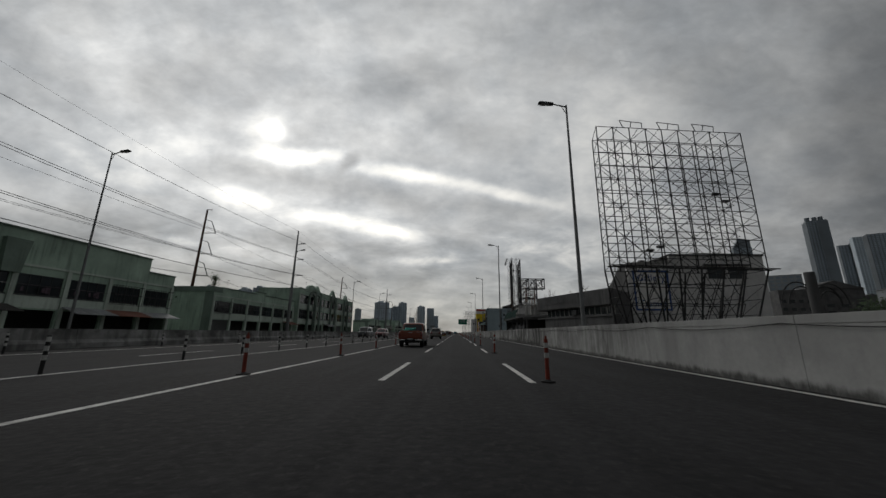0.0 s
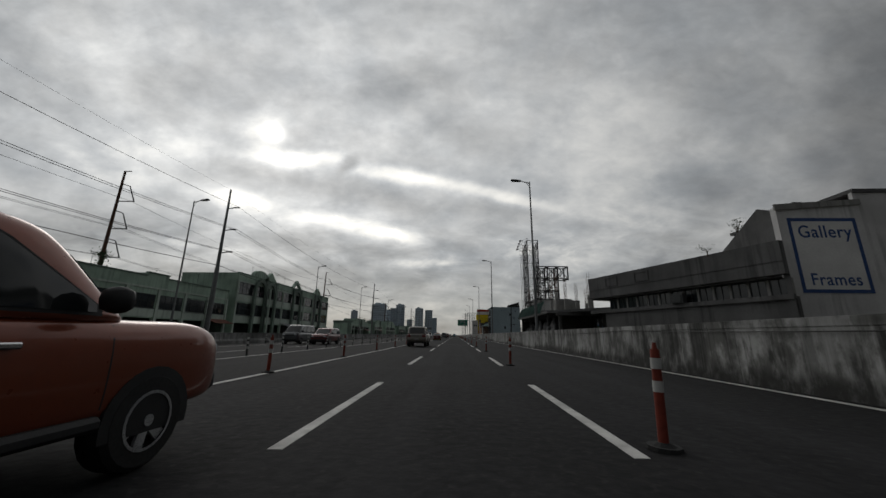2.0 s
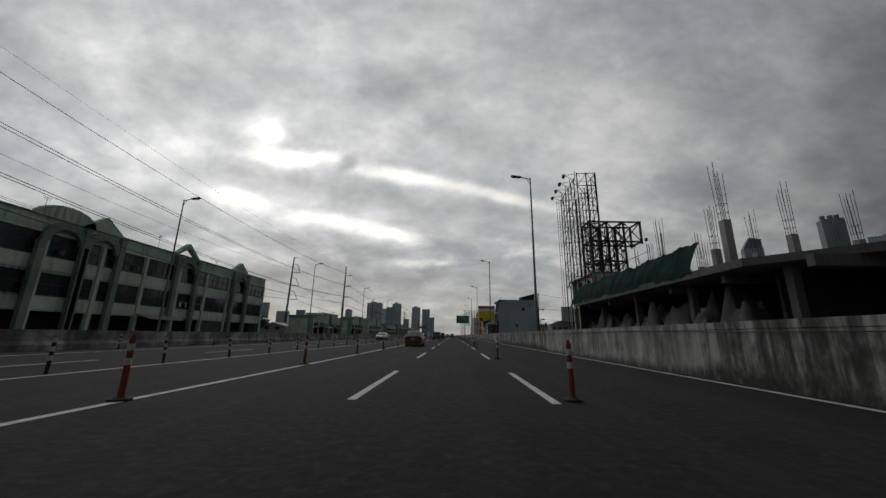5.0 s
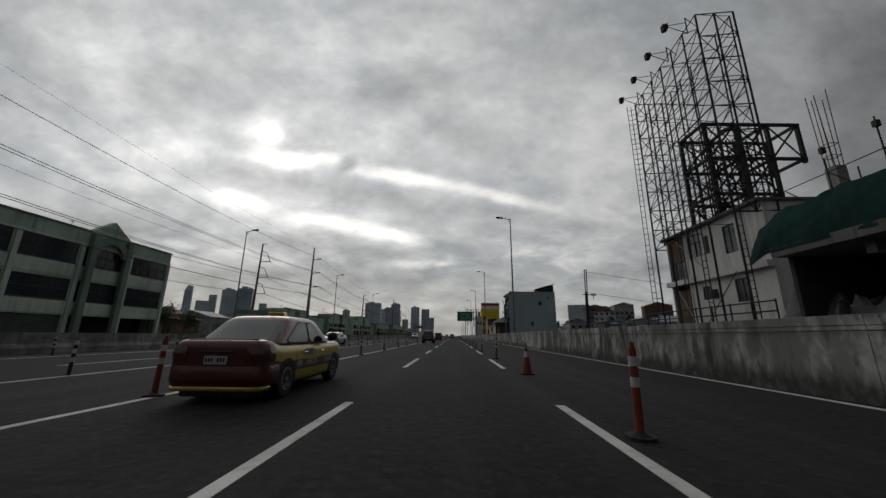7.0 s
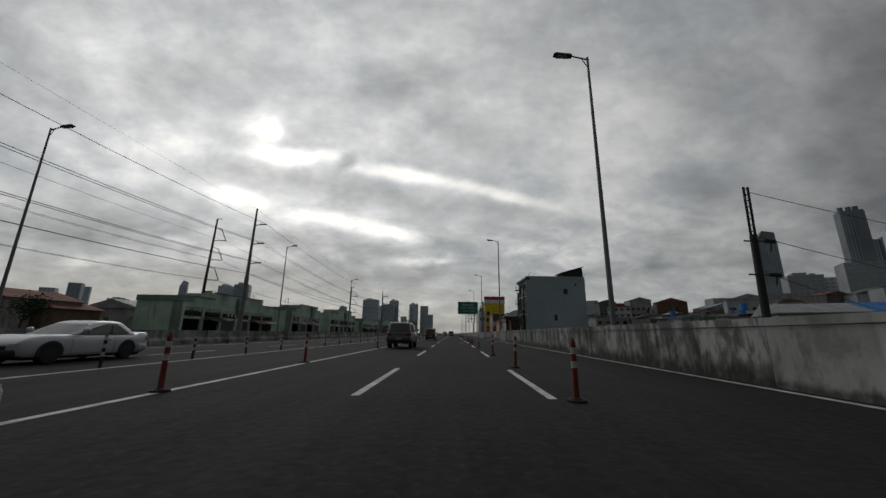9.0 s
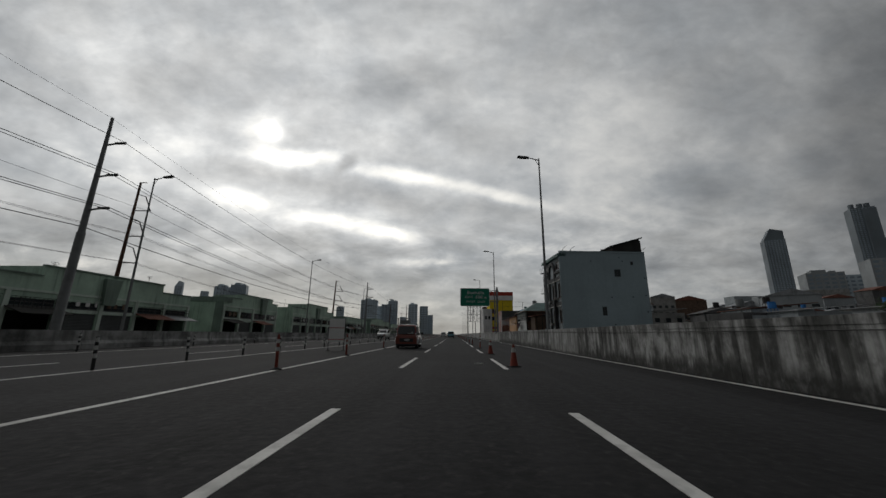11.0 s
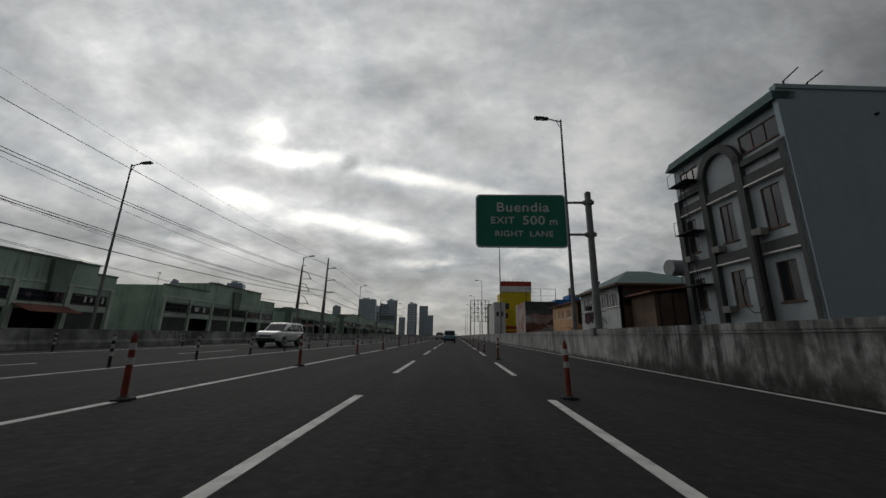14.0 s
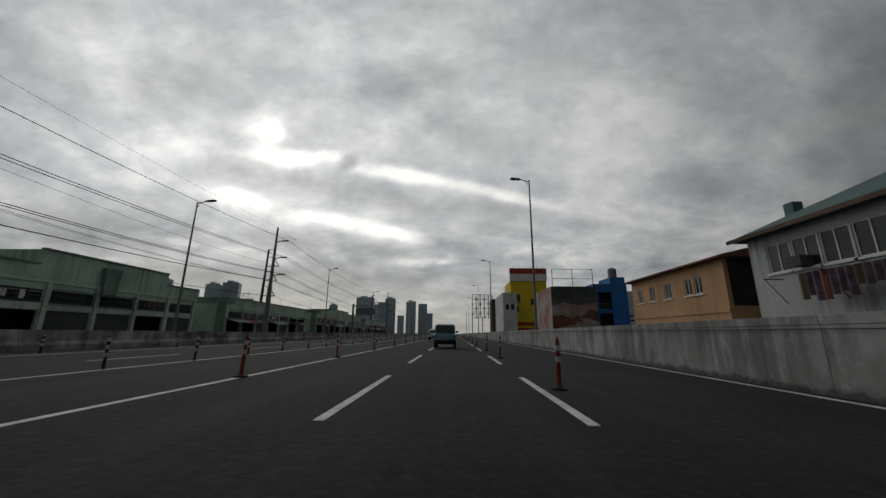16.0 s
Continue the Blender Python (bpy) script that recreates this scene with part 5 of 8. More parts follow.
def road_house():
    t = thing("roadside_house", "white house with dark green hipped roof and hanging laundry", "house", pose(15.4, 241.0, 0, 0, 0, -90))
    L, D, H = 10.4, 9.0, 6.0
    wins = [(1.0 + 1.28 * k, 2.2 + 1.28 * k, 4.1, 5.5) for k in range(7)]
    bm = bmesh.new()
    pierced(bm, 0, L, 0, 0.25, -0.05, H, wins)
    box(bm, 0, 0.25, 0.25, D, -0.05, H)
    box(bm, 0.25, L, D - 0.25, D, -0.05, H)
    part("wall", bm, M["palewall"], t)
    bm = bmesh.new()
    for z0, z1 in ((-0.05, 4.1), (5.35, H)):
        box(bm, L - 0.25, L, 0.0, D, z0, z1)
    for y in (0.0, 1.5, 3.0, 4.6, 6.2, 8.4):
        box(bm, L - 0.25, L, y, y + 0.3, 4.1, 5.35)
    part("end_wall", bm, M["wood"], t, "dark stained plywood end wall")
    bm = bmesh.new()
    box(bm, L - 0.16, L - 0.12, 0.3, D, 4.1, 5.35)
    part("end_glazing", bm, M["glass"], t)
    for i, w in enumerate(wins):
        window(t, *w, bars=2, frame_mat="whitel")
    bm = bmesh.new()
    hip_roof(bm, 0, L, 0, D, H, 2.3, 3.4, 0.55)
    part("roof", bm, M["roofg"], t)
    bm = bmesh.new()
    box(bm, -0.6, L + 0.6, -0.62, -0.56, H - 0.06, H + 0.14)
    box(bm, L + 0.56, L + 0.62, -0.56, D + 0.55, H - 0.06, H + 0.14)
    part("fascia", bm, M["wood"], t, "dark brown fascia board")
    bm = bmesh.new()
    for x, y in ((0.8, 1.5), (5.2, 3.0)):
        box(bm, x, x + 0.5, y, y + 0.5, H + 0.8, H + 1.75)
    part("roof_vent", bm, M["roofg"], t)
    bm = bmesh.new()
    box(bm, 2.5, 3.1, -0.5, 0.1, 4.15, 4.6)
    part("air_conditioner", bm, M["trimgrey"], t)
    for x in (1.6, 4.2, 7.0):
        bm = bmesh.new()
        tube(bm, (x, -0.9, 3.75), (x, 0.0, 3.75), 0.03, 4)
        tube(bm, (x, -0.85, 3.72), (x, 0.0, 2.6), 0.025, 4)
        part("laundry_bracket", bm, M["steel"], t)
    rnd = random.Random(5)
    for k in range(11):
        bm = bmesh.new()
        x, w, h = 3.1 + k * 0.3, rnd.uniform(0.22, 0.3), rnd.uniform(0.7, 1.25)
        q = [(x, -0.74), (x + w * 0.5, -0.8), (x + w, -0.72), (x + w, -0.68), (x + w * 0.5, -0.75), (x, -0.7)]
        prism(bm, q, 3.75 - h, 3.75, "z")
        part("laundry", bm, M[rnd.choice(["cloth", "cloth", "black", "roofr", "wood"])], t)


road_house()
tank = thing("water_tank", "round steel water tank on a rooftop frame", "water tank", pose(26.2, 238.6, 7.0))
bm = bmesh.new()
tube(bm, (-1.1, 0, 2.3), (1.0, 0.2, 2.3), 0.95, 18)
part("drum", bm, M["galv"], tank, smooth=40)
bm = bmesh.new()
for x in (-0.9, 0.8):
    for y in (-0.7, 0.7):
        tube(bm, (x, y, -7.05), (x, y, 1.7), 0.06, 5)
    tube(bm, (x, -0.7, 1.3), (x, 0.7, 1.3), 0.06, 5)
for z in (0.6, 1.3):
    for y in (-0.7, 0.7):
        tube(bm, (-0.9, y, z), (6.5, y, z), 0.04, 4)
for k in range(4):
    tube(bm, (2.0 + 1.5 * k, -0.7, -7.05), (2.0 + 1.5 * k, -0.7, 1.4), 0.04, 4)
part("stand", bm, M["steel"], tank)
tb = thing("backyard_shed", "rusty roofed shed behind a plywood wall", "shed", pose(16.2, 226.4, 0))
bm = bmesh.new()
box(bm, 0, 9, 0, 3.8, -0.05, 4.8)
part("wall", bm, M["wood"], tb)
bm = bmesh.new()
prism(bm, [(-0.5, 4.8), (9.6, 6.2), (9.6, 6.35), (-0.5, 4.95)], -0.4, 4.0, "y")
part("roof", bm, M["roofr"], tb)
for k in range(8):
    bm = bmesh.new()
    box(bm, 0.3 + 1.1 * k, 0.42 + 1.1 * k, -0.06, -0.002, -0.05, 4.75)
    part("batten", bm, M["dark"], tb)


def orange_house():
    t = thing("orange_house", "two-storey orange row house with small blue-framed windows", "house", pose(15.3, 253.4, 0, 0, 0, -90))
    L, D, H = 10.6, 9.0, 5.5
    wins = [(0.9, 1.6), (2.7, 3.4), (4.7, 5.5), (7.0, 7.7), (7.95, 8.65)]
    holes = [(a, b, 3.7, 4.8) for a, b in wins] + [(0.7 + k * 0.98, 1.4 + k * 0.98, 1.75, 2.05) for k in range(10)]
    bm = bmesh.new()
    pierced(bm, 0, L, 0, 0.25, -0.05, H, holes)
    part("front_wall", bm, M["orangew"], t)
    for q in ((0, 0.25, 0.25, D, -0.05, H), (0.25, L, D - 0.25, D, -0.05, H), (L - 0.25, L, 0.25, D - 0.25, -0.05, 2.8)):
        bm = bmesh.new()
        box(bm, *q)
        part("wall", bm, M["orangew"], t)
    # a near-black sheet stands in for the shade inside the open porch
    bm = bmesh.new()
    box(bm, L - 0.15, L - 0.05, 0.25, D, 2.8, H)
    part("porch_shade", bm, M["dark"], t)
    for h in holes[:5]:
        window(t, *h, bars=2, frame_mat="whitel")
    for h in holes[5:]:
        bm = bmesh.new()
        box(bm, h[0], h[1], 0.12, 0.16, h[2], h[3])
        part("vent_pane", bm, M["glass"], t)
    bm = bmesh.new()
    prism(bm, [(-0.5, H), (-0.5, H + 0.1), (D / 2, H + 1.3), (D + 0.8, H + 0.14), (D + 0.8, H)], -0.4, L + 0.6, "x")
    part("roof", bm, M["roofr"], t)
    bm = bmesh.new()
    box(bm, 0, L, -0.06, 0.0, 2.45, 2.65)
    part("string_course", bm, M["orangew"], t)


orange_house()


def plain_house(name, label, x, y, w, d, h, mat, wins=(), roof="flat", rot=0, roofmat="darkconc", frame_mat="trimgrey", far=False):
    t = thing(name, label, "building", pose(x, y, 0, 0, 0, rot))
    bm = bmesh.new()
    pierced(bm, 0, w, 0, 0.3, -0.05, h, wins)
    box(bm, 0, 0.3, 0.3, d, -0.05, h)
    box(bm, w - 0.3, w, 0.3, d, -0.05, h)
    box(bm, 0.3, w - 0.3, d - 0.3, d, -0.05, h)
    part("wall", bm, M[mat], t)
    for q in wins:
        if far:
            bm = bmesh.new()
            box(bm, q[0], q[1], 0.1, 0.16, q[2], q[3])
            part("window", bm, M["glass"], t)
        else:
            window(t, *q, bars=2, frame_mat=frame_mat)
    bm = bmesh.new()
    if roof == "flat":
        box(bm, 0.3, w - 0.3, 0.3, d - 0.3, h - 0.6, h - 0.3)
    elif roof == "gable":
        prism(bm, [(-0.5, h), (w / 2, h + w * 0.16), (w + 0.5, h), (w + 0.5, h - 0.12), (-0.5, h - 0.12)], -0.5, d + 0.5, "y")
    else:
        prism(bm, [(-0.5, h), (w + 0.5, h + w * 0.1), (w + 0.5, h + w * 0.1 + 0.12), (-0.5, h + 0.12)], -0.5, d + 0.5, "y")
    part("roof", bm, M[roofmat], t)
    return t


def blue_building():
    t = thing("blue_building", "bright blue three-storey house with a recessed balcony bay", "building", pose(26.6, 291.0, 0))
    W, D, H = 6.4, 12.0, 10.8
    bm = bmesh.new()
    pierced(bm, 0, W, 0, 0.4, -0.05, H, [(0.9, 3.4, 1.2, 5.2), (0.9, 3.4, 6.0, 9.2)])
    part("front_wall", bm, M["blue"], t)
    for x in (0.0, W - 0.3):
        bm = bmesh.new()
        box(bm, x, x + 0.3, 0.4, D, -0.05, H)
        part("side_wall", bm, M["blue"], t)
    # the recess wall is near-black, balcony shade put into its colour
    bm = bmesh.new()
    box(bm, 0.3, W - 0.3, 1.8, 2.0, -0.05, H)
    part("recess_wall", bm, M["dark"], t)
    bm = bmesh.new()
    box(bm, 0.3, W - 0.3, 0.4, D, H - 0.5, H - 0.2)
    part("roof", bm, M["darkconc"], t)
    for z in (1.3, 6.1):
        for k in range(7):
            bar(t, "baluster", (1.0 + k * 0.38, 0.2, z - 0.1), (1.0 + k * 0.38, 0.2, z + 0.95), 0.03, "galv")
        bar(t, "handrail", (0.9, 0.2, z + 0.95), (3.4, 0.2, z + 0.95), 0.04, "galv")
    bm = bmesh.new()
    box(bm, 3.6, 6.4, 0.5, 6, H - 0.2, 12.2)
    part("stair_head", bm, M["blue"], t)
    bm = bmesh.new()
    tube(bm, (4.8, 2, 12.2), (4.8, 2, 14.0), 0.8, 14)
    tube(bm, (4.8, 2, 14.0), (4.8, 2, 14.3), 0.8, 14, 0.3)
    part("roof_tank", bm, M["galv"], t, smooth=40)


blue_building()
mu = plain_house("mural_building", "low building with a faded red and white painted mural", 18.0, 289.0, 8.4, 14, 10.0, "terracotta", [])
bm = bmesh.new()
for x in (0.4, 4.2, 8.0):
    tube(bm, (x, 0.2, 10), (x, 0.2, 13.4), 0.06, 4)
for z in (11.5, 13.3):
    tube(bm, (0.4, 0.2, z), (8.0, 0.2, z), 0.04, 4)
part("roof_frame", bm, M["steel"], mu)
for k, (mt, pts) in enumerate((("trimgrey", [(0, 7.6), (8.4, 7.9), (8.4, 10.0), (0, 10.0)]), ("darkconc", [(0, 6.4), (2.4, 7.0), (5.0, 6.5), (8.4, 7.2), (8.4, 7.9), (0, 7.6)]),
                                ("roofr", [(0, 2.0), (0, 4.4), (1.8, 4.7), (3.2, 4.2), (4.6, 4.5), (6.2, 2.6), (3.0, 3.0)]), ("roofr", [(5.0, 4.2), (7.0, 5.8), (8.4, 5.4), (8.4, 3.6), (6.6, 4.1)]), ("concrete", [(2.4, 1.2), (4.6, 3.6), (7.6, 2.4), (8.4, 1.0)]))):
    bm = bmesh.new()
    prism(bm, pts, -0.012 - 0.006 * k, -0.004 - 0.006 * k, "y")
    part("mural_field", bm, M[mt], mu, "field of faded mural paint")


def yellow_building():
    t = thing("yellow_building", "tall yellow building with a red and white roof board", "building", pose(19.0, 343.0, 0))
    W, D, H = 12.2, 14, 19.0
    wins = [(1.2, 3.2, 12.0, 14.4), (1.0, 2.6, 8.4, 10.4), (6.6, 9.8, 11.0, 13.0)]
    bm = bmesh.new()
    pierced(bm, 0, W, 0, 0.4, 5.2, H, wins)
    box(bm, 0, 0.4, 0.4, D, -0.05, H)
    box(bm, W - 0.4, W, 0.4, D, -0.05, H)
    box(bm, 0.4, W - 0.4, D - 0.4, D, -0.05, H)
    part("wall", bm, M["yellow"], t)
    for w in wins:
        window(t, *w, bars=2, frame_mat="red")
    bm = bmesh.new()
    box(bm, 0, W, 0, 0.4, -0.05, 3.2)
    box(bm, 0, W, 0, 0.4, 4.0, 5.2)
    part("red_base", bm, M["red"], t)
    bm = bmesh.new()
    box(bm, 0, W, 0.02, 0.4, 3.2, 4.0)
    part("yellow_band", bm, M["yellow"], t)
    bm = bmesh.new()
    box(bm, -0.2, W + 0.2, -0.3, 0.3, H, H + 2.4)
    part("white_board", bm, M["whitel"], t)
    bm = bmesh.new()
    box(bm, -0.2, W + 0.2, -0.3, 0.3, H + 2.4, H + 4.4)
    part("red_board", bm, M["red"], t)
    bm = bmesh.new()
    box(bm, 0.4, W - 0.4, 0.4, D - 0.4, H - 0.5, H - 0.2)
    part("roof", bm, M["darkconc"], t)
    bm = bmesh.new()
    for k in range(6):
        tube(bm, (1 + 2 * k, -0.3, H + 4.4), (1 + 2 * k, -1.3, H + 5.0), 0.06, 4)
    part("lamp_arm", bm, M["steel"], t)


yellow_building()
plain_house("grey_house", "plain pale concrete house beyond the parapet", 14.5, 330.0, 4.2, 20, 13.5, "white", [(0.8, 1.8, 8.5, 10.0), (2.4, 3.4, 8.5, 10.0)])
# an empty board frame and buildings far down the right side
bf = thing("board_frame", "distant bare steel board frame", "billboard frame", pose(12.0, 470.0, 0))
bm = bmesh.new()
lattice(bm, (0, 0, 12), (14, 0, 0), (0, 0, 16), 5, 5, 0.16)
for x in (0, 7, 14):
    tube(bm, (x, 0, -0.05), (x, 0, 12), 0.3, 6)
part("lattice", bm, M["steel"], bf)
plain_house("brown_block", "distant brown apartment block", 27.0, 480.0, 16, 20, 26, "wood", [(2 + 4 * (k % 3), 4.4 + 4 * (k % 3), 5 + 5 * (k // 3), 7.5 + 5 * (k // 3)) for k in range(12)])


# ---- the green market row on the left ----
def green_block(x, y0, y1, h, storeys, label, step=None, coping=False, depth=12.0, gables=(), fins=(), seed=1, bay=5.2, clutter=1.0):
    """A terrace that faces the road: local x runs along the road, local y into the block."""
    rnd = random.Random(seed)
    L = y1 - y0
    t = thing("market_block", label, "building", pose(x, y0, 0, 0, 0, 90), "green blocks along the left wall")
    n = max(2, round(L / bay))
    cells = spans(0, L, n, 0.55)
    base = 3.0
    sh = (h - base - (2.4 if storeys == 2 else 1.6)) / (storeys - 1)
    holes, wins = [], []
    for a, b in cells:
        holes.append((a + 0.1, b - 0.1, 0.9, base))
        for s in range(1, storeys):
            z = base + (s - 1) * sh
            w = (a + 0.12, b - 0.12, z + sh * 0.40, z + sh * 0.96)
            holes.append(w)
            wins.append((w, s))
    bm = bmesh.new()
    pierced(bm, 0, L, 0, 0.3, -0.05, h, holes)
    part("front_wall", bm, M["green"], t)
    for a, b in ((0, 0.3), (L - 0.3, L)):
        bm = bmesh.new()
        box(bm, a, b, 0.3, depth, -0.05, h)
        part("end_wall", bm, M["green"], t)
    bm = bmesh.new()
    box(bm, 0.3, L - 0.3, depth - 0.3, depth, -0.05, h)
    part("rear_wall", bm, M["green"], t)
    bm = bmesh.new()
    box(bm, 0.3, L - 0.3, 0.3, depth - 0.3, h - 0.9, h - 0.6)
    part("roof", bm, M["darkconc"], t)
    # added near-black wall behind the openings, room shade put into its colour
    bm = bmesh.new()
    box(bm, 0.3, L - 0.3, 2.6, 2.8, -0.05, h - 0.9)
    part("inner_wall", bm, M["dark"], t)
    if coping:
        bm = bmesh.new()
        box(bm, -0.15, 2.2, -0.15, 0.35, h - 0.9, h + 0.05)
        box(bm, -0.15, 0.35, 0.35, depth + 0.1, h - 0.9, h + 0.05)
        part("coping", bm, M["greend"], t, "dark green parapet band")
        bm = bmesh.new()
        box(bm, -0.06, 0.0, 0.0, 1.6, -0.05, h - 0.9)
        part("corner_strip", bm, M["greend"], t)
    runs = [(0.0 if not coping else 2.25, L, h)]
    if step:
        bm = bmesh.new()
        box(bm, step[0], step[1], 0.02, 6.0, h, h + step[2])
        part("raised_parapet", bm, M["green"], t)
        runs = [(runs[0][0], step[0], h), (step[0], step[1], h + step[2]), (step[1], L, h)]
    for a, b, z in runs:
        if b - a > 0.5:
            bm = bmesh.new()
            box(bm, a, b, -0.14, 0.4, z + 0.003, z + 0.17)
            part("parapet_trim", bm, M["greend"], t, "dark green trim on the parapet")
    for a, _ in cells + [(L, 0)]:
        bm = bmesh.new()
        box(bm, a - 0.5, a - 0.05, -0.16, 0.0, -0.05, h - 1.7)
        part("pilaster", bm, M["greenl"], t)
    bm = bmesh.new()
    box(bm, 0, L, -0.10, -0.001, h - 1.75, h - 1.5)
    part("string_course", bm, M["greenl"], t)
    for (a, b, c, d), s in wins:
        k = rnd.random()
        if rnd.random() > clutter:
            k = 0.42 if k < 0.9 else 0.7
        window(t, a, b, c, d, bars=4, rows=2, frame_mat="trimgrey")
        bm = bmesh.new()
        box(bm, a - 0.1, b + 0.1, -0.05, -0.003, c - sh * 0.36, c - 0.12)
        part("spandrel", bm, M["greenl"], t)
        if k < 0.35:
            bm = bmesh.new()
            nb = 10
            for i in range(nb + 1):
                xx = a + (b - a) * i / nb
                box(bm, xx - 0.02, xx + 0.02, -0.62, -0.58, c - 0.3, d + 0.1)
            for z in (c - 0.3, (c + d) / 2, d + 0.06):
                box(bm, a, b, -0.63, -0.57, z, z + 0.05)
                box(bm, a, a + 0.05, -0.57, -0.05, z, z + 0.05)
                box(bm, b - 0.05, b, -0.57, -0.05, z, z + 0.05)
            part("window_cage", bm, M["steel"], t)["kind"] = "stuff"
        elif 0.45 < k < 0.6:
            bm = bmesh.new()
            prism(bm, [(-0.02, d + 0.25), (-1.0, d - 0.25), (-1.0, d - 0.33), (-0.02, d + 0.15)], a - 0.2, b + 0.2, "x")
            part("awning", bm, M[rnd.choice(["roofr", "trimgrey", "greend"])], t)
        if k > 0.5:
            bm = bmesh.new()
            for i in range(rnd.randint(2, 6)):
                xx = rnd.uniform(a, b - 0.6)
                hh = rnd.uniform(0.4, 0.9)
                box(bm, xx, xx + rnd.uniform(0.2, 0.5), -0.4 - 0.02 * i, -0.36 - 0.02 * i, c + 0.5 - hh * 0.4, c + 0.5 + hh * 0.6)
            box(bm, a, b, -0.42, -0.4, c + 0.95, c + 0.98)
            part("washing", bm, M[rnd.choice(["cloth", "white", "wood", "dark"])], t)
    for a, b in cells:
        k = rnd.random()
        if rnd.random() > clutter:
            k = 0.9
        if k < 0.45:
            bm = bmesh.new()
            prism(bm, [(-0.02, base + 0.5), (-2.2, base - 0.25), (-2.2, base - 0.33), (-0.02, base + 0.4)], a - 0.3, b + 0.3, "x")
            part("shop_awning", bm, M[rnd.choice(["roofr", "roofgrey", "dark"])], t)
        elif k < 0.8:
            bm = bmesh.new()
            prof = [(0.2, 0.9)]
            for i in range(12):
                z = 0.9 + (base - 0.9) * i / 12
                prof += [(0.16, z + 0.005), (0.14, z + (base - 0.9) / 24), (0.16, z + (base - 0.9) / 12 - 0.005)]
            prism(bm, prof + [(0.2, base)], a + 0.1, b - 0.1, "x")
            part("roller_shutter", bm, M["trimgrey"], t)
    for f in fins:
        bm = bmesh.new()
        prism(bm, [(f - 0.9, h - 2.6), (f + 0.7, h - 2.6), (f + 1.1, h + 0.8), (f - 1.1, h + 0.8)], -0.5, -0.002, "y")
        part("roof_fin", bm, M["greend"], t)
    for g, kind in gables:
        bm = bmesh.new()
        if kind == "curve":
            pts = [(g + 3.2 * math.cos(math.pi * i / 10), h + 1.7 * math.sin(math.pi * i / 10)) for i in range(11)]
        elif kind == "tall":
            pts = [(g + 2.8, h), (g, h + 2.0), (g - 2.8, h)]
        else:
            pts = [(g + 2.8, h), (g, h + 2.3), (g - 2.8, h), (g - 2.2, h), (g - 0.9, h + 0.9), (g, h + 1.5), (g + 0.9, h + 0.9), (g + 2.2, h)]
        prism(bm, pts, -0.2, 0.6, "y")
        part("gable", bm, M["green"], t)
        for dx in (-2.6, 2.0):
            bm = bmesh.new()
            box(bm, g + dx, g + dx + 0.7, -0.7, -0.17, -0.05, h - (2.6 if kind == "curve" else 0.2))
            part("portal_column", bm, M["greend"], t)
        bm = bmesh.new()
        cz, r = h - 2.6, 1.6
        arc = [math.pi * i / 10 for i in range(11)]
        prism(bm, [(g + (r + 0.8) * math.cos(a), cz + (r + 0.8) * math.sin(a)) for a in arc] + [(g + r * math.cos(a), cz + r * math.sin(a)) for a in arc[::-1]], -0.6, -0.18, "y")
        part("portal_arch", bm, M["greend"], t)
    for k in range(3):
        bm = bmesh.new()
        xx, yy, hh = rnd.uniform(1, L - 1), rnd.uniform(1, 5), rnd.uniform(1.4, 2.8)
        tube(bm, (xx, yy, h - 0.6), (xx, yy, h + hh), 0.03, 4)
        for i in range(3):
            tube(bm, (xx - 0.5 + 0.1 * i, yy, h + hh - 0.15 * i), (xx + 0.5 - 0.1 * i, yy, h + hh - 0.15 * i), 0.02, 4)
        part("aerial", bm, M["steel"], t)
    return t


green_block(-45.0, -32.0, 54.0, 9.2, 2, "long mint green two-storey market block with barred windows", step=(0, 81.2, 1.9), fins=(65.0,), seed=2)
green_block(-45.0, 63.5, 96.5, 9.0, 2, "mint green two-storey block with a dark parapet band", step=(14.0, 18.0, 0.5), coping=True, seed=3)
green_block(-44.5, 98.0, 150.0, 13.1, 3, "pale green three-storey block with gabled portals and arches", gables=((8.2, "curve"), (12.6, "tall"), (27.0, "open"), (42.0, "tall")), seed=4, bay=6.4, clutter=0.2)
green_block(-45.5, 183.5, 214.0, 6.8, 2, "low green market block with dark end gable band", step=(8.0, 24.5, 1.2), fins=(15.9,), coping=True, seed=5, depth=8.0)
green_block(-43.5, 220.0, 240.5, 7.5, 2, "mint green terrace with washing at the windows", step=(5.5, 18.0, 1.0), fins=(13.8,), coping=True, seed=6, depth=7.0)
green_block(-42.5, 247.0, 279.0, 7.6, 2, "green terrace with cluttered balconies and awnings", step=(9.5, 25.8, 1.6), fins=(17.0,), seed=7)
green_block(-40.5, 284.0, 318.0, 7.0, 2, "distant green terrace with dark corner bands", coping=True, seed=8)
green_block(-39.5, 323.0, 372.0, 7.5, 2, "distant pale green market terrace", step=(10, 30, 0.8), coping=True, seed=9)
green_block(-39.5, 378.0, 430.0, 7.0, 2, "far green market terrace beside the road", coping=True, seed=10)
for x, y, w, d, h, mat, rf, rm in ((-82, 184, 12, 10, 4.6, "wood", "gable", "roofr"), (-74, 205, 9, 8, 3.6, "slab", "gable", "roofgrey"), (-84, 180, 12, 12, 6, "concrete", "gable", "roofr"), (-110, 190, 16, 12, 7, "white", "flat", "darkconc"), (-95, 214, 14, 10, 6.5, "concrete", "gable", "roofgrey")):
    tagged(plain_house("low_house", "low house with a sheet roof behind the barrier", x, y, w, d, h, mat, [(1.5, 3.0, 2.4, 4.0), (5.5, 7.0, 2.4, 4.0)], rf, 0, rm), group="low houses")
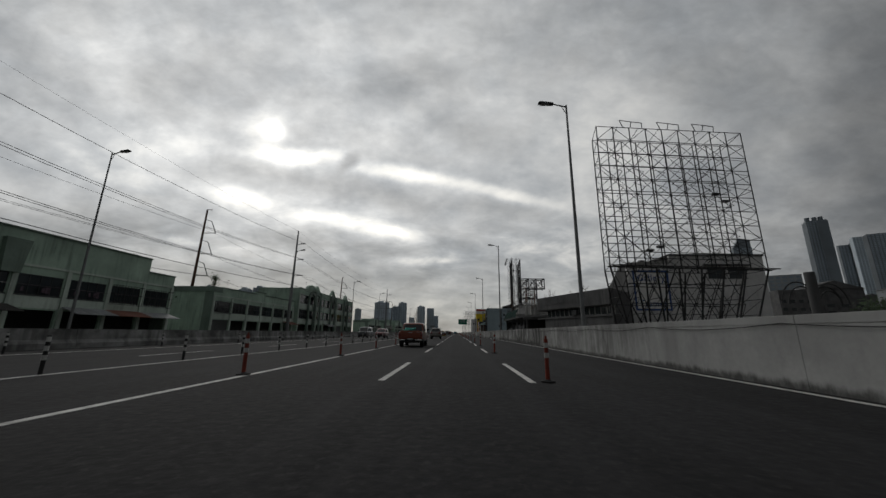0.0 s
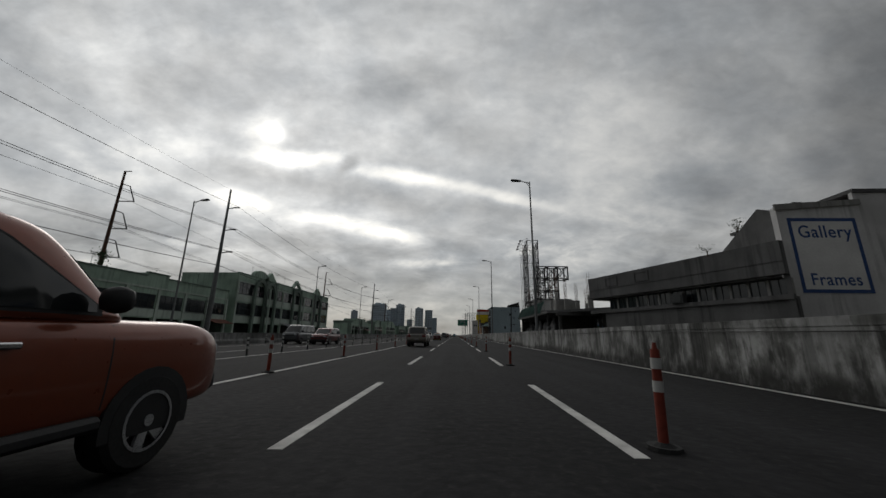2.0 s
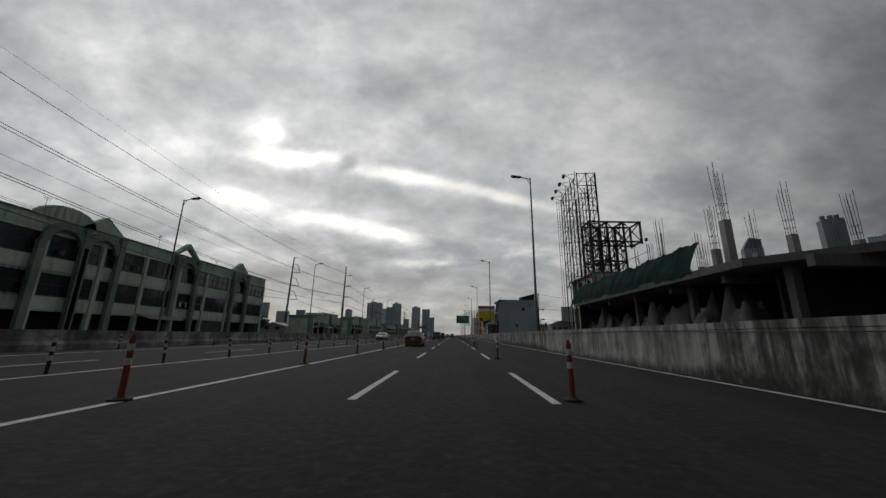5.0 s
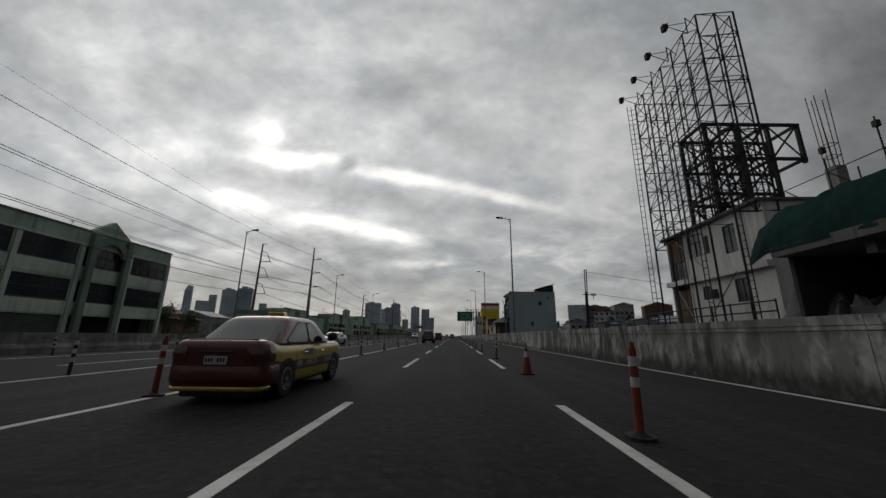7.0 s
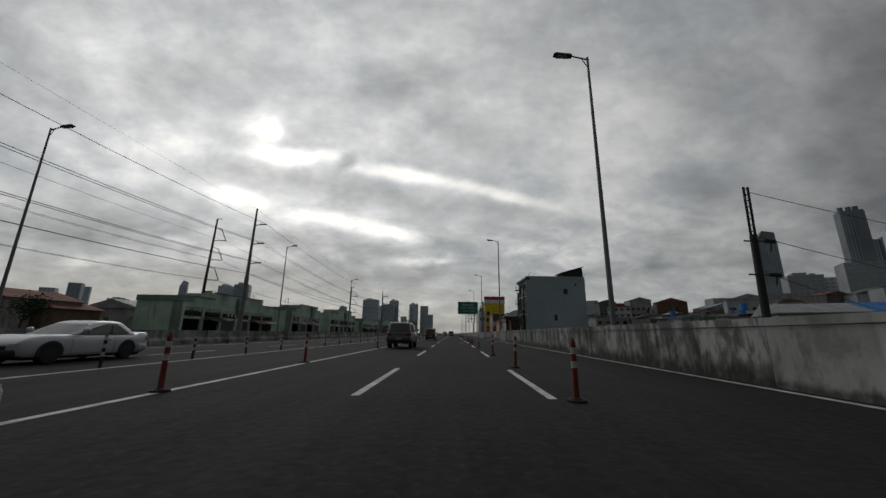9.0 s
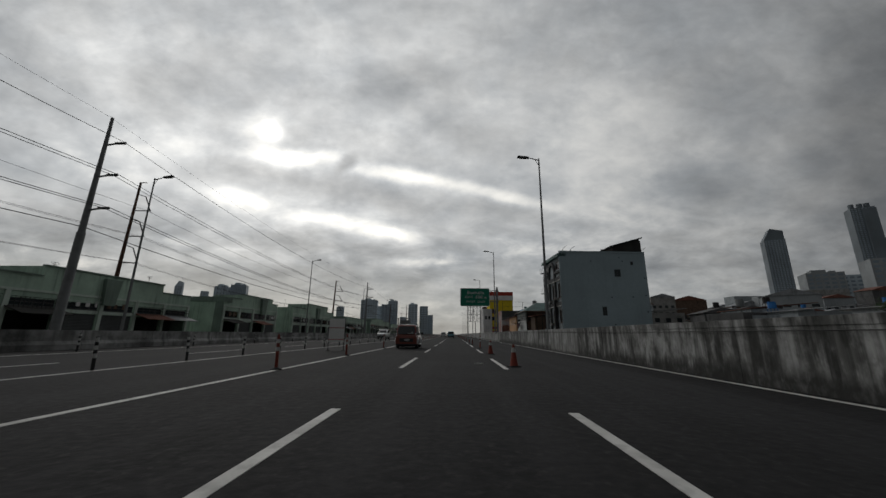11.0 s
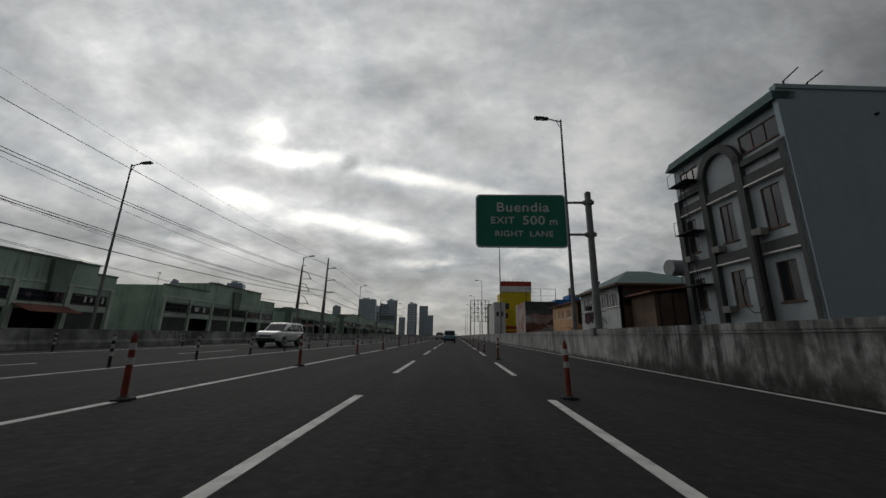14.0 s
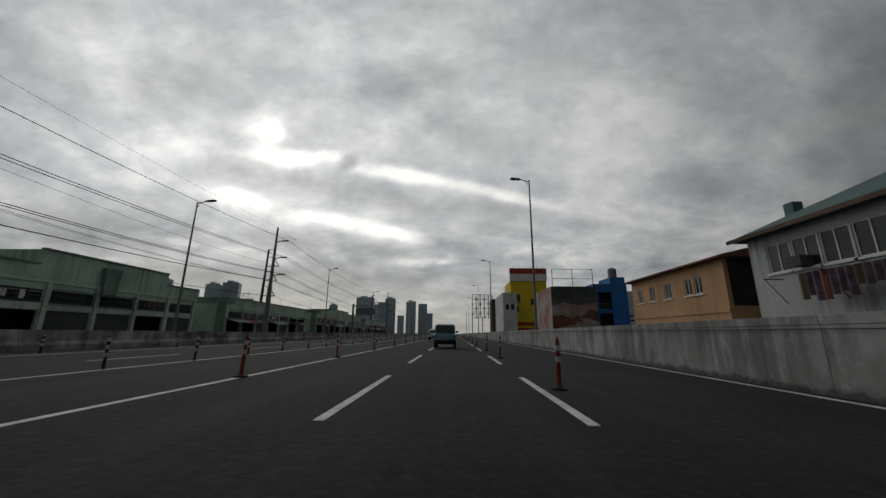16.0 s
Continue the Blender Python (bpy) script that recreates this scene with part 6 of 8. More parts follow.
for i, (x, y, h) in enumerate(((-50, 158, 5.5), (-56, 170, 5.0), (-60, 160, 6.0), (-66, 140, 5), (-52, 57.5, 7.0), (-70, 175, 6))):
    plant("tree", x, y, -0.05, h, h * 0.42, "small dusty tree behind the barrier", 20 + i, 900)
plant("tree", -60.5, 84, -0.05, 14.3, 1.9, "thin tall tree rising behind the roofs", 31, 420, 0.45)


# ---- power line poles ----
def line_pole(x, y, h, n=3):
    t = thing("power_pole", "tall tapered steel power pole with three bracket arms", "power pole", pose(x, y, -0.05, 0, 0.5, 0), "power poles of the near line")
    bm = bmesh.new()
    tube(bm, (0, 0, 0), (0, 0, h * 0.45), 0.42, 10, 0.36)
    tube(bm, (0, 0, h * 0.45), (0, 0, h), 0.3, 10, 0.15)
    part("pole", bm, M["galv"], t, smooth=40)
    for k in range(n):
        z = h * (0.86 - 0.155 * k)
        bm = bmesh.new()
        tube(bm, (0, 0, z), (2.2, 0, z + 0.35), 0.11, 6, 0.07)
        a = part("arm", bm, M["galv"], t)
        bm = bmesh.new()
        for i in range(5):
            tube(bm, (1.1 + 0.24 * i, 0, z + 0.22), (1.22 + 0.24 * i, 0, z + 0.24), 0.14, 6)
        part("insulator", bm, M["steel"], a)
    return [(x + 2.2, y, h * (0.86 - 0.155 * k) + 0.3) for k in range(n)]


def bracket_pole(x, y, h, n=3):
    t = thing("power_pole", "rust-brown power pole with three triangular brackets", "power pole", pose(x, y, -0.05, 0, 1.5, 0), "power poles of the far line")
    bm = bmesh.new()
    tube(bm, (0, 0, 0), (0, 0, h), 0.55, 8, 0.25)
    tube(bm, (0, 0, h), (1.6, 0, h), 0.12, 5)
    part("pole", bm, M["rust"], t, smooth=40)
    for k in range(n):
        z = h * (0.80 - 0.175 * k)
        bm = bmesh.new()
        tube(bm, (0, 0, z), (4.2, 0, z + 0.1), 0.13, 5)
        tube(bm, (0.2, 0, z + h * 0.115), (2.2, 0, z + h * 0.10), 0.1, 5)
        tube(bm, (2.2, 0, z + h * 0.10), (4.0, 0, z + 0.2), 0.13, 5)
        part("bracket", bm, M["steel"], t)
    return [(x + 4.0, y, h * (0.80 - 0.175 * k)) for k in range(n)]


near = [line_pole(*p) for p in ((-45.0, -12.0, 28.0), (-42.0, 87.5, 26.9), (-37.4, 187.0, 23.6), (-31.8, 281.5, 19.3), (-30.0, 378.0, 19.0), (-30.0, 470.0, 19.0))]
far_ = [bracket_pole(*p) for p in ((-84.0, -30.0, 41.0), (-80.5, 103.0, 38.5), (-78.0, 232.0, 36.5), (-61.0, 331.0, 27.0), (-52.0, 440.0, 24.0))]
for rows, off in ((near, 0.35), (far_, 0.5)):
    for k in range(3):
        for o in (-off, off) if k else (0,):
            cable("overhead_cable", [(p[k][0] + o, p[k][1], p[k][2] - abs(o) * 0.4) for p in rows], 2.2, 0.032, "black overhead power cable hung between poles")
cable("overhead_cable", [(-45.0, -12.0, 28.0), (-42.0, 87.5, 26.9), (-37.4, 187.0, 23.6), (-31.8, 281.5, 19.3), (-30, 378, 19)], 1.6, 0.013, "thin earth wire along the tops of the poles")
cable("overhead_cable", [(-45.0, -12.0, 13.5), (-42.0, 87.5, 12.6), (-37.4, 187.0, 11.2), (-31.8, 281.5, 9.8), (-30, 378, 9.5)], 1.8, 0.042, "thick bundled cable slung low between poles")

# ---- far towers ----
def tower(x, y, w, d, h, mat, label, rot=0, crown=0, floors=None):
    t = thing("tower_block", label, "tower", pose(x, y, 0, 0, 0, rot), "far towers")
    bm = bmesh.new()
    box(bm, -w / 2, w / 2, 0, d, -0.05, h)
    if crown == 1:
        box(bm, -w * 0.3, w * 0.1, d * 0.2, d * 0.7, h, h * 1.05)
        box(bm, w * 0.2, w * 0.35, d * 0.2, d * 0.6, h, h * 1.03)
    if crown == 2:
        prism(bm, [(-w / 2, h), (w / 2, h), (w / 2, h * 1.09), (-w * 0.1, h * 1.12)], d * 0.1, d * 0.9, "y")
    if crown == 3:
        for fx in (-0.36, 0.0, 0.3):
            tube(bm, (w * fx, d * 0.3, h), (w * fx, d * 0.3, h * 1.035), w * 0.13, 12)
        box(bm, -w * 0.06, w * 0.5, -w * 0.16, 0.0, -0.05, h * 0.985)
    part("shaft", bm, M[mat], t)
    nf = floors or max(6, int(h / 6))
    nc = max(3, int(w / 7))
    bm = bmesh.new()
    for i in range(nf):
        z = h * (i + 0.35) / (nf + 0.3)
        for c in range(nc):
            xx = -w / 2 + w * (c + 0.18) / nc
            box(bm, xx, xx + w * 0.64 / nc, -0.25, -0.02, z, z + h * 0.5 / nf)
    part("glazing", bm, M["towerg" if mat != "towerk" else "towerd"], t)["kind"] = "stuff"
    for sx in (-1, 1):
        bm = bmesh.new()
        box(bm, sx * w / 2 - 0.5, sx * w / 2 + 0.5, -0.5, 0.0, -0.05, h * 1.0)
        part("edge_pier", bm, M[mat], t)
    return t


def polar(az, dist, y0):
    return dist * math.sin(radians(az)), y0 + dist * math.cos(radians(az))


rnd = random.Random(12)
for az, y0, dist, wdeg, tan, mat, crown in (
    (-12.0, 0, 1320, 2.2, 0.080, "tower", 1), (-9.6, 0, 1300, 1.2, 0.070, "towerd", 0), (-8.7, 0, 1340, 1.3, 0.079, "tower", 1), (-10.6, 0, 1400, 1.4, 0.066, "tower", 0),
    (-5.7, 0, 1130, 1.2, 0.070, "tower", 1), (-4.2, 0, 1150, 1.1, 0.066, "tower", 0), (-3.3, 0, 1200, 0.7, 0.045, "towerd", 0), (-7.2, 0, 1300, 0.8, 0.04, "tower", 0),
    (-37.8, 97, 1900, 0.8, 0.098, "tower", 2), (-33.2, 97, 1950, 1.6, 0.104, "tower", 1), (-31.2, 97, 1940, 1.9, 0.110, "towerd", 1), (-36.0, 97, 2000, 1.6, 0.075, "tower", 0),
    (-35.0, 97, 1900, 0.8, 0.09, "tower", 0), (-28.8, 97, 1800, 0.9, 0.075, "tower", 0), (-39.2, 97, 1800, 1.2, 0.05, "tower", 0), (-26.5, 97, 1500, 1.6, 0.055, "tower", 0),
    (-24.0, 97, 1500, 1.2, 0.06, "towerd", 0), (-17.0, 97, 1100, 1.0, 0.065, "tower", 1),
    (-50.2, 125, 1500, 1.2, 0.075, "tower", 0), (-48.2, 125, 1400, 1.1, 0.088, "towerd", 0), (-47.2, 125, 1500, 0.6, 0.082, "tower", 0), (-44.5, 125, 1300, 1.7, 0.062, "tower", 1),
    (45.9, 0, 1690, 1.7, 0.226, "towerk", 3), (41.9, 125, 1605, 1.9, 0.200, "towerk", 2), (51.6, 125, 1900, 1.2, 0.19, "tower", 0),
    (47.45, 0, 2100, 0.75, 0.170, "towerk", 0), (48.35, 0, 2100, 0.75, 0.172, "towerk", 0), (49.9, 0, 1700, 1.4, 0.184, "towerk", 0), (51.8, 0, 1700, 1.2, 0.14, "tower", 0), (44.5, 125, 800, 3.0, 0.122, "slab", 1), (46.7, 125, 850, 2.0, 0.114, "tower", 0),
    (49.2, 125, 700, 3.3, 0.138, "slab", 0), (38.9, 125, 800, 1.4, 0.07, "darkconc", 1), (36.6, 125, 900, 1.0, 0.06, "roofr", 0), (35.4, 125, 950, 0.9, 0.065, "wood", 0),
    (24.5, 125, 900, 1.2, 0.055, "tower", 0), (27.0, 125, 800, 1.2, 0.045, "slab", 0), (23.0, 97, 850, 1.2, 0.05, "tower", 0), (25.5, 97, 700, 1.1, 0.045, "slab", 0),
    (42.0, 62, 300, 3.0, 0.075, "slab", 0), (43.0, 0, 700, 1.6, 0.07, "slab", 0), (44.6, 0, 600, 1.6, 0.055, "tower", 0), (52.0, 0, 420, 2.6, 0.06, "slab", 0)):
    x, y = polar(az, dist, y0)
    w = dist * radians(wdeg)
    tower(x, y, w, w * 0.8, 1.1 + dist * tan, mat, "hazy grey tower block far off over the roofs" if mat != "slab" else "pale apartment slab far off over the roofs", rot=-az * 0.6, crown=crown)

# low roofs of the district on the right, beyond the open lot: many small houses, close together
rnd = random.Random(21)
for i in range(150):
    az = rnd.uniform(14, 58)
    dist = rnd.uniform(70, 280)
    x, y = polar(az, dist, 128)
    if x < 40 or (y < 236 and x < 46) or y > 330:
        continue
    w, d = rnd.uniform(6, 12), rnd.uniform(6, 11)
    h = 1.6 + dist * rnd.uniform(0.018, 0.046)
    mat = rnd.choice(["slab", "concrete", "darkconc", "facade", "wood"])
    n = max(2, int(w / 2.6))
    rows = [0.45] if h < 6 else [0.3, 0.66]
    wins = [(w * (c + 0.25) / n, w * (c + 0.72) / n, h * f, h * f + 1.1) for c in range(n) for f in rows]
    t = plain_house("town_house", "small town house with a sheet-metal roof in a crowded district", x, y, w, d, h, mat, wins, rnd.choice(["gable", "flat", "flat", "shed"]), rnd.uniform(-20, 10), rnd.choice(["roofgrey", "roofr", "darkconc", "roofg", "darkconc"]), far=True)
    tagged(t, group="district houses")
    if rnd.random() < 0.4:
        bm = bmesh.new()
        zr = h - 0.4
        for dx in (0, 1.0):
            for dy in (0, 1.0):
                tube(bm, (w * 0.5 + dx, d * 0.4 + dy, zr), (w * 0.5 + dx, d * 0.4 + dy, zr + 1.8), 0.06, 4)
        tube(bm, (w * 0.5 + 0.5, d * 0.4 + 0.5, zr + 1.8), (w * 0.5 + 0.5, d * 0.4 + 0.5, zr + 3.0), 0.65, 10, 0.6)
        part("roof_tank", bm, M[rnd.choice(["galv", "steel", "blue"])], t)


def long_shed():
    """A low workshop along the edge of the open lot, with a blue sheet roof over its middle bay."""
    t = thing("long_shed", "long low grey workshop with dark openings and a sheet roof", "building", pose(45.0, 176.0, 0, 0, 0, -28))
    wins = [(1.2 + 2.7 * k, 2.9 + 2.7 * k, 2.6, 3.7) for k in range(7)]
    bm = bmesh.new()
    pierced(bm, 0, 20.4, 0, 0.3, -0.05, 4.3, wins)
    part("front_wall", bm, M["facade"], t)
    for q in ((0, 0.3, 0.3, 12, -0.05, 4.3), (20.1, 20.4, 0.3, 12, -0.05, 4.3), (0.3, 20.1, 11.7, 12, -0.05, 4.3)):
        bm = bmesh.new()
        box(bm, *q)
        part("wall", bm, M["facade"], t)
    for q in wins:
        window(t, *q, bars=3, frame_mat="trimgrey")
    for a, b, mt in ((-0.5, 9.0, "roofgrey"), (9.02, 14.0, "blue"), (14.02, 21.0, "roofg")):
        bm = bmesh.new()
        prism(bm, [(-0.7, 4.3), (-0.7, 4.42), (6.0, 6.0), (12.6, 4.42), (12.6, 4.3)], a, b, "x")
        part("roof", bm, M[mt], t)
        k = a + 0.4
        while k < b - 0.2:
            bm = bmesh.new()
            prism(bm, [(-0.7, 4.425), (-0.7, 4.47), (6.0, 6.05), (6.0, 6.005)], k, k + 0.06, "x")
            part("roof_rib", bm, M[mt], t)
            k += 1.1


long_shed()
# mid-distance blocks that fill the gaps under the towers
rnd = random.Random(77)
for i in range(46):
    az = rnd.uniform(17, 55)
    dist = rnd.uniform(260, 620)
    x, y = polar(az, dist, 140)
    if i >= 34:
        x, y = polar(rnd.uniform(41, 55), dist, 0)
    w = rnd.uniform(12, 34)
    h = 2.0 + dist * rnd.uniform(0.045, 0.09)
    nf = max(2, int(h / 4))
    t = plain_house("city_block", "mid-rise concrete block in a hazy crowded district", x, y, w, rnd.uniform(10, 18), h, rnd.choice(["slab", "concrete", "slab", "darkconc", "wood", "facade"]),
                    [(w * (c + 0.2) / 4, w * (c + 0.75) / 4, h * (f + 0.35) / nf, h * (f + 0.75) / nf) for c in range(4) for f in range(min(nf, 5))], rnd.choice(["flat", "flat", "gable"]), rnd.uniform(-30, 0), rnd.choice(["roofgrey", "roofr", "darkconc", "darkconc"]), far=True)
    tagged(t, group="city blocks")
for i, (x, y, h) in enumerate(((47, 150, 5), (52, 165, 5.5), (44, 190, 4.5), (60, 150, 5), (47, 42, 4.5), (52, 38, 5.0), (57, 47, 6.0), (70, 60, 7))):
    plant("tree", x, y, -0.05, h, h * 0.45, "dusty green tree among the houses", 50 + i, 900)


# ---- a mast stump with cable coils behind the parapet ----
ms = thing("cable_mast", "concrete mast stump with looped cables", "mast", pose(15.5, 15.84, -0.05))
bm = bmesh.new()
tube(bm, (0, 0, 0), (0, 0, 3.9), 0.21, 12, 0.19)
part("mast", bm, M["darkconc"], ms, smooth=40)
bm = bmesh.new()
for cx, r in ((-0.55, 0.75), (-0.4, 0.6), (0.6, 0.6), (0.8, 0.7), (0.75, 0.45)):
    for i in range(14):
        a0, a1 = math.pi * i / 14, math.pi * (i + 1) / 14
        tube(bm, (cx + r * math.cos(a0), 0.1, 2.5 + 1.3 * r * math.sin(a0)), (cx + r * math.cos(a1), 0.1, 2.5 + 1.3 * r * math.sin(a1)), 0.028, 5)
part("cable_loop", bm, M["wire"], ms)
cable("wall_cable", [(7.24, y, 1.38) for y in (-14, 2.5, 8.3, 13.8, 19.6, 26, 44, 60, 84, 130, 190, 250, 300)], 0.12, 0.012, "thin black cable sagging along the parapet")

# small litter and a notice board on the median
bd = thing("notice_board", "white notice board on a steel stand", "sign", pose(-7.5, 177.3, 0))
bm = bmesh.new()
box(bm, -0.5, 0.5, -0.03, 0.03, 0.55, 2.0)
part("board", bm, M["whitel"], bd)
bm = bmesh.new()
box(bm, -0.5, 0.5, -0.036, -0.031, 1.4, 1.44)
box(bm, -0.5, 0.5, -0.036, -0.031, 0.68, 0.72)
part("red_rule", bm, M["red"], bd)
bm = bmesh.new()
for x in (-0.5, 0.5):
    tube(bm, (x, 0, 0.0), (x, 0, 2.02), 0.02, 5)
    tube(bm, (x, -0.35, 0.02), (x, 0.35, 0.02), 0.02, 5)
part("stand", bm, M["steel"], bd)
bt = thing("plastic_bottle", "crushed clear plastic bottle standing on the road", "bottle", pose(-6.6, 130.6, 0))
bm = bmesh.new()
tube(bm, (0, 0, 0), (0, 0, 0.2), 0.045, 10)
tube(bm, (0, 0, 0.2), (0, 0, 0.27), 0.045, 10, 0.016)
tube(bm, (0, 0, 0.27), (0, 0, 0.3), 0.018, 8)
part("body", bm, M["reflect"], bt, smooth=40)
bm = bmesh.new()
rnd = random.Random(4)
for i in range(9):
    x, y = rnd.uniform(-0.25, 0.25), rnd.uniform(-0.2, 0.2)
    prism(bm, [(x, y), (x + rnd.uniform(0.05, 0.15), y + rnd.uniform(-0.05, 0.05)), (x + rnd.uniform(0, 0.1), y + rnd.uniform(0.05, 0.12))], 0.0, rnd.uniform(0.01, 0.05), "z")
solid("paper_scrap", bm, M["reflect"], "torn scraps of white paper on the lane", "litter", pose(0.95, 168.6, 0.001))
gs = thing("gantry_sign", "steel gantry over the far lanes with a sign back", "road sign", pose(-23.0, 302, -0.05))
bm = bmesh.new()
tube(bm, (0, 0, 0), (0, 0, 7.5), 0.22, 8)
tube(bm, (0, 0, 7.1), (5.2, 0, 7.1), 0.1, 6)
tube(bm, (0, 0, 5.2), (5.2, 0, 5.2), 0.1, 6)
part("frame", bm, M["galv"], gs)
bm = bmesh.new()
box(bm, 0.7, 5.1, -0.2, -0.1, 5.3, 6.6)
part("panel", bm, M["galv"], gs)


# ---- vehicles ----
def car_paint(name, col, rough=0.34):
    return material(name, col, rough, 0.35, var=0.12, scale=1.2, bump=0.0, spec=0.5, local=True, coat=0.8)


CP = {
    "orange_red": car_paint("burnt_orange_car_paint", (0.21, 0.045, 0.017)),
    "beige": car_paint("champagne_car_paint", (0.20, 0.178, 0.152)),
    "maroon": car_paint("maroon_car_paint", (0.11, 0.022, 0.019)),
    "taxi_yellow": car_paint("taxi_yellow_paint", (0.50, 0.36, 0.02)),
    "sky": car_paint("light_blue_car_paint", (0.16, 0.36, 0.44)),
    "silver": car_paint("silver_white_car_paint", (0.52, 0.54, 0.56)),
    "white_car": car_paint("white_car_paint", (0.66, 0.67, 0.67)),
    "brick": car_paint("brick_red_car_paint", (0.17, 0.034, 0.018)),
    "grey_car": car_paint("grey_car_paint", (0.09, 0.095, 0.10)),
    "redsuv": car_paint("dark_red_car_paint", (0.13, 0.014, 0.013)),
}
M["carglass"] = glass_dark("car_glass", (0.014, 0.016, 0.017), 0.04, 0.75)
# the pale tint puts sky light in the taxi's rear window into the colour
M["paleglass"] = glass_dark("sky_tint_car_glass", (0.13, 0.145, 0.14), 0.08, 0.9)
M["taillight"] = material("tail_light_plastic", (0.20, 0.010, 0.010), 0.2, var=0.25, scale=12, bump=0.05, spec=0.6, local=True, coat=0.6)
M["headlight"] = material("head_light_glass", (0.55, 0.57, 0.6), 0.12, var=0.3, scale=10, bump=0.0, spec=0.7, local=True, coat=0.6)
M["chrome"] = material("chrome", (0.62, 0.62, 0.62), 0.18, 1.0, var=0.1, scale=6, bump=0.0, local=True)
M["alloy"] = material("alloy_rim", (0.55, 0.56, 0.57), 0.3, 0.7, var=0.15, scale=8, bump=0.0, local=True)
M["smoked"] = material("smoked_lamp_lens", (0.10, 0.03, 0.03), 0.15, var=0.3, scale=14, bump=0.0, spec=0.6, local=True, coat=0.5)
M["trim_black"] = material("black_plastic_trim", (0.022, 0.022, 0.023), 0.6, var=0.2, scale=5, bump=0.05, local=True)
M["tarp"] = material("teal_plastic_sack", (0.035, 0.33, 0.27), 0.6, var=0.3, scale=3, bump=0.2, local=True)
M["plate"] = material("number_plate", (0.42, 0.42, 0.41), 0.5, var=0.1, scale=8, bump=0.0, local=True)


from mathutils.bvhtree import BVHTree


def loft(bm, rings):
    vs = [[bm.verts.new(p) for p in r] for r in rings]
    n = len(vs[0])
    for a, b in zip(vs, vs[1:]):
        for i in range(n):
            j = (i + 1) % n
            bm.faces.new((a[i], a[j], b[j], b[i]))
    bm.faces.new(vs[0][::-1])
    bm.faces.new(vs[-1])


def body_ring(y, w, zb, zt):
    h = zt - zb
    half = [(0.84, 0.0), (0.955, 0.03), (0.985, 0.12), (1.0, 0.3), (1.0, 0.58), (0.985, 0.8), (0.955, 0.93), (0.88, 0.99), (0.7, 1.0)]
    left = [(-w * a, y, zb + h * b) for a, b in half]
    return left + [(-x, yy, z) for x, yy, z in reversed(left)]


def cabin_ring(y0, y1, w, z, c=0.16):
    c = min(c, w * 0.4)
    return [(-w + c, y0, z), (-w + c * 0.3, y0 + c * 0.35, z), (-w, y0 + c * 1.6, z), (-w, y1 - c * 2.2, z), (-w + c * 0.35, y1 - c * 0.5, z), (-w + c * 1.2, y1, z),
            (w - c * 1.2, y1, z), (w - c * 0.35, y1 - c * 0.5, z), (w, y1 - c * 2.2, z), (w, y0 + c * 1.6, z), (w - c * 0.3, y0 + c * 0.35, z), (w - c, y0, z)]


def wheel(parent, x, y, r, wd, side, rim_r=0.62, spokes=6, rim="alloy"):
    def ring(bm, a, b, r0, r1, n=22):
        va, vb = [], []
        for i in range(n):
            t = 2 * math.pi * i / n
            va.append(bm.verts.new((a, y + r0 * math.cos(t), r + r0 * math.sin(t))))
            vb.append(bm.verts.new((b, y + r1 * math.cos(t), r + r1 * math.sin(t))))
        for i in range(n):
            j = (i + 1) % n
            bm.faces.new((va[i], va[j], vb[j], vb[i]))
    bm = bmesh.new()
    o, i_ = x + side * wd / 2, x - side * wd / 2
    rr = r * rim_r
    ring(bm, o, o, rr, r * 0.9)
    ring(bm, o, x + side * wd * 0.36, r * 0.9, r)
    ring(bm, x + side * wd * 0.36, x - side * wd * 0.36, r, r)
    ring(bm, x - side * wd * 0.36, i_, r, r * 0.9)
    ring(bm, i_, i_, r * 0.9, 0.02)
    ring(bm, o, x + side * wd * 0.1, rr, rr * 0.96)
    ring(bm, x + side * wd * 0.1, x + side * wd * 0.1, rr * 0.96, 0.01)
    bmesh.ops.remove_doubles(bm, verts=bm.verts[:], dist=0.0005)
    w = part("wheel", bm, M["black"], parent, smooth=35)
    bm = bmesh.new()
    ring(bm, o + side * 0.004, o + side * 0.004, rr * 0.9, rr)
    ring(bm, o + side * 0.004, o - side * 0.03, rr, rr)
    for k in range(spokes):
        t = 2 * math.pi * k / spokes + 0.3
        d = Vector((0, math.cos(t), math.sin(t)))
        q = Vector((0, -math.sin(t), math.cos(t)))
        c = Vector((o - side * 0.012, y, r))
        pts = [c + q * 0.035, c + d * rr * 0.92 + q * 0.05, c + d * rr * 0.92 - q * 0.05, c - q * 0.035]
        va = [bm.verts.new(p) for p in pts]
        vb = [bm.verts.new(p - Vector((side * 0.03, 0, 0))) for p in pts]
        bm.faces.new(va)
        bm.faces.new(vb[::-1])
        for i in range(4):
            bm.faces.new((va[i], va[(i + 1) % 4], vb[(i + 1) % 4], vb[i]))
    tube(bm, (o - side * 0.04, y, r), (o + side * 0.004, y, r), rr * 0.2, 10)
    part("rim", bm, M[rim], w)
    # a black housing disc round the tyre stands in for the shaded arch gap
    bm = bmesh.new()
    n = 14
    prism(bm, [(y + r * 1.13 * math.cos(a), r + r * 1.13 * math.sin(a)) for a in [math.radians(-12 + 204 * i / n) for i in range(n + 1)]], o - side * 0.10, o - side * 0.004, "x")
    part("wheel_housing", bm, M["trim_black"], parent)
    return w


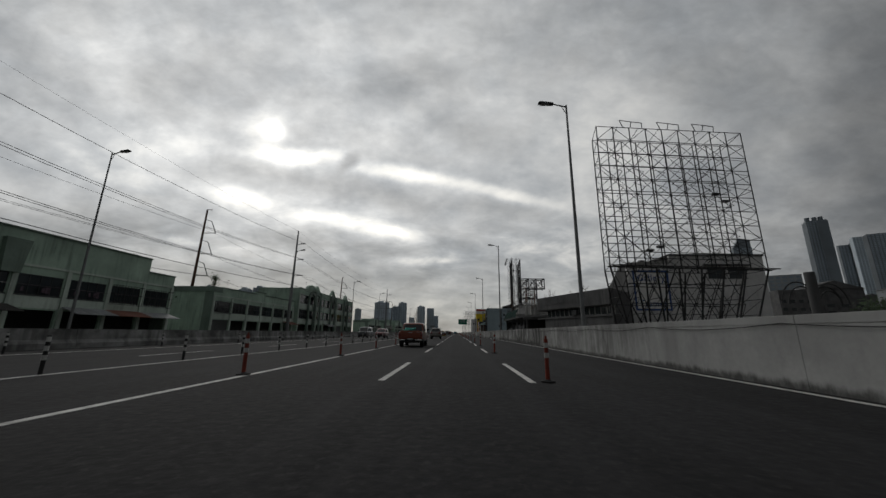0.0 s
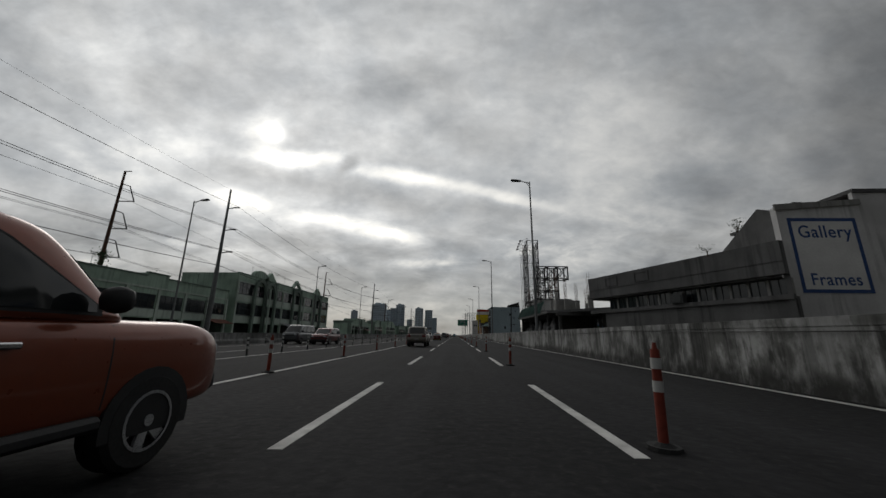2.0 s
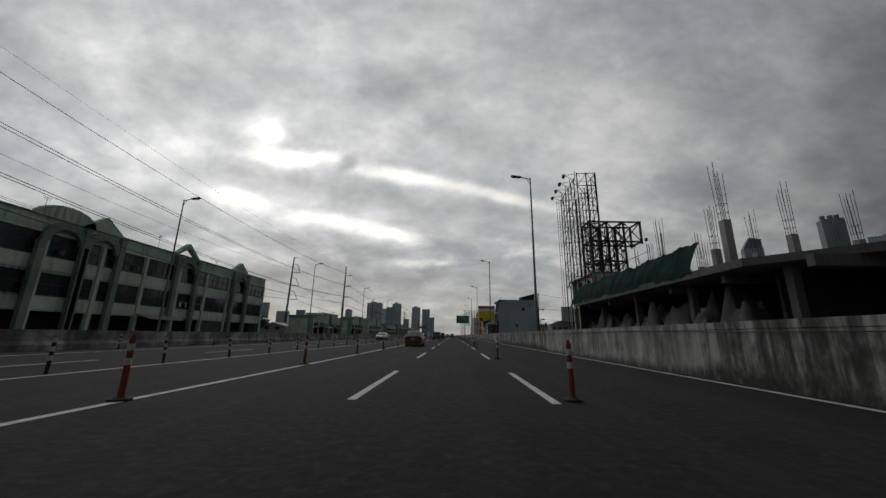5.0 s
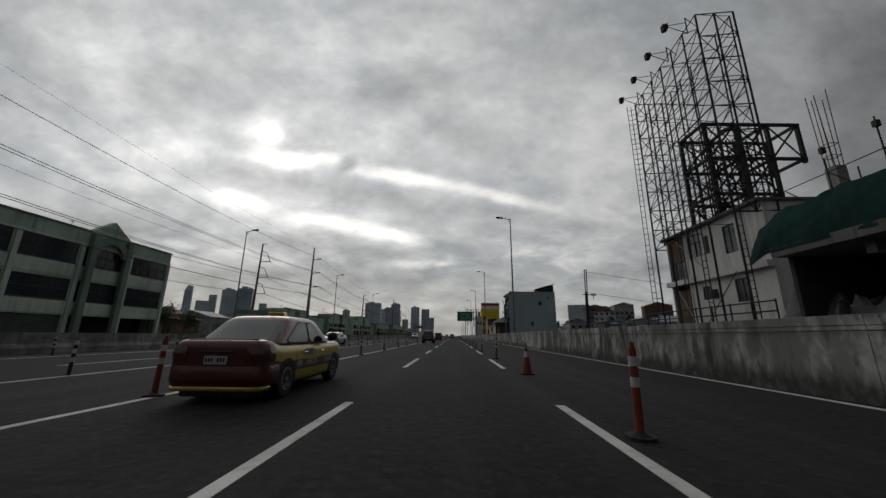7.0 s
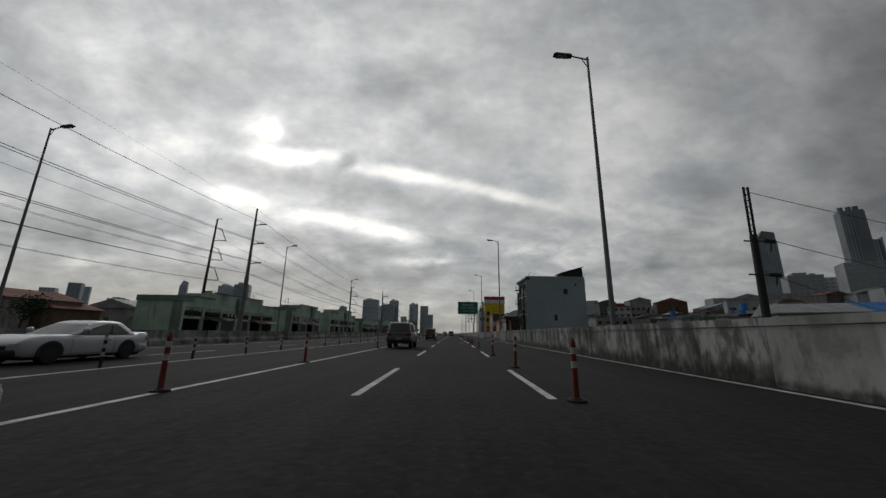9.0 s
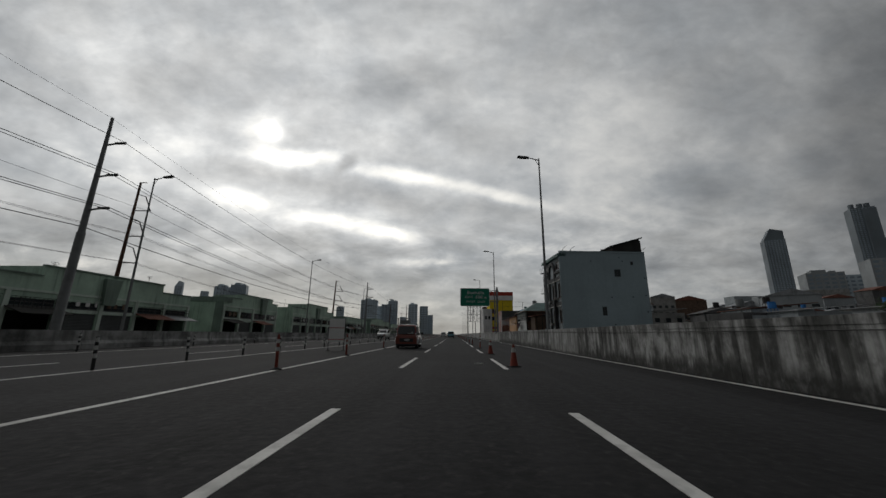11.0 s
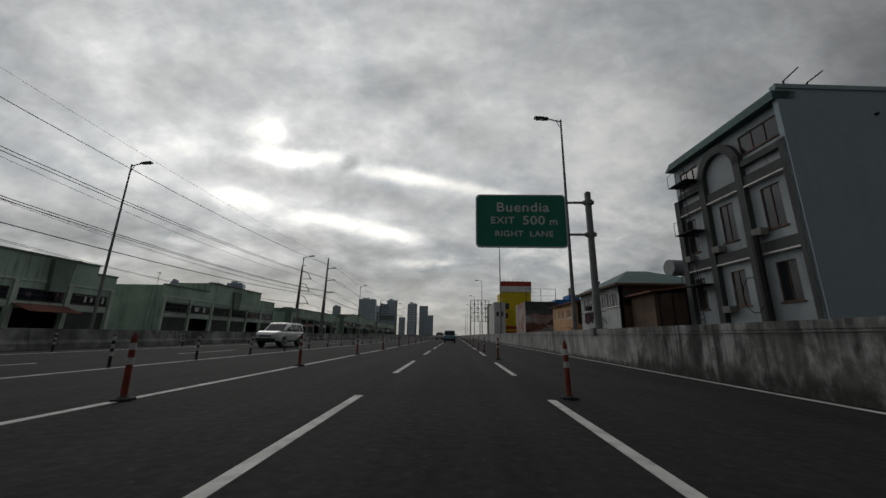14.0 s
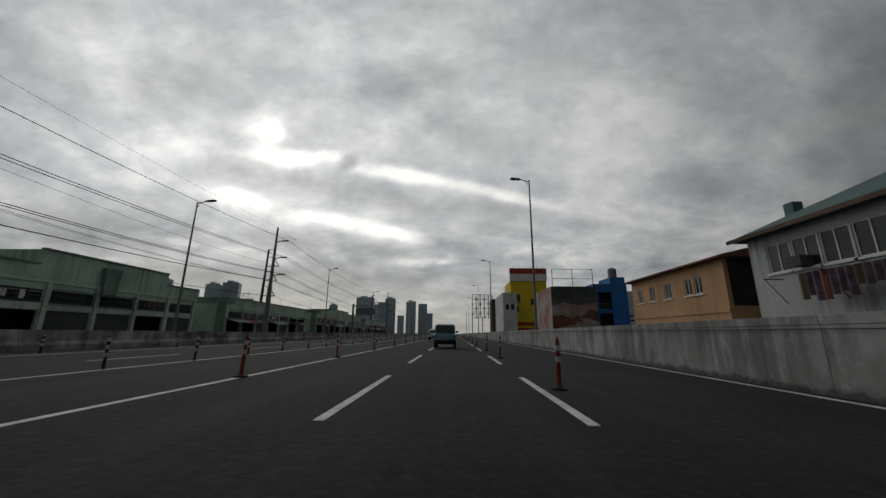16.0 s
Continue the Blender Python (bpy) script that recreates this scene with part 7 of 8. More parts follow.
def rounded(name, bm, mats, level=2):
    """The lofted cage as a smooth sheet-metal skin, and a tree to lay panes and lamps on it."""
    me = finish(name, bm, mats[0])
    for m in mats[1:]:
        me.materials.append(m)
    tmp = bpy.data.objects.new(name, me)
    scene.collection.objects.link(tmp)
    mod = tmp.modifiers.new("round", "SUBSURF")
    mod.levels = level
    out = bpy.data.meshes.new_from_object(tmp.evaluated_get(bpy.context.evaluated_depsgraph_get()))
    bpy.data.objects.remove(tmp)
    out.shade_smooth()
    return out, BVHTree.FromPolygons([v.co.copy() for v in out.vertices], [tuple(p.vertices) for p in out.polygons])


def thicken(bm, rows, shift):
    """Close a grid of vertices into a plate with a back and edges."""
    back = [[bm.verts.new(v.co + d) for v, d in zip(r, sh)] for r, sh in zip(rows, shift)]
    nv, nu = len(rows) - 1, len(rows[0]) - 1
    for j in range(nv):
        for i in range(nu):
            bm.faces.new((back[j + 1][i], back[j + 1][i + 1], back[j][i + 1], back[j][i]))
    edge = [(0, i) for i in range(nu)] + [(j, nu) for j in range(nv)] + [(nv, i) for i in range(nu, 0, -1)] + [(j, 0) for j in range(nv, 0, -1)]
    for (a, b), (c, d) in zip(edge, edge[1:] + edge[:1]):
        bm.faces.new((rows[a][b], rows[c][d], back[c][d], back[a][b]))


def laid(bm, tree, A, B, C, D, way, off, nu=10, nv=6, k=0.16, th=0.012):
    """A pane with rounded corners on the skin: A, B low, C, D high, pressed along way."""
    A, B, C, D, way = Vector(A), Vector(B), Vector(C), Vector(D), Vector(way).normalized()
    rows = []
    for j in range(nv + 1):
        v = j / nv
        e = max(0.0, abs(2 * v - 1) - 1 + k) / k if k else 0
        cut = 0.5 * k * (1 - math.sqrt(max(0.0, 1 - e * e))) if k else 0
        row = []
        for i in range(nu + 1):
            u = cut + (1 - 2 * cut) * i / nu
            p = A.lerp(B, u).lerp(D.lerp(C, u), v)
            loc, nrm, _, far = tree.ray_cast(p - way * 0.7, way, 1.6)
            if loc is None or far > 1.05:
                loc, nrm = p, -way
            if nrm.dot(way) > 0:
                nrm = -nrm
            row.append(bm.verts.new(loc + nrm * off))
        rows.append(row)
    for j in range(nv):
        for i in range(nu):
            bm.faces.new((rows[j][i], rows[j][i + 1], rows[j + 1][i + 1], rows[j + 1][i]))
    thicken(bm, rows, [[way * th] * (nu + 1)] * (nv + 1))


def wrapped(bm, tree, path, z0, z1, off, nv=4, th=0.02, bulge=0.0):
    """A strip round a corner: path of (x, y, way x, way y), pressed on the skin from z0 to z1."""
    rows = []
    for j in range(nv + 1):
        z = z0 + (z1 - z0) * j / nv
        o = off + bulge * math.sin(math.pi * j / nv)
        row = []
        for x, y, ax, ay in path:
            way = Vector((ax, ay, 0)).normalized()
            p = Vector((x, y, z))
            loc, nrm, _, far = tree.ray_cast(p - way * 0.5, way, 1.6)
            if loc is None or far > 0.75:
                loc = p + way * 0.1
            row.append(bm.verts.new(loc - way * o))
        rows.append(row)
    for j in range(nv):
        for i in range(len(path) - 1):
            bm.faces.new((rows[j][i], rows[j][i + 1], rows[j + 1][i + 1], rows[j + 1][i]))
    thicken(bm, rows, [[Vector((ax, ay, 0)).normalized() * th for _, _, ax, ay in path]] * (nv + 1))


def corner_path(w, sd, x0, y1):
    """From x0 on the rear, round the corner, to y1 on the side."""
    x0 = min(x0, w * 0.84)
    pts = [(x, -0.05, 0, 1) for x in [x0 + (w * 0.88 - x0) * i / 4 for i in range(5)]]
    pts += [(w * 0.93, -0.02, -0.45, 1), (w * 0.98, 0.05, -1, 0.8)]
    pts += [(w + 0.02, y, -1, 0.15) for y in (0.12, 0.2, 0.3, 0.4) if y < y1] + [(w + 0.02, y1, -1, 0)]
    return [(sd * x, y, sd * ax, ay) for x, y, ax, ay in pts]


def car(name, label, category, m, S, paint, group="vehicles on the expressway"):
    """S: L, W, zb, hood, belt, roof, yb0, yb1, yr0, yr1 (cabin at the belt and at the roof), r, wy (axles), and options."""
    t = thing(name, label, category, m, group)
    L, W = S["L"], S["W"]
    w = W / 2
    zb, hood, belt, roof = S["zb"], S["hood"], S["belt"], S["roof"]
    yb0, yb1, yr0, yr1 = S["yb0"], S["yb1"], S["yr0"], S["yr1"]
    tail = S.get("tail", belt)
    mat = lambda n: CP[n] if n in CP else M[n]
    bm = bmesh.new()
    ya = max(yb0, 0.5)
    st = [(0.0, w * 0.88, zb + 0.14, tail - 0.10), (0.035, w * 0.945, zb + 0.06, tail - 0.03), (0.13, w * 0.985, zb + 0.01, tail), (0.34, w, zb, tail), (ya + 0.02, w, zb, tail if yb0 > 0.6 else belt), (ya + 0.35, w, zb, belt), ((yb0 + yb1) / 2 + 0.3, w, zb, belt),
          (yb1 - 0.2, w, zb, belt), (yb1 + 0.15, w * 0.995, zb, belt - 0.01), ((yb1 + L) / 2, w * 0.985, zb, (belt + hood) / 2 + 0.03), (L - 0.32, w * 0.95, zb, hood - 0.01), (L - 0.1, w * 0.87, zb + 0.04, hood - 0.1), (L, w * 0.76, zb + 0.12, hood - 0.25)]
    st = sorted(st, key=lambda s: s[0])
    loft(bm, [body_ring(*s) for s in st])
    if S.get("bands"):
        for f in bm.faces:
            c = f.calc_center_median()
            if len(f.verts) == 4 and abs(c.x) > w * 0.8 and any(a < (c.z - zb) / (belt - zb) < b and c.y > y0 for a, b, y0 in S["bands"]):
                f.material_index = 1
    me, skin = rounded("body", bm, [CP[paint]] + ([CP[S["band_paint"]]] if S.get("bands") else []))
    body = new("body", me)
    body.parent = t
    wt = w * S.get("tumble", 0.83)
    wbelt = w * 0.965
    z1 = belt - 0.05
    zm = roof - 0.10
    wm = wbelt + (wt - wbelt) * 0.9
    q = lambda f: (yb0 + (yr0 - yb0) * f, yb1 + (yr1 - yb1) * f, wbelt + (wm - wbelt) * f)
    bm = bmesh.new()
    rings = []
    for f, z in ((0.0, z1), (0.06, z1 + (zm - z1) * 0.06), (0.5, (z1 + zm) / 2), (0.92, z1 + (zm - z1) * 0.94)):
        a, b, ww = q(f * 0.92)
        rings.append(cabin_ring(a, b, ww, z, 0.13))
    a, b, ww = q(0.97)
    rings += [cabin_ring(yr0 + 0.02, yr1 - 0.03, wt - 0.03, roof - 0.045, 0.14), cabin_ring(yr0 + 0.13, yr1 - 0.18, wt - 0.15, roof - 0.008, 0.16), cabin_ring(yr0 + 0.5, yr1 - 0.5, wt * 0.45, roof, 0.1)]
    loft(bm, rings)
    me, hull = rounded("cabin", bm, [CP[S.get("cab_paint", paint)]])
    cab = new("cabin", me)
    cab.parent = t
    vs, fs = [], []
    for ob in (body, cab):
        n = len(vs)
        vs += [v.co.copy() for v in ob.data.vertices]
        fs += [tuple(i + n for i in p.vertices) for p in ob.data.polygons]
    whole = BVHTree.FromPolygons(vs, fs)
    yq0, yq1 = yb0 + (yr0 - yb0) * 0.88, yb1 + (yr1 - yb1) * 0.88

    def on_body(nm, mt, A, B, C, D, way, off=0.002, par=None, **k):
        bm = bmesh.new()
        laid(bm, skin, A, B, C, D, way, off, **k)
        return part(nm, bm, mat(mt), par or t, smooth=50)

    for sd in (-1, 1):
        A, B = Vector((sd * wbelt, yb0 + 0.1, z1)), Vector((sd * wbelt, yb1 - 0.05, z1))
        D, C = Vector((sd * wm, yq0 + 0.1, zm)), Vector((sd * wm, yq1 - 0.1, zm))
        P = lambda u, v: A.lerp(B, u).lerp(D.lerp(C, u), v)
        sgl = S["side_glass"]
        u0, u1, l0, l1 = sgl[0][0] - 0.012, sgl[-1][1] + 0.015, sgl[0][2], sgl[-1][3]
        bm = bmesh.new()
        laid(bm, hull, P(u0, 0.10), P(u1, 0.10), P(u1 + l1, 0.96), P(u0 + l0, 0.96), (-sd, 0, -0.1), 0.003, 16, 8, 0.1)
        part("window_surround", bm, M["trim_black"], t, smooth=50)
        for u0, u1, l0, l1 in sgl:
            bm = bmesh.new()
            laid(bm, hull, P(u0, 0.14), P(u1, 0.14), P(u1 + l1, 0.92), P(u0 + l0, 0.92), (-sd, 0, -0.1), 0.009, 10, 8, 0.2)
            part("side_window", bm, M["carglass"], t, smooth=50)
    for nm, yl, yh, way, v0 in (("rear_window", yb0, yq0, (0, 1, -0.25), S.get("rear_v0", 0.12)), ("windscreen", yb1, yq1, (0, -1, -0.6), 0.1)):
        lo, hi = Vector((0, yl, z1)), Vector((0, yh, zm))
        a, b = lo.lerp(hi, v0), lo.lerp(hi, 0.95)
        xa, xb = wbelt * S.get("rear_w", 0.88), wm * S.get("rear_w", 0.88)
        bm = bmesh.new()
        laid(bm, hull, (-xa, a.y, a.z), (xa, a.y, a.z), (xb, b.y, b.z), (-xb, b.y, b.z), way, 0.006, 14, 8, 0.14)
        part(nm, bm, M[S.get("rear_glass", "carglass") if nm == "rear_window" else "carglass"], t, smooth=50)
    # bumpers, grille
    half = [(w * f, -0.05, 0, 1) for f in (0.0, 0.3, 0.6, 0.82)] + [(w * 0.93, -0.02, -0.45, 1), (w * 0.98, 0.06, -1, 0.8), (w + 0.02, 0.2, -1, 0.15), (w + 0.02, 0.34, -1, 0), (w + 0.02, S.get("bump_y", 0.5), -1, 0)]
    path = [(-x, y, -ax, ay) for x, y, ax, ay in half[:0:-1]] + half
    zt = zb + 0.03 + S.get("bump_h", 0.26)
    bm = bmesh.new()
    wrapped(bm, skin, path, zb + 0.03, zt, 0.006, 6, 0.05, 0.022)
    part("rear_bumper", bm, mat(S.get("bumper", "trim_black")), t, smooth=50)
    # black valance, reaching lower to stand in for the shade under the car
    bm = bmesh.new()
    prism(bm, [(-w * 0.74, 0.09), (w * 0.74, 0.09), (w * 0.82, 0.2), (w * 0.82, 0.42), (-w * 0.82, 0.42), (-w * 0.82, 0.2)], zb - 0.09, zb + 0.12, "z")
    part("rear_valance", bm, M["trim_black"], t, bevel=0.02)
    bm = bmesh.new()
    box(bm, -w * 0.8, w * 0.8, L - 0.25, L + 0.03, zb + 0.06, zb + 0.26)
    part("front_bumper", bm, M["trim_black"], t, bevel=0.04)
    bm = bmesh.new()
    box(bm, -w * 0.5, w * 0.5, L - 0.14, L + 0.006, hood - 0.38, hood - 0.26)
    part("grille", bm, M["trim_black"], t, bevel=0.02)
    # seams of the tailgate or boot
    xs = w * S.get("gate", 0.82)
    for sd in (-1, 1):
        on_body("tailgate_seam", "trim_black", (sd * xs, 0, zt), (sd * xs + 0.012, 0, zt), (sd * xs + 0.012, 0, tail - 0.06), (sd * xs, 0, tail - 0.06), (0, 1, 0), nu=1, nv=6, k=0, th=0.003)
    for sd in (-1, 1):
        tl = S.get("tail_light")
        if tl:
            bm = bmesh.new()
            wrapped(bm, whole, corner_path(w, sd, w * tl[0], 0.16 + tl[4]), tl[2], tl[3], 0.01, 4, 0.03, 0.012)
            tlo = part("tail_light", bm, M[S.get("lamp", "taillight")], t, smooth=50)
            bm = bmesh.new()
            zc, hh = (tl[2] + tl[3]) / 2, (tl[3] - tl[2]) * 0.16
            wrapped(bm, whole, corner_path(w, sd, w * (tl[0] + 0.04), 0.12 + tl[4])[1:-2], zc - hh, zc + hh, 0.024, 3, 0.01, 0.006)
            part("lamp_lens", bm, M["smoked"], tlo, smooth=50)
        else:
            # tall lamps that sit in the rear roof pillars
            za, zb_ = S["pillar_light"]
            xa = wbelt + (wm - wbelt) * (za - z1) / (zm - z1)
            xb = wbelt + (wm - wbelt) * (zb_ - z1) / (zm - z1)
            ym = yb0 + (yr0 - yb0) * 0.4
            bm = bmesh.new()
            laid(bm, hull, (sd * (xa - 0.11), ym, za), (sd * (xa - 0.015), ym + 0.05, za), (sd * (xb - 0.015), ym + 0.05, zb_), (sd * (xb - 0.11), ym, zb_), (-sd * 0.45, 1, 0), 0.012, 4, 8, 0.1)
            tlo = part("tail_light", bm, M["taillight"], t, smooth=50)
            zl = za + (zb_ - za) * 0.3
            bm = bmesh.new()
            laid(bm, hull, (sd * (xa - 0.105), ym, za + 0.02), (sd * (xa - 0.02), ym + 0.05, za + 0.02), (sd * (xa - 0.02), ym + 0.05, zl), (sd * (xa - 0.105), ym, zl), (-sd * 0.45, 1, 0), 0.018, 4, 4, 0.1)
            part("lamp_lens", bm, M["headlight"], tlo, smooth=50)
        bm = bmesh.new()
        x0, x1 = sorted((sd * w * 0.5, sd * w * 0.82))
        box(bm, x0, x1, L - 0.34, L - 0.03, hood - 0.3, hood - 0.16)
        part("head_light", bm, M["headlight"], t, bevel=0.04)
        bm = bmesh.new()
        bmesh.ops.create_icosphere(bm, subdivisions=2, radius=1.0)
        for v in bm.verts:
            v.co = Vector((sd * (w + 0.11) + v.co.x * 0.12, yb1 - 0.42 + v.co.y * 0.09, belt + 0.12 + math.copysign(abs(v.co.z) ** 0.7, v.co.z) * 0.1))
        part("wing_mirror", bm, M["trim_black"] if S.get("dark_mirror", True) else CP[paint], t, smooth=60)
        for yy in S.get("handles", ()):
            bm = bmesh.new()
            x0 = sd * (w - 0.012)
            box(bm, min(x0, x0 + sd * 0.045), max(x0, x0 + sd * 0.045), yy, yy + 0.2, belt - 0.21, belt - 0.17)
            part("door_handle", bm, M["chrome"], t, bevel=0.01)
        for yy in S.get("seams", ()):
            on_body("door_seam", "trim_black", (sd * w, yy, zb + 0.12), (sd * w, yy + 0.012, zb + 0.12), (sd * w, yy + 0.012, belt - 0.06), (sd * w, yy, belt - 0.06), (-sd, 0, 0), nu=1, nv=6, k=0, th=0.003)
        for yy in S["wy"]:
            wheel(t, sd * (w - S.get("tyre", 0.22) / 2 + 0.005), yy, S["r"], S.get("tyre", 0.22), sd, spokes=S.get("spokes", 6), rim=S.get("rim", "alloy"))
            if S.get("flare"):
                bm = bmesh.new()
                n, prev = 16, None
                first = None
                for i in range(n + 1):
                    a = math.radians(2 + 176 * i / n)
                    ring = [bm.verts.new((sd * xx, yy + rr * S["r"] * math.cos(a), S["r"] + rr * S["r"] * math.sin(a))) for xx, rr in ((w - 0.06, 1.13), (w + 0.03, 1.13), (w + 0.045, 1.2), (w + 0.02, 1.33), (w - 0.06, 1.36))]
                    if prev:
                        for j in range(5):
                            bm.faces.new((prev[j], prev[(j + 1) % 5], ring[(j + 1) % 5], ring[j]))
                    first, prev = first or ring, ring
                bm.faces.new(first)
                bm.faces.new(prev[::-1])
                part("wheel_flare", bm, mat(S["flare"]), t, smooth=40)
        if S.get("step"):
            bm = bmesh.new()
            tube(bm, (sd * (w + 0.02), S["wy"][0] + 0.5, zb + 0.04), (sd * (w + 0.02), S["wy"][1] - 0.5, zb + 0.04), 0.055, 8)
            part("side_step", bm, M[S["step"]], t, smooth=40)
        if S.get("rails"):
            bm = bmesh.new()
            x = sd * (wt - 0.1)
            tube(bm, (x, yr0 + 0.4, roof + 0.015), (x, yr1 - 0.5, roof + 0.015), 0.022, 6)
            for y in (yr0 + 0.4, (yr0 + yr1) / 2, yr1 - 0.5):
                tube(bm, (x, y, roof - 0.08), (x, y, roof + 0.015), 0.022, 6)
            part("roof_rail", bm, M["trim_black"], t)
    # plate with unreadable marks as bars
    pz, px = S.get("plate", (zb + 0.42, 0.0))
    yp = 0.0
    loc, _, _, _ = skin.ray_cast(Vector((px, -0.6, pz + 0.06)), Vector((0, 1, 0)), 1.5)
    if loc is not None:
        yp = loc.y
    if pz < zt:
        yp -= 0.035
    bm = bmesh.new()
    box(bm, px - 0.19, px + 0.19, yp - 0.022, yp - 0.002, pz, pz + 0.13)
    pl = part("number_plate", bm, M["plate"], t)
    for k in range(7):
        if k != 3:
            bm = bmesh.new()
            box(bm, px - 0.165 + k * 0.048, px - 0.135 + k * 0.048, yp - 0.026, yp - 0.023, pz + 0.035, pz + 0.1)
            part("plate_bar", bm, M["trim_black"], pl)
    bm = bmesh.new()
    box(bm, -w * 0.7, w * 0.7, 0.5, L - 0.4, zb - 0.06, zb + 0.12)
    part("underbody", bm, M["trim_black"], t)
    bm = bmesh.new()
    tube(bm, (w * 0.5, 0.1, zb - 0.02), (w * 0.5, 0.9, zb - 0.02), 0.035, 8)
    part("exhaust_pipe", bm, M["steel"], t)
    return t


DOUBLE = [(0.05, 0.30, 0.06, -0.01), (0.33, 0.60, 0.0, -0.03), (0.63, 0.93, -0.01, -0.16)]
TWO = [(0.06, 0.46, 0.05, -0.02), (0.50, 0.93, -0.01, -0.2)]


def pickup():
    S = dict(L=5.25, W=1.86, zb=0.42, hood=1.16, belt=1.2, roof=1.84, yb0=1.52, yb1=4.0, yr0=1.72, yr1=3.3, tumble=0.88, rear_w=0.93, r=0.38, wy=(1.15, 4.2), tyre=0.26,
             side_glass=TWO, tail_light=(0.86, 1.0, 0.80, 1.10, 0.0), handles=(1.95, 2.95), seams=(1.7, 2.75, 3.75), bumper="trim_black", bump_h=0.16, step="trim_black", tail=1.2, plate=(0.52, 0.0))
    t = car("pickup_truck", "burnt orange double-cab pickup with teal sacks in the bed", "pickup truck", pose(-3.5, 27.2, 0), S, "orange_red")
    bm = bmesh.new()
    box(bm, -0.78, 0.78, 0.08, 1.55, 1.195, 1.206)
    part("bed_opening", bm, M["trim_black"], t)
    for x0, x1 in ((-0.9, -0.78), (0.78, 0.9)):
        bm = bmesh.new()
        box(bm, x0, x1, 0.02, 1.6, 1.19, 1.235)
        part("bed_rail", bm, M["trim_black"], t, bevel=0.01)
    for sd in (-1, 1):
        bm = bmesh.new()
        prism(bm, [(sd * 0.38, -0.07), (sd * 0.8, -0.05), (sd * 0.9, 0.03), (sd * 0.86, 0.07), (sd * 0.38, 0.0)], 0.47, 0.58, "z")
        part("bumper_end", bm, M["chrome"], t, "chrome bumper corner", bevel=0.012)
    bm = bmesh.new()
    box(bm, -0.76, 0.76, -0.02, 0.09, 0.70, 1.205)
    tg = part("tailgate", bm, CP["orange_red"], t, bevel=0.03)
    bm = bmesh.new()
    box(bm, -0.15, 0.15, -0.034, -0.018, 1.05, 1.1)
    part("tailgate_handle", bm, M["chrome"], tg)
    bm = bmesh.new()
    for k in range(5):
        box(bm, 0.48 + k * 0.055, 0.52 + k * 0.055, -0.026, -0.019, 1.06, 1.10)
    part("badge_bar", bm, M["chrome"], tg)
    for (cx, cy, cz), (rx, ry, rz) in (((-0.12, 1.0, 1.30), (0.40, 0.30, 0.12)), ((-0.42, 0.8, 1.25), (0.26, 0.24, 0.06))):
        bm = bmesh.new()
        bmesh.ops.create_icosphere(bm, subdivisions=4, radius=1.0)
        for v in bm.verts:
            c = v.co.copy()
            d = 1 + 0.22 * noise.noise(c * 1.7 + Vector((cx, 0, 3))) + 0.05 * noise.noise(c * 6)
            q = lambda u: math.copysign(abs(u) ** 0.7, u)
            v.co = Vector((cx + rx * q(c.x) * d, cy + ry * q(c.y) * d, cz + rz * q(c.z) * d + 0.16 * c.x * c.x * rz / 0.17))
        part("plastic_bag", bm, M["tarp"], t, "bulging teal plastic sack", smooth=60)


pickup()

SUV = dict(L=4.7, W=1.80, zb=0.42, hood=1.15, belt=1.2, roof=1.86, rear_w=0.98, tumble=0.86, yb0=0.02, yb1=3.75, yr0=0.42, yr1=2.95, r=0.385, wy=(1.0, 3.75), tyre=0.27, side_glass=DOUBLE, tail_light=(0.6, 0.99, 0.90, 1.14, 0.22),
           handles=(1.75, 2.75), seams=(1.5, 2.5, 3.4), rails=True, bumper="beige", bump_h=0.42, step="trim_black", plate=(0.62, 0.0), flare="beige")
suv = car("silver_suv", "champagne beige sport utility vehicle with roof rails", "car", pose(-3.6, 61.5, 0), SUV, "beige")
bm = bmesh.new()
box(bm, -0.6, 0.6, -0.03, 0.04, 1.06, 1.11)
part("chrome_strip", bm, M["chrome"], suv, bevel=0.008)
bm = bmesh.new()
prism(bm, [(0.34, 1.745), (0.75, 1.815), (0.75, 1.78), (0.36, 1.72)], -0.66, 0.66, "x")
part("spoiler", bm, CP["beige"], suv)

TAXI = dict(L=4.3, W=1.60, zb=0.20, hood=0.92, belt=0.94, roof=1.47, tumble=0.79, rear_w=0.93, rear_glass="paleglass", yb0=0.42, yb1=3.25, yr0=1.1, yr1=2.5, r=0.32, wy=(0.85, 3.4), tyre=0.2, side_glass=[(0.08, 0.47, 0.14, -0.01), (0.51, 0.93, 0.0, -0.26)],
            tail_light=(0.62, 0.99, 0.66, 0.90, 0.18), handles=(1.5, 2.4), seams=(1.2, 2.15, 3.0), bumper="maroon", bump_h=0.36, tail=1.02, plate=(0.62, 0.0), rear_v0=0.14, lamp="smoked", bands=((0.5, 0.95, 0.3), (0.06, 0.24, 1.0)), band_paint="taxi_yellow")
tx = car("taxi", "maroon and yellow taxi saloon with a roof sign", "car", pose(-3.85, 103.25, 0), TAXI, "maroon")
bm = bmesh.new()
prism(bm, [(-0.2, 1.46), (0.2, 1.46), (0.16, 1.57), (-0.16, 1.57)], 1.75, 1.93, "y")
part("roof_sign", bm, CP["taxi_yellow"], tx, bevel=0.02)
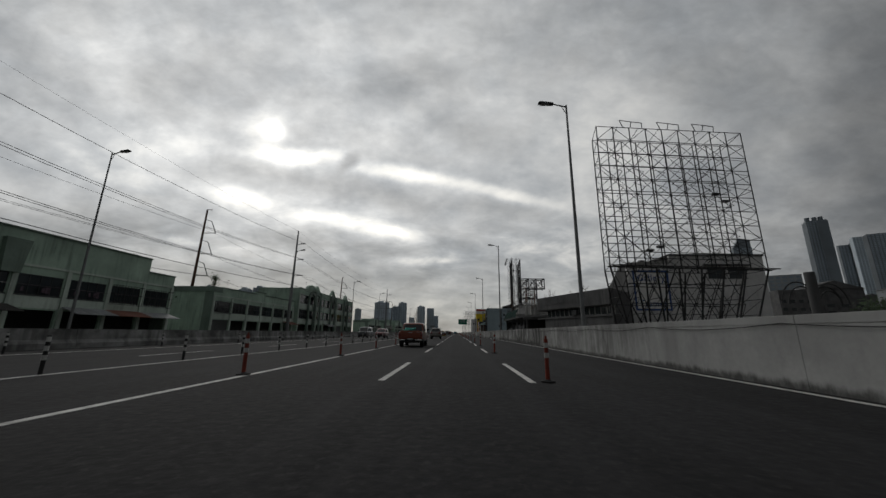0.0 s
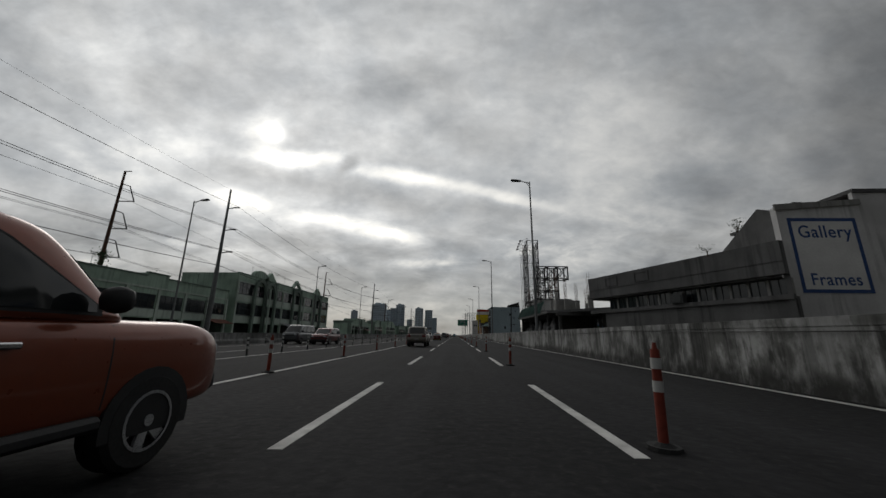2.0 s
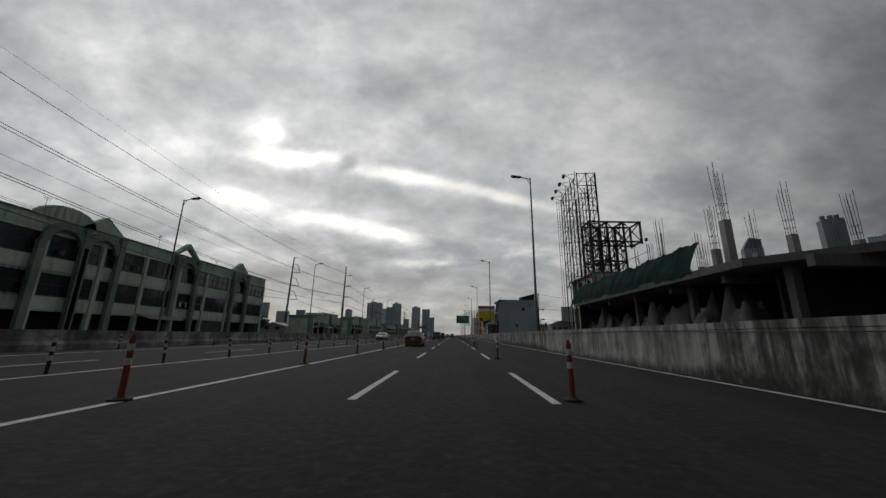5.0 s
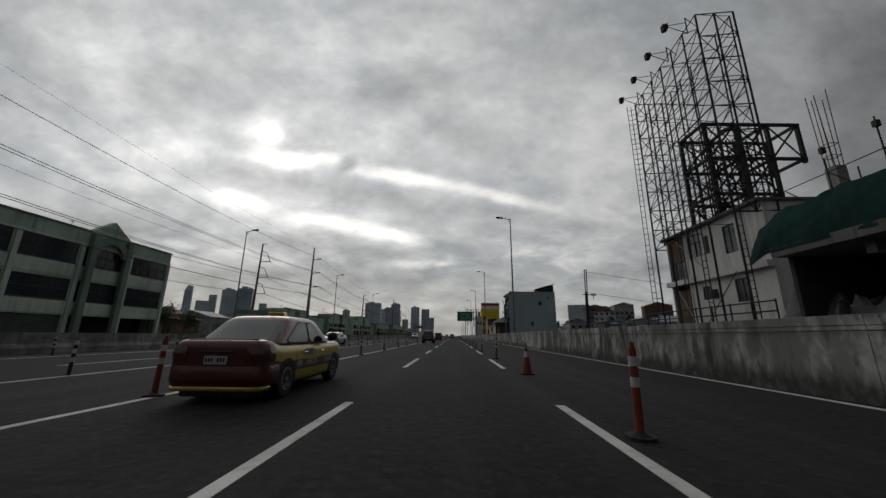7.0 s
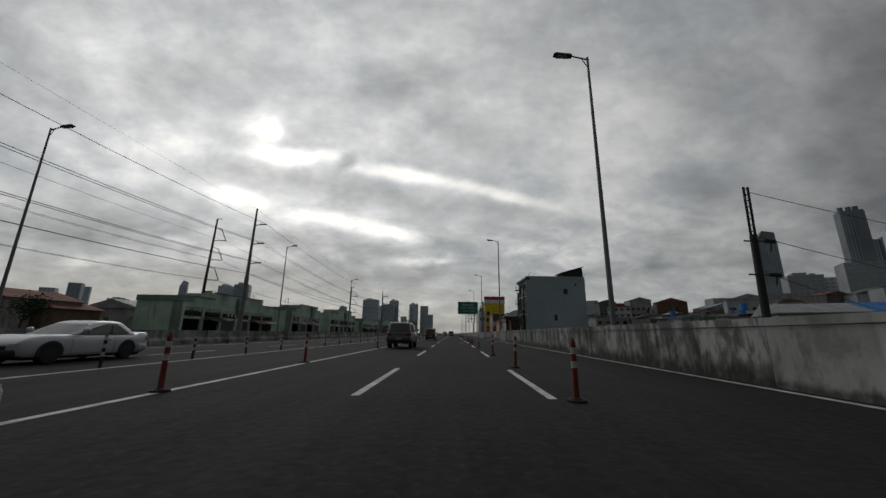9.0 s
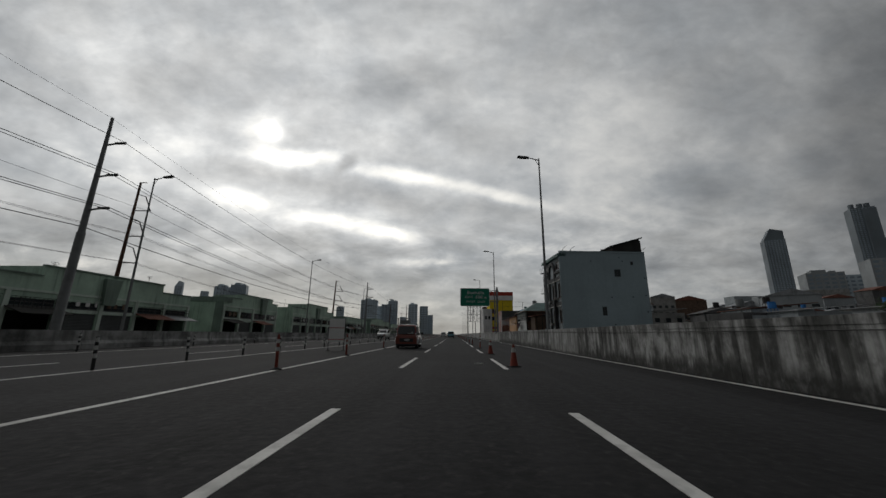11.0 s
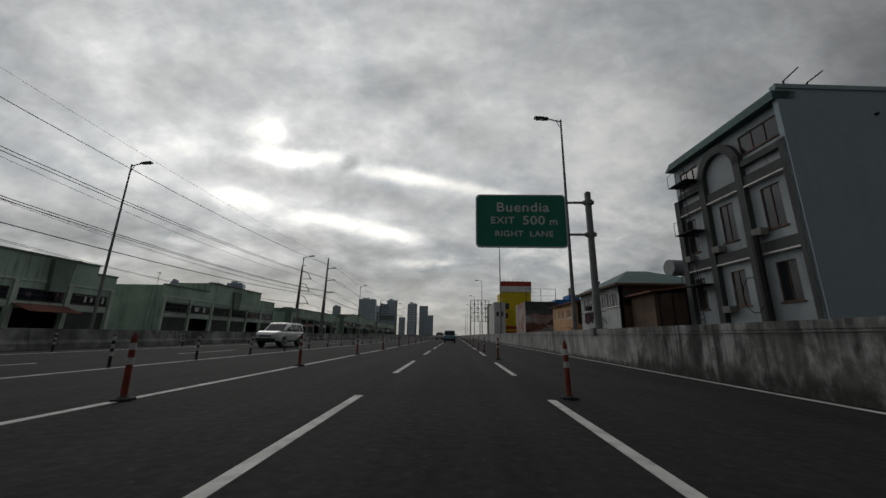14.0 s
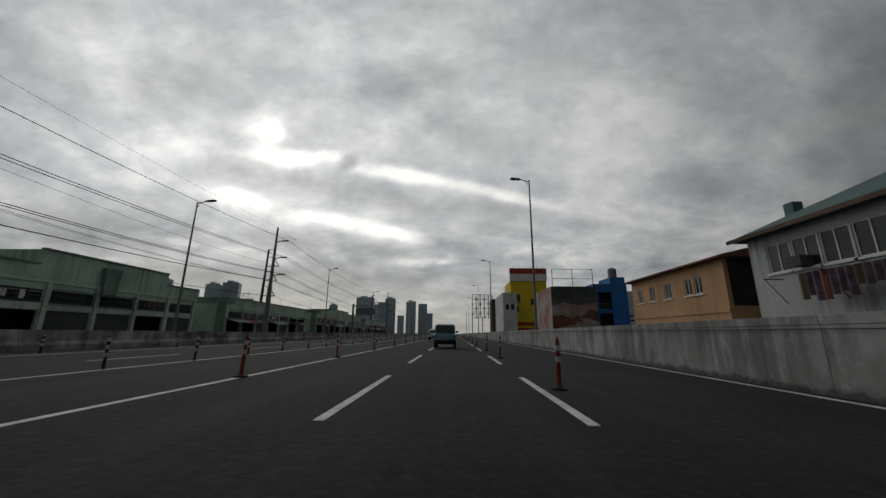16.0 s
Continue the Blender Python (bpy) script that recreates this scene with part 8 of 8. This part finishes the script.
for sd in (-1, 1):
    x0 = sd * 0.803
    bm = bmesh.new()
    for a, n in ((1.24, 3), (2.72, 6)):
        for k in range(n):
            box(bm, min(x0, x0 + sd * 0.004), max(x0, x0 + sd * 0.004), a + k * 0.085, a + k * 0.085 + 0.05, 0.5, 0.6)
    part("letter_bar", bm, M["plate"], tx)
    bm = bmesh.new()
    box(bm, min(x0, x0 + sd * 0.003), max(x0, x0 + sd * 0.003), 1.62, 2.02, 0.69, 0.82)
    part("door_sticker", bm, M["galv"], tx)
    lettering("letters", "AIRCON", 0.17, pose(sd * 0.803, 1.98, 0.55, 90, 0, 90 * sd), M["plate"], tx, 0.002, 0.8)
bm = bmesh.new()
box(bm, -0.6, 0.6, 0.10, 0.5, 1.0, 1.024)
part("boot_lid", bm, CP["maroon"], tx, bevel=0.01)
bm = bmesh.new()
prism(bm, [(-0.64, -0.01), (0.64, -0.01), (0.76, 0.06), (0.806, 0.3), (-0.806, 0.3), (-0.76, 0.06)], 0.205, 0.275, "z")
part("bumper_skirt", bm, CP["taxi_yellow"], tx, "yellow strip under the bumper", bevel=0.02)
bm = bmesh.new()
box(bm, -0.3, 0.3, -0.02, 0.05, 0.79, 0.83)
part("boot_strip", bm, M["trim_black"], tx, bevel=0.01)

AUV = dict(L=4.4, W=1.66, zb=0.26, hood=0.98, belt=1.02, roof=1.80, yb0=0.02, yb1=3.55, yr0=0.22, yr1=2.9, r=0.33, wy=(0.95, 3.45), tyre=0.22, side_glass=DOUBLE, pillar_light=(1.02, 1.52), rear_w=0.84, handles=(1.8, 2.6), seams=(1.45, 2.4, 3.25),
           rails=True, bumper="brick", bump_h=0.15, flare="alloy", step="alloy", plate=(0.57, 0.08), tumble=0.90)
av = car("utility_van", "brick red multi-purpose van with grey wheel flares and rails", "car", pose(-3.62, 181.7, 0), AUV, "brick")
bm = bmesh.new()
box(bm, -0.5, 0.55, -0.012, 0.05, 0.50, 0.76)
part("plate_recess", bm, M["trim_black"], av, bevel=0.01)
bm = bmesh.new()
prism(bm, [(-0.70, -0.03), (0.70, -0.03), (0.80, 0.05), (0.815, 0.25), (-0.815, 0.25), (-0.80, 0.05)], 0.26, 0.35, "z")
part("bumper_strip", bm, M["trim_black"], av, "black rubber strip under the bumper", bevel=0.02)
bm = bmesh.new()
box(bm, 0.42, 0.54, 0.03, 0.04, 1.12, 1.24)
box(bm, 0.12, 0.38, 0.025, 0.034, 1.11, 1.15)
part("window_sticker", bm, M["plate"], av)

JEEP = dict(L=4.2, W=1.70, zb=0.40, hood=1.10, belt=1.15, roof=1.85, yb0=0.02, yb1=3.3, yr0=0.1, yr1=2.85, r=0.33, wy=(0.85, 3.3), tyre=0.2, side_glass=[(0.06, 0.46, 0.01, -0.01), (0.5, 0.68, 0.0, 0.0), (0.72, 0.94, 0.0, -0.08)], tail_light=(0.84, 0.98, 0.82, 1.0, 0.0),
            handles=(1.6, 2.4), seams=(2.0, 3.0), bumper="trim_black", bump_h=0.22, plate=(0.62, 0.0), tumble=0.92)
jp = car("utility_wagon", "light blue boxy utility wagon with a two-part rear window", "car", pose(-0.77, 250.3, 0), JEEP, "sky")
bm = bmesh.new()
box(bm, 0.36, 0.40, -0.02, 0.02, 0.7, 1.78)
part("door_seam", bm, M["trim_black"], jp)

WS = dict(SUV, bumper="white_car", flare=None)
car("white_suv", "white sport utility vehicle with wide tail lights", "car", pose(-3.75, 285.0, 0), WS, "white_car")
GS = dict(SUV, bumper="grey_car", flare=None, L=4.6)
car("grey_suv", "dark grey sport utility vehicle seen from behind", "car", pose(-3.9, 151.0, 0), GS, "grey_car")
RS = dict(SUV, bumper="redsuv", flare=None, L=4.55, roof=1.68, hood=1.02, belt=1.06, r=0.35, zb=0.3, wy=(0.9, 3.6), rails=False, tail_light=(0.6, 0.99, 0.9, 1.08, -0.005), step=None)
car("red_suv", "dark red compact sport utility vehicle with alloy wheels", "car", pose(-13.9, 69.0, 0, 0, 0, 180), RS, "redsuv")
CO = dict(L=4.45, W=1.84, zb=0.2, hood=0.84, belt=0.92, roof=1.40, yb0=0.5, yb1=3.15, yr0=1.15, yr1=2.2, r=0.335, wy=(0.95, 3.6), tyre=0.24, side_glass=[(0.1, 0.42, 0.16, 0.0), (0.45, 0.93, 0.0, -0.3)], tail_light=(0.6, 0.98, 0.7, 0.86, 0.0),
          handles=(1.7,), seams=(1.5, 3.0), bumper="silver", bump_h=0.34, tail=1.0, dark_mirror=False, spokes=10, rim="trim_black")
car("coupe", "silver white two-door sports coupe with dark wheels", "car", pose(-13.6, 140.1, 0, 0, 0, 180), CO, "silver")
W2 = dict(SUV, bumper="white_car", flare="white_car", L=4.8)
car("white_suv", "white sport utility vehicle coming the other way", "car", pose(-13.9, 228.0, 0, 0, 0, 180), W2, "white_car")
VN = dict(L=4.9, W=1.75, zb=0.3, hood=1.2, belt=1.2, roof=1.98, yb0=0.02, yb1=4.4, yr0=0.12, yr1=3.7, r=0.33, wy=(1.0, 3.9), tyre=0.2, side_glass=[(0.05, 0.3, 0.0, 0.0), (0.33, 0.6, 0, 0), (0.64, 0.93, 0.0, -0.12)], tail_light=(0.88, 0.99, 0.8, 1.1, 0.0), bumper="trim_black", seams=(2.2, 3.6))
car("minivan", "dark green and silver minivan coming the other way", "car", pose(-17.2, 70.0, 0, 0, 0, 180), VN, "grey_car")
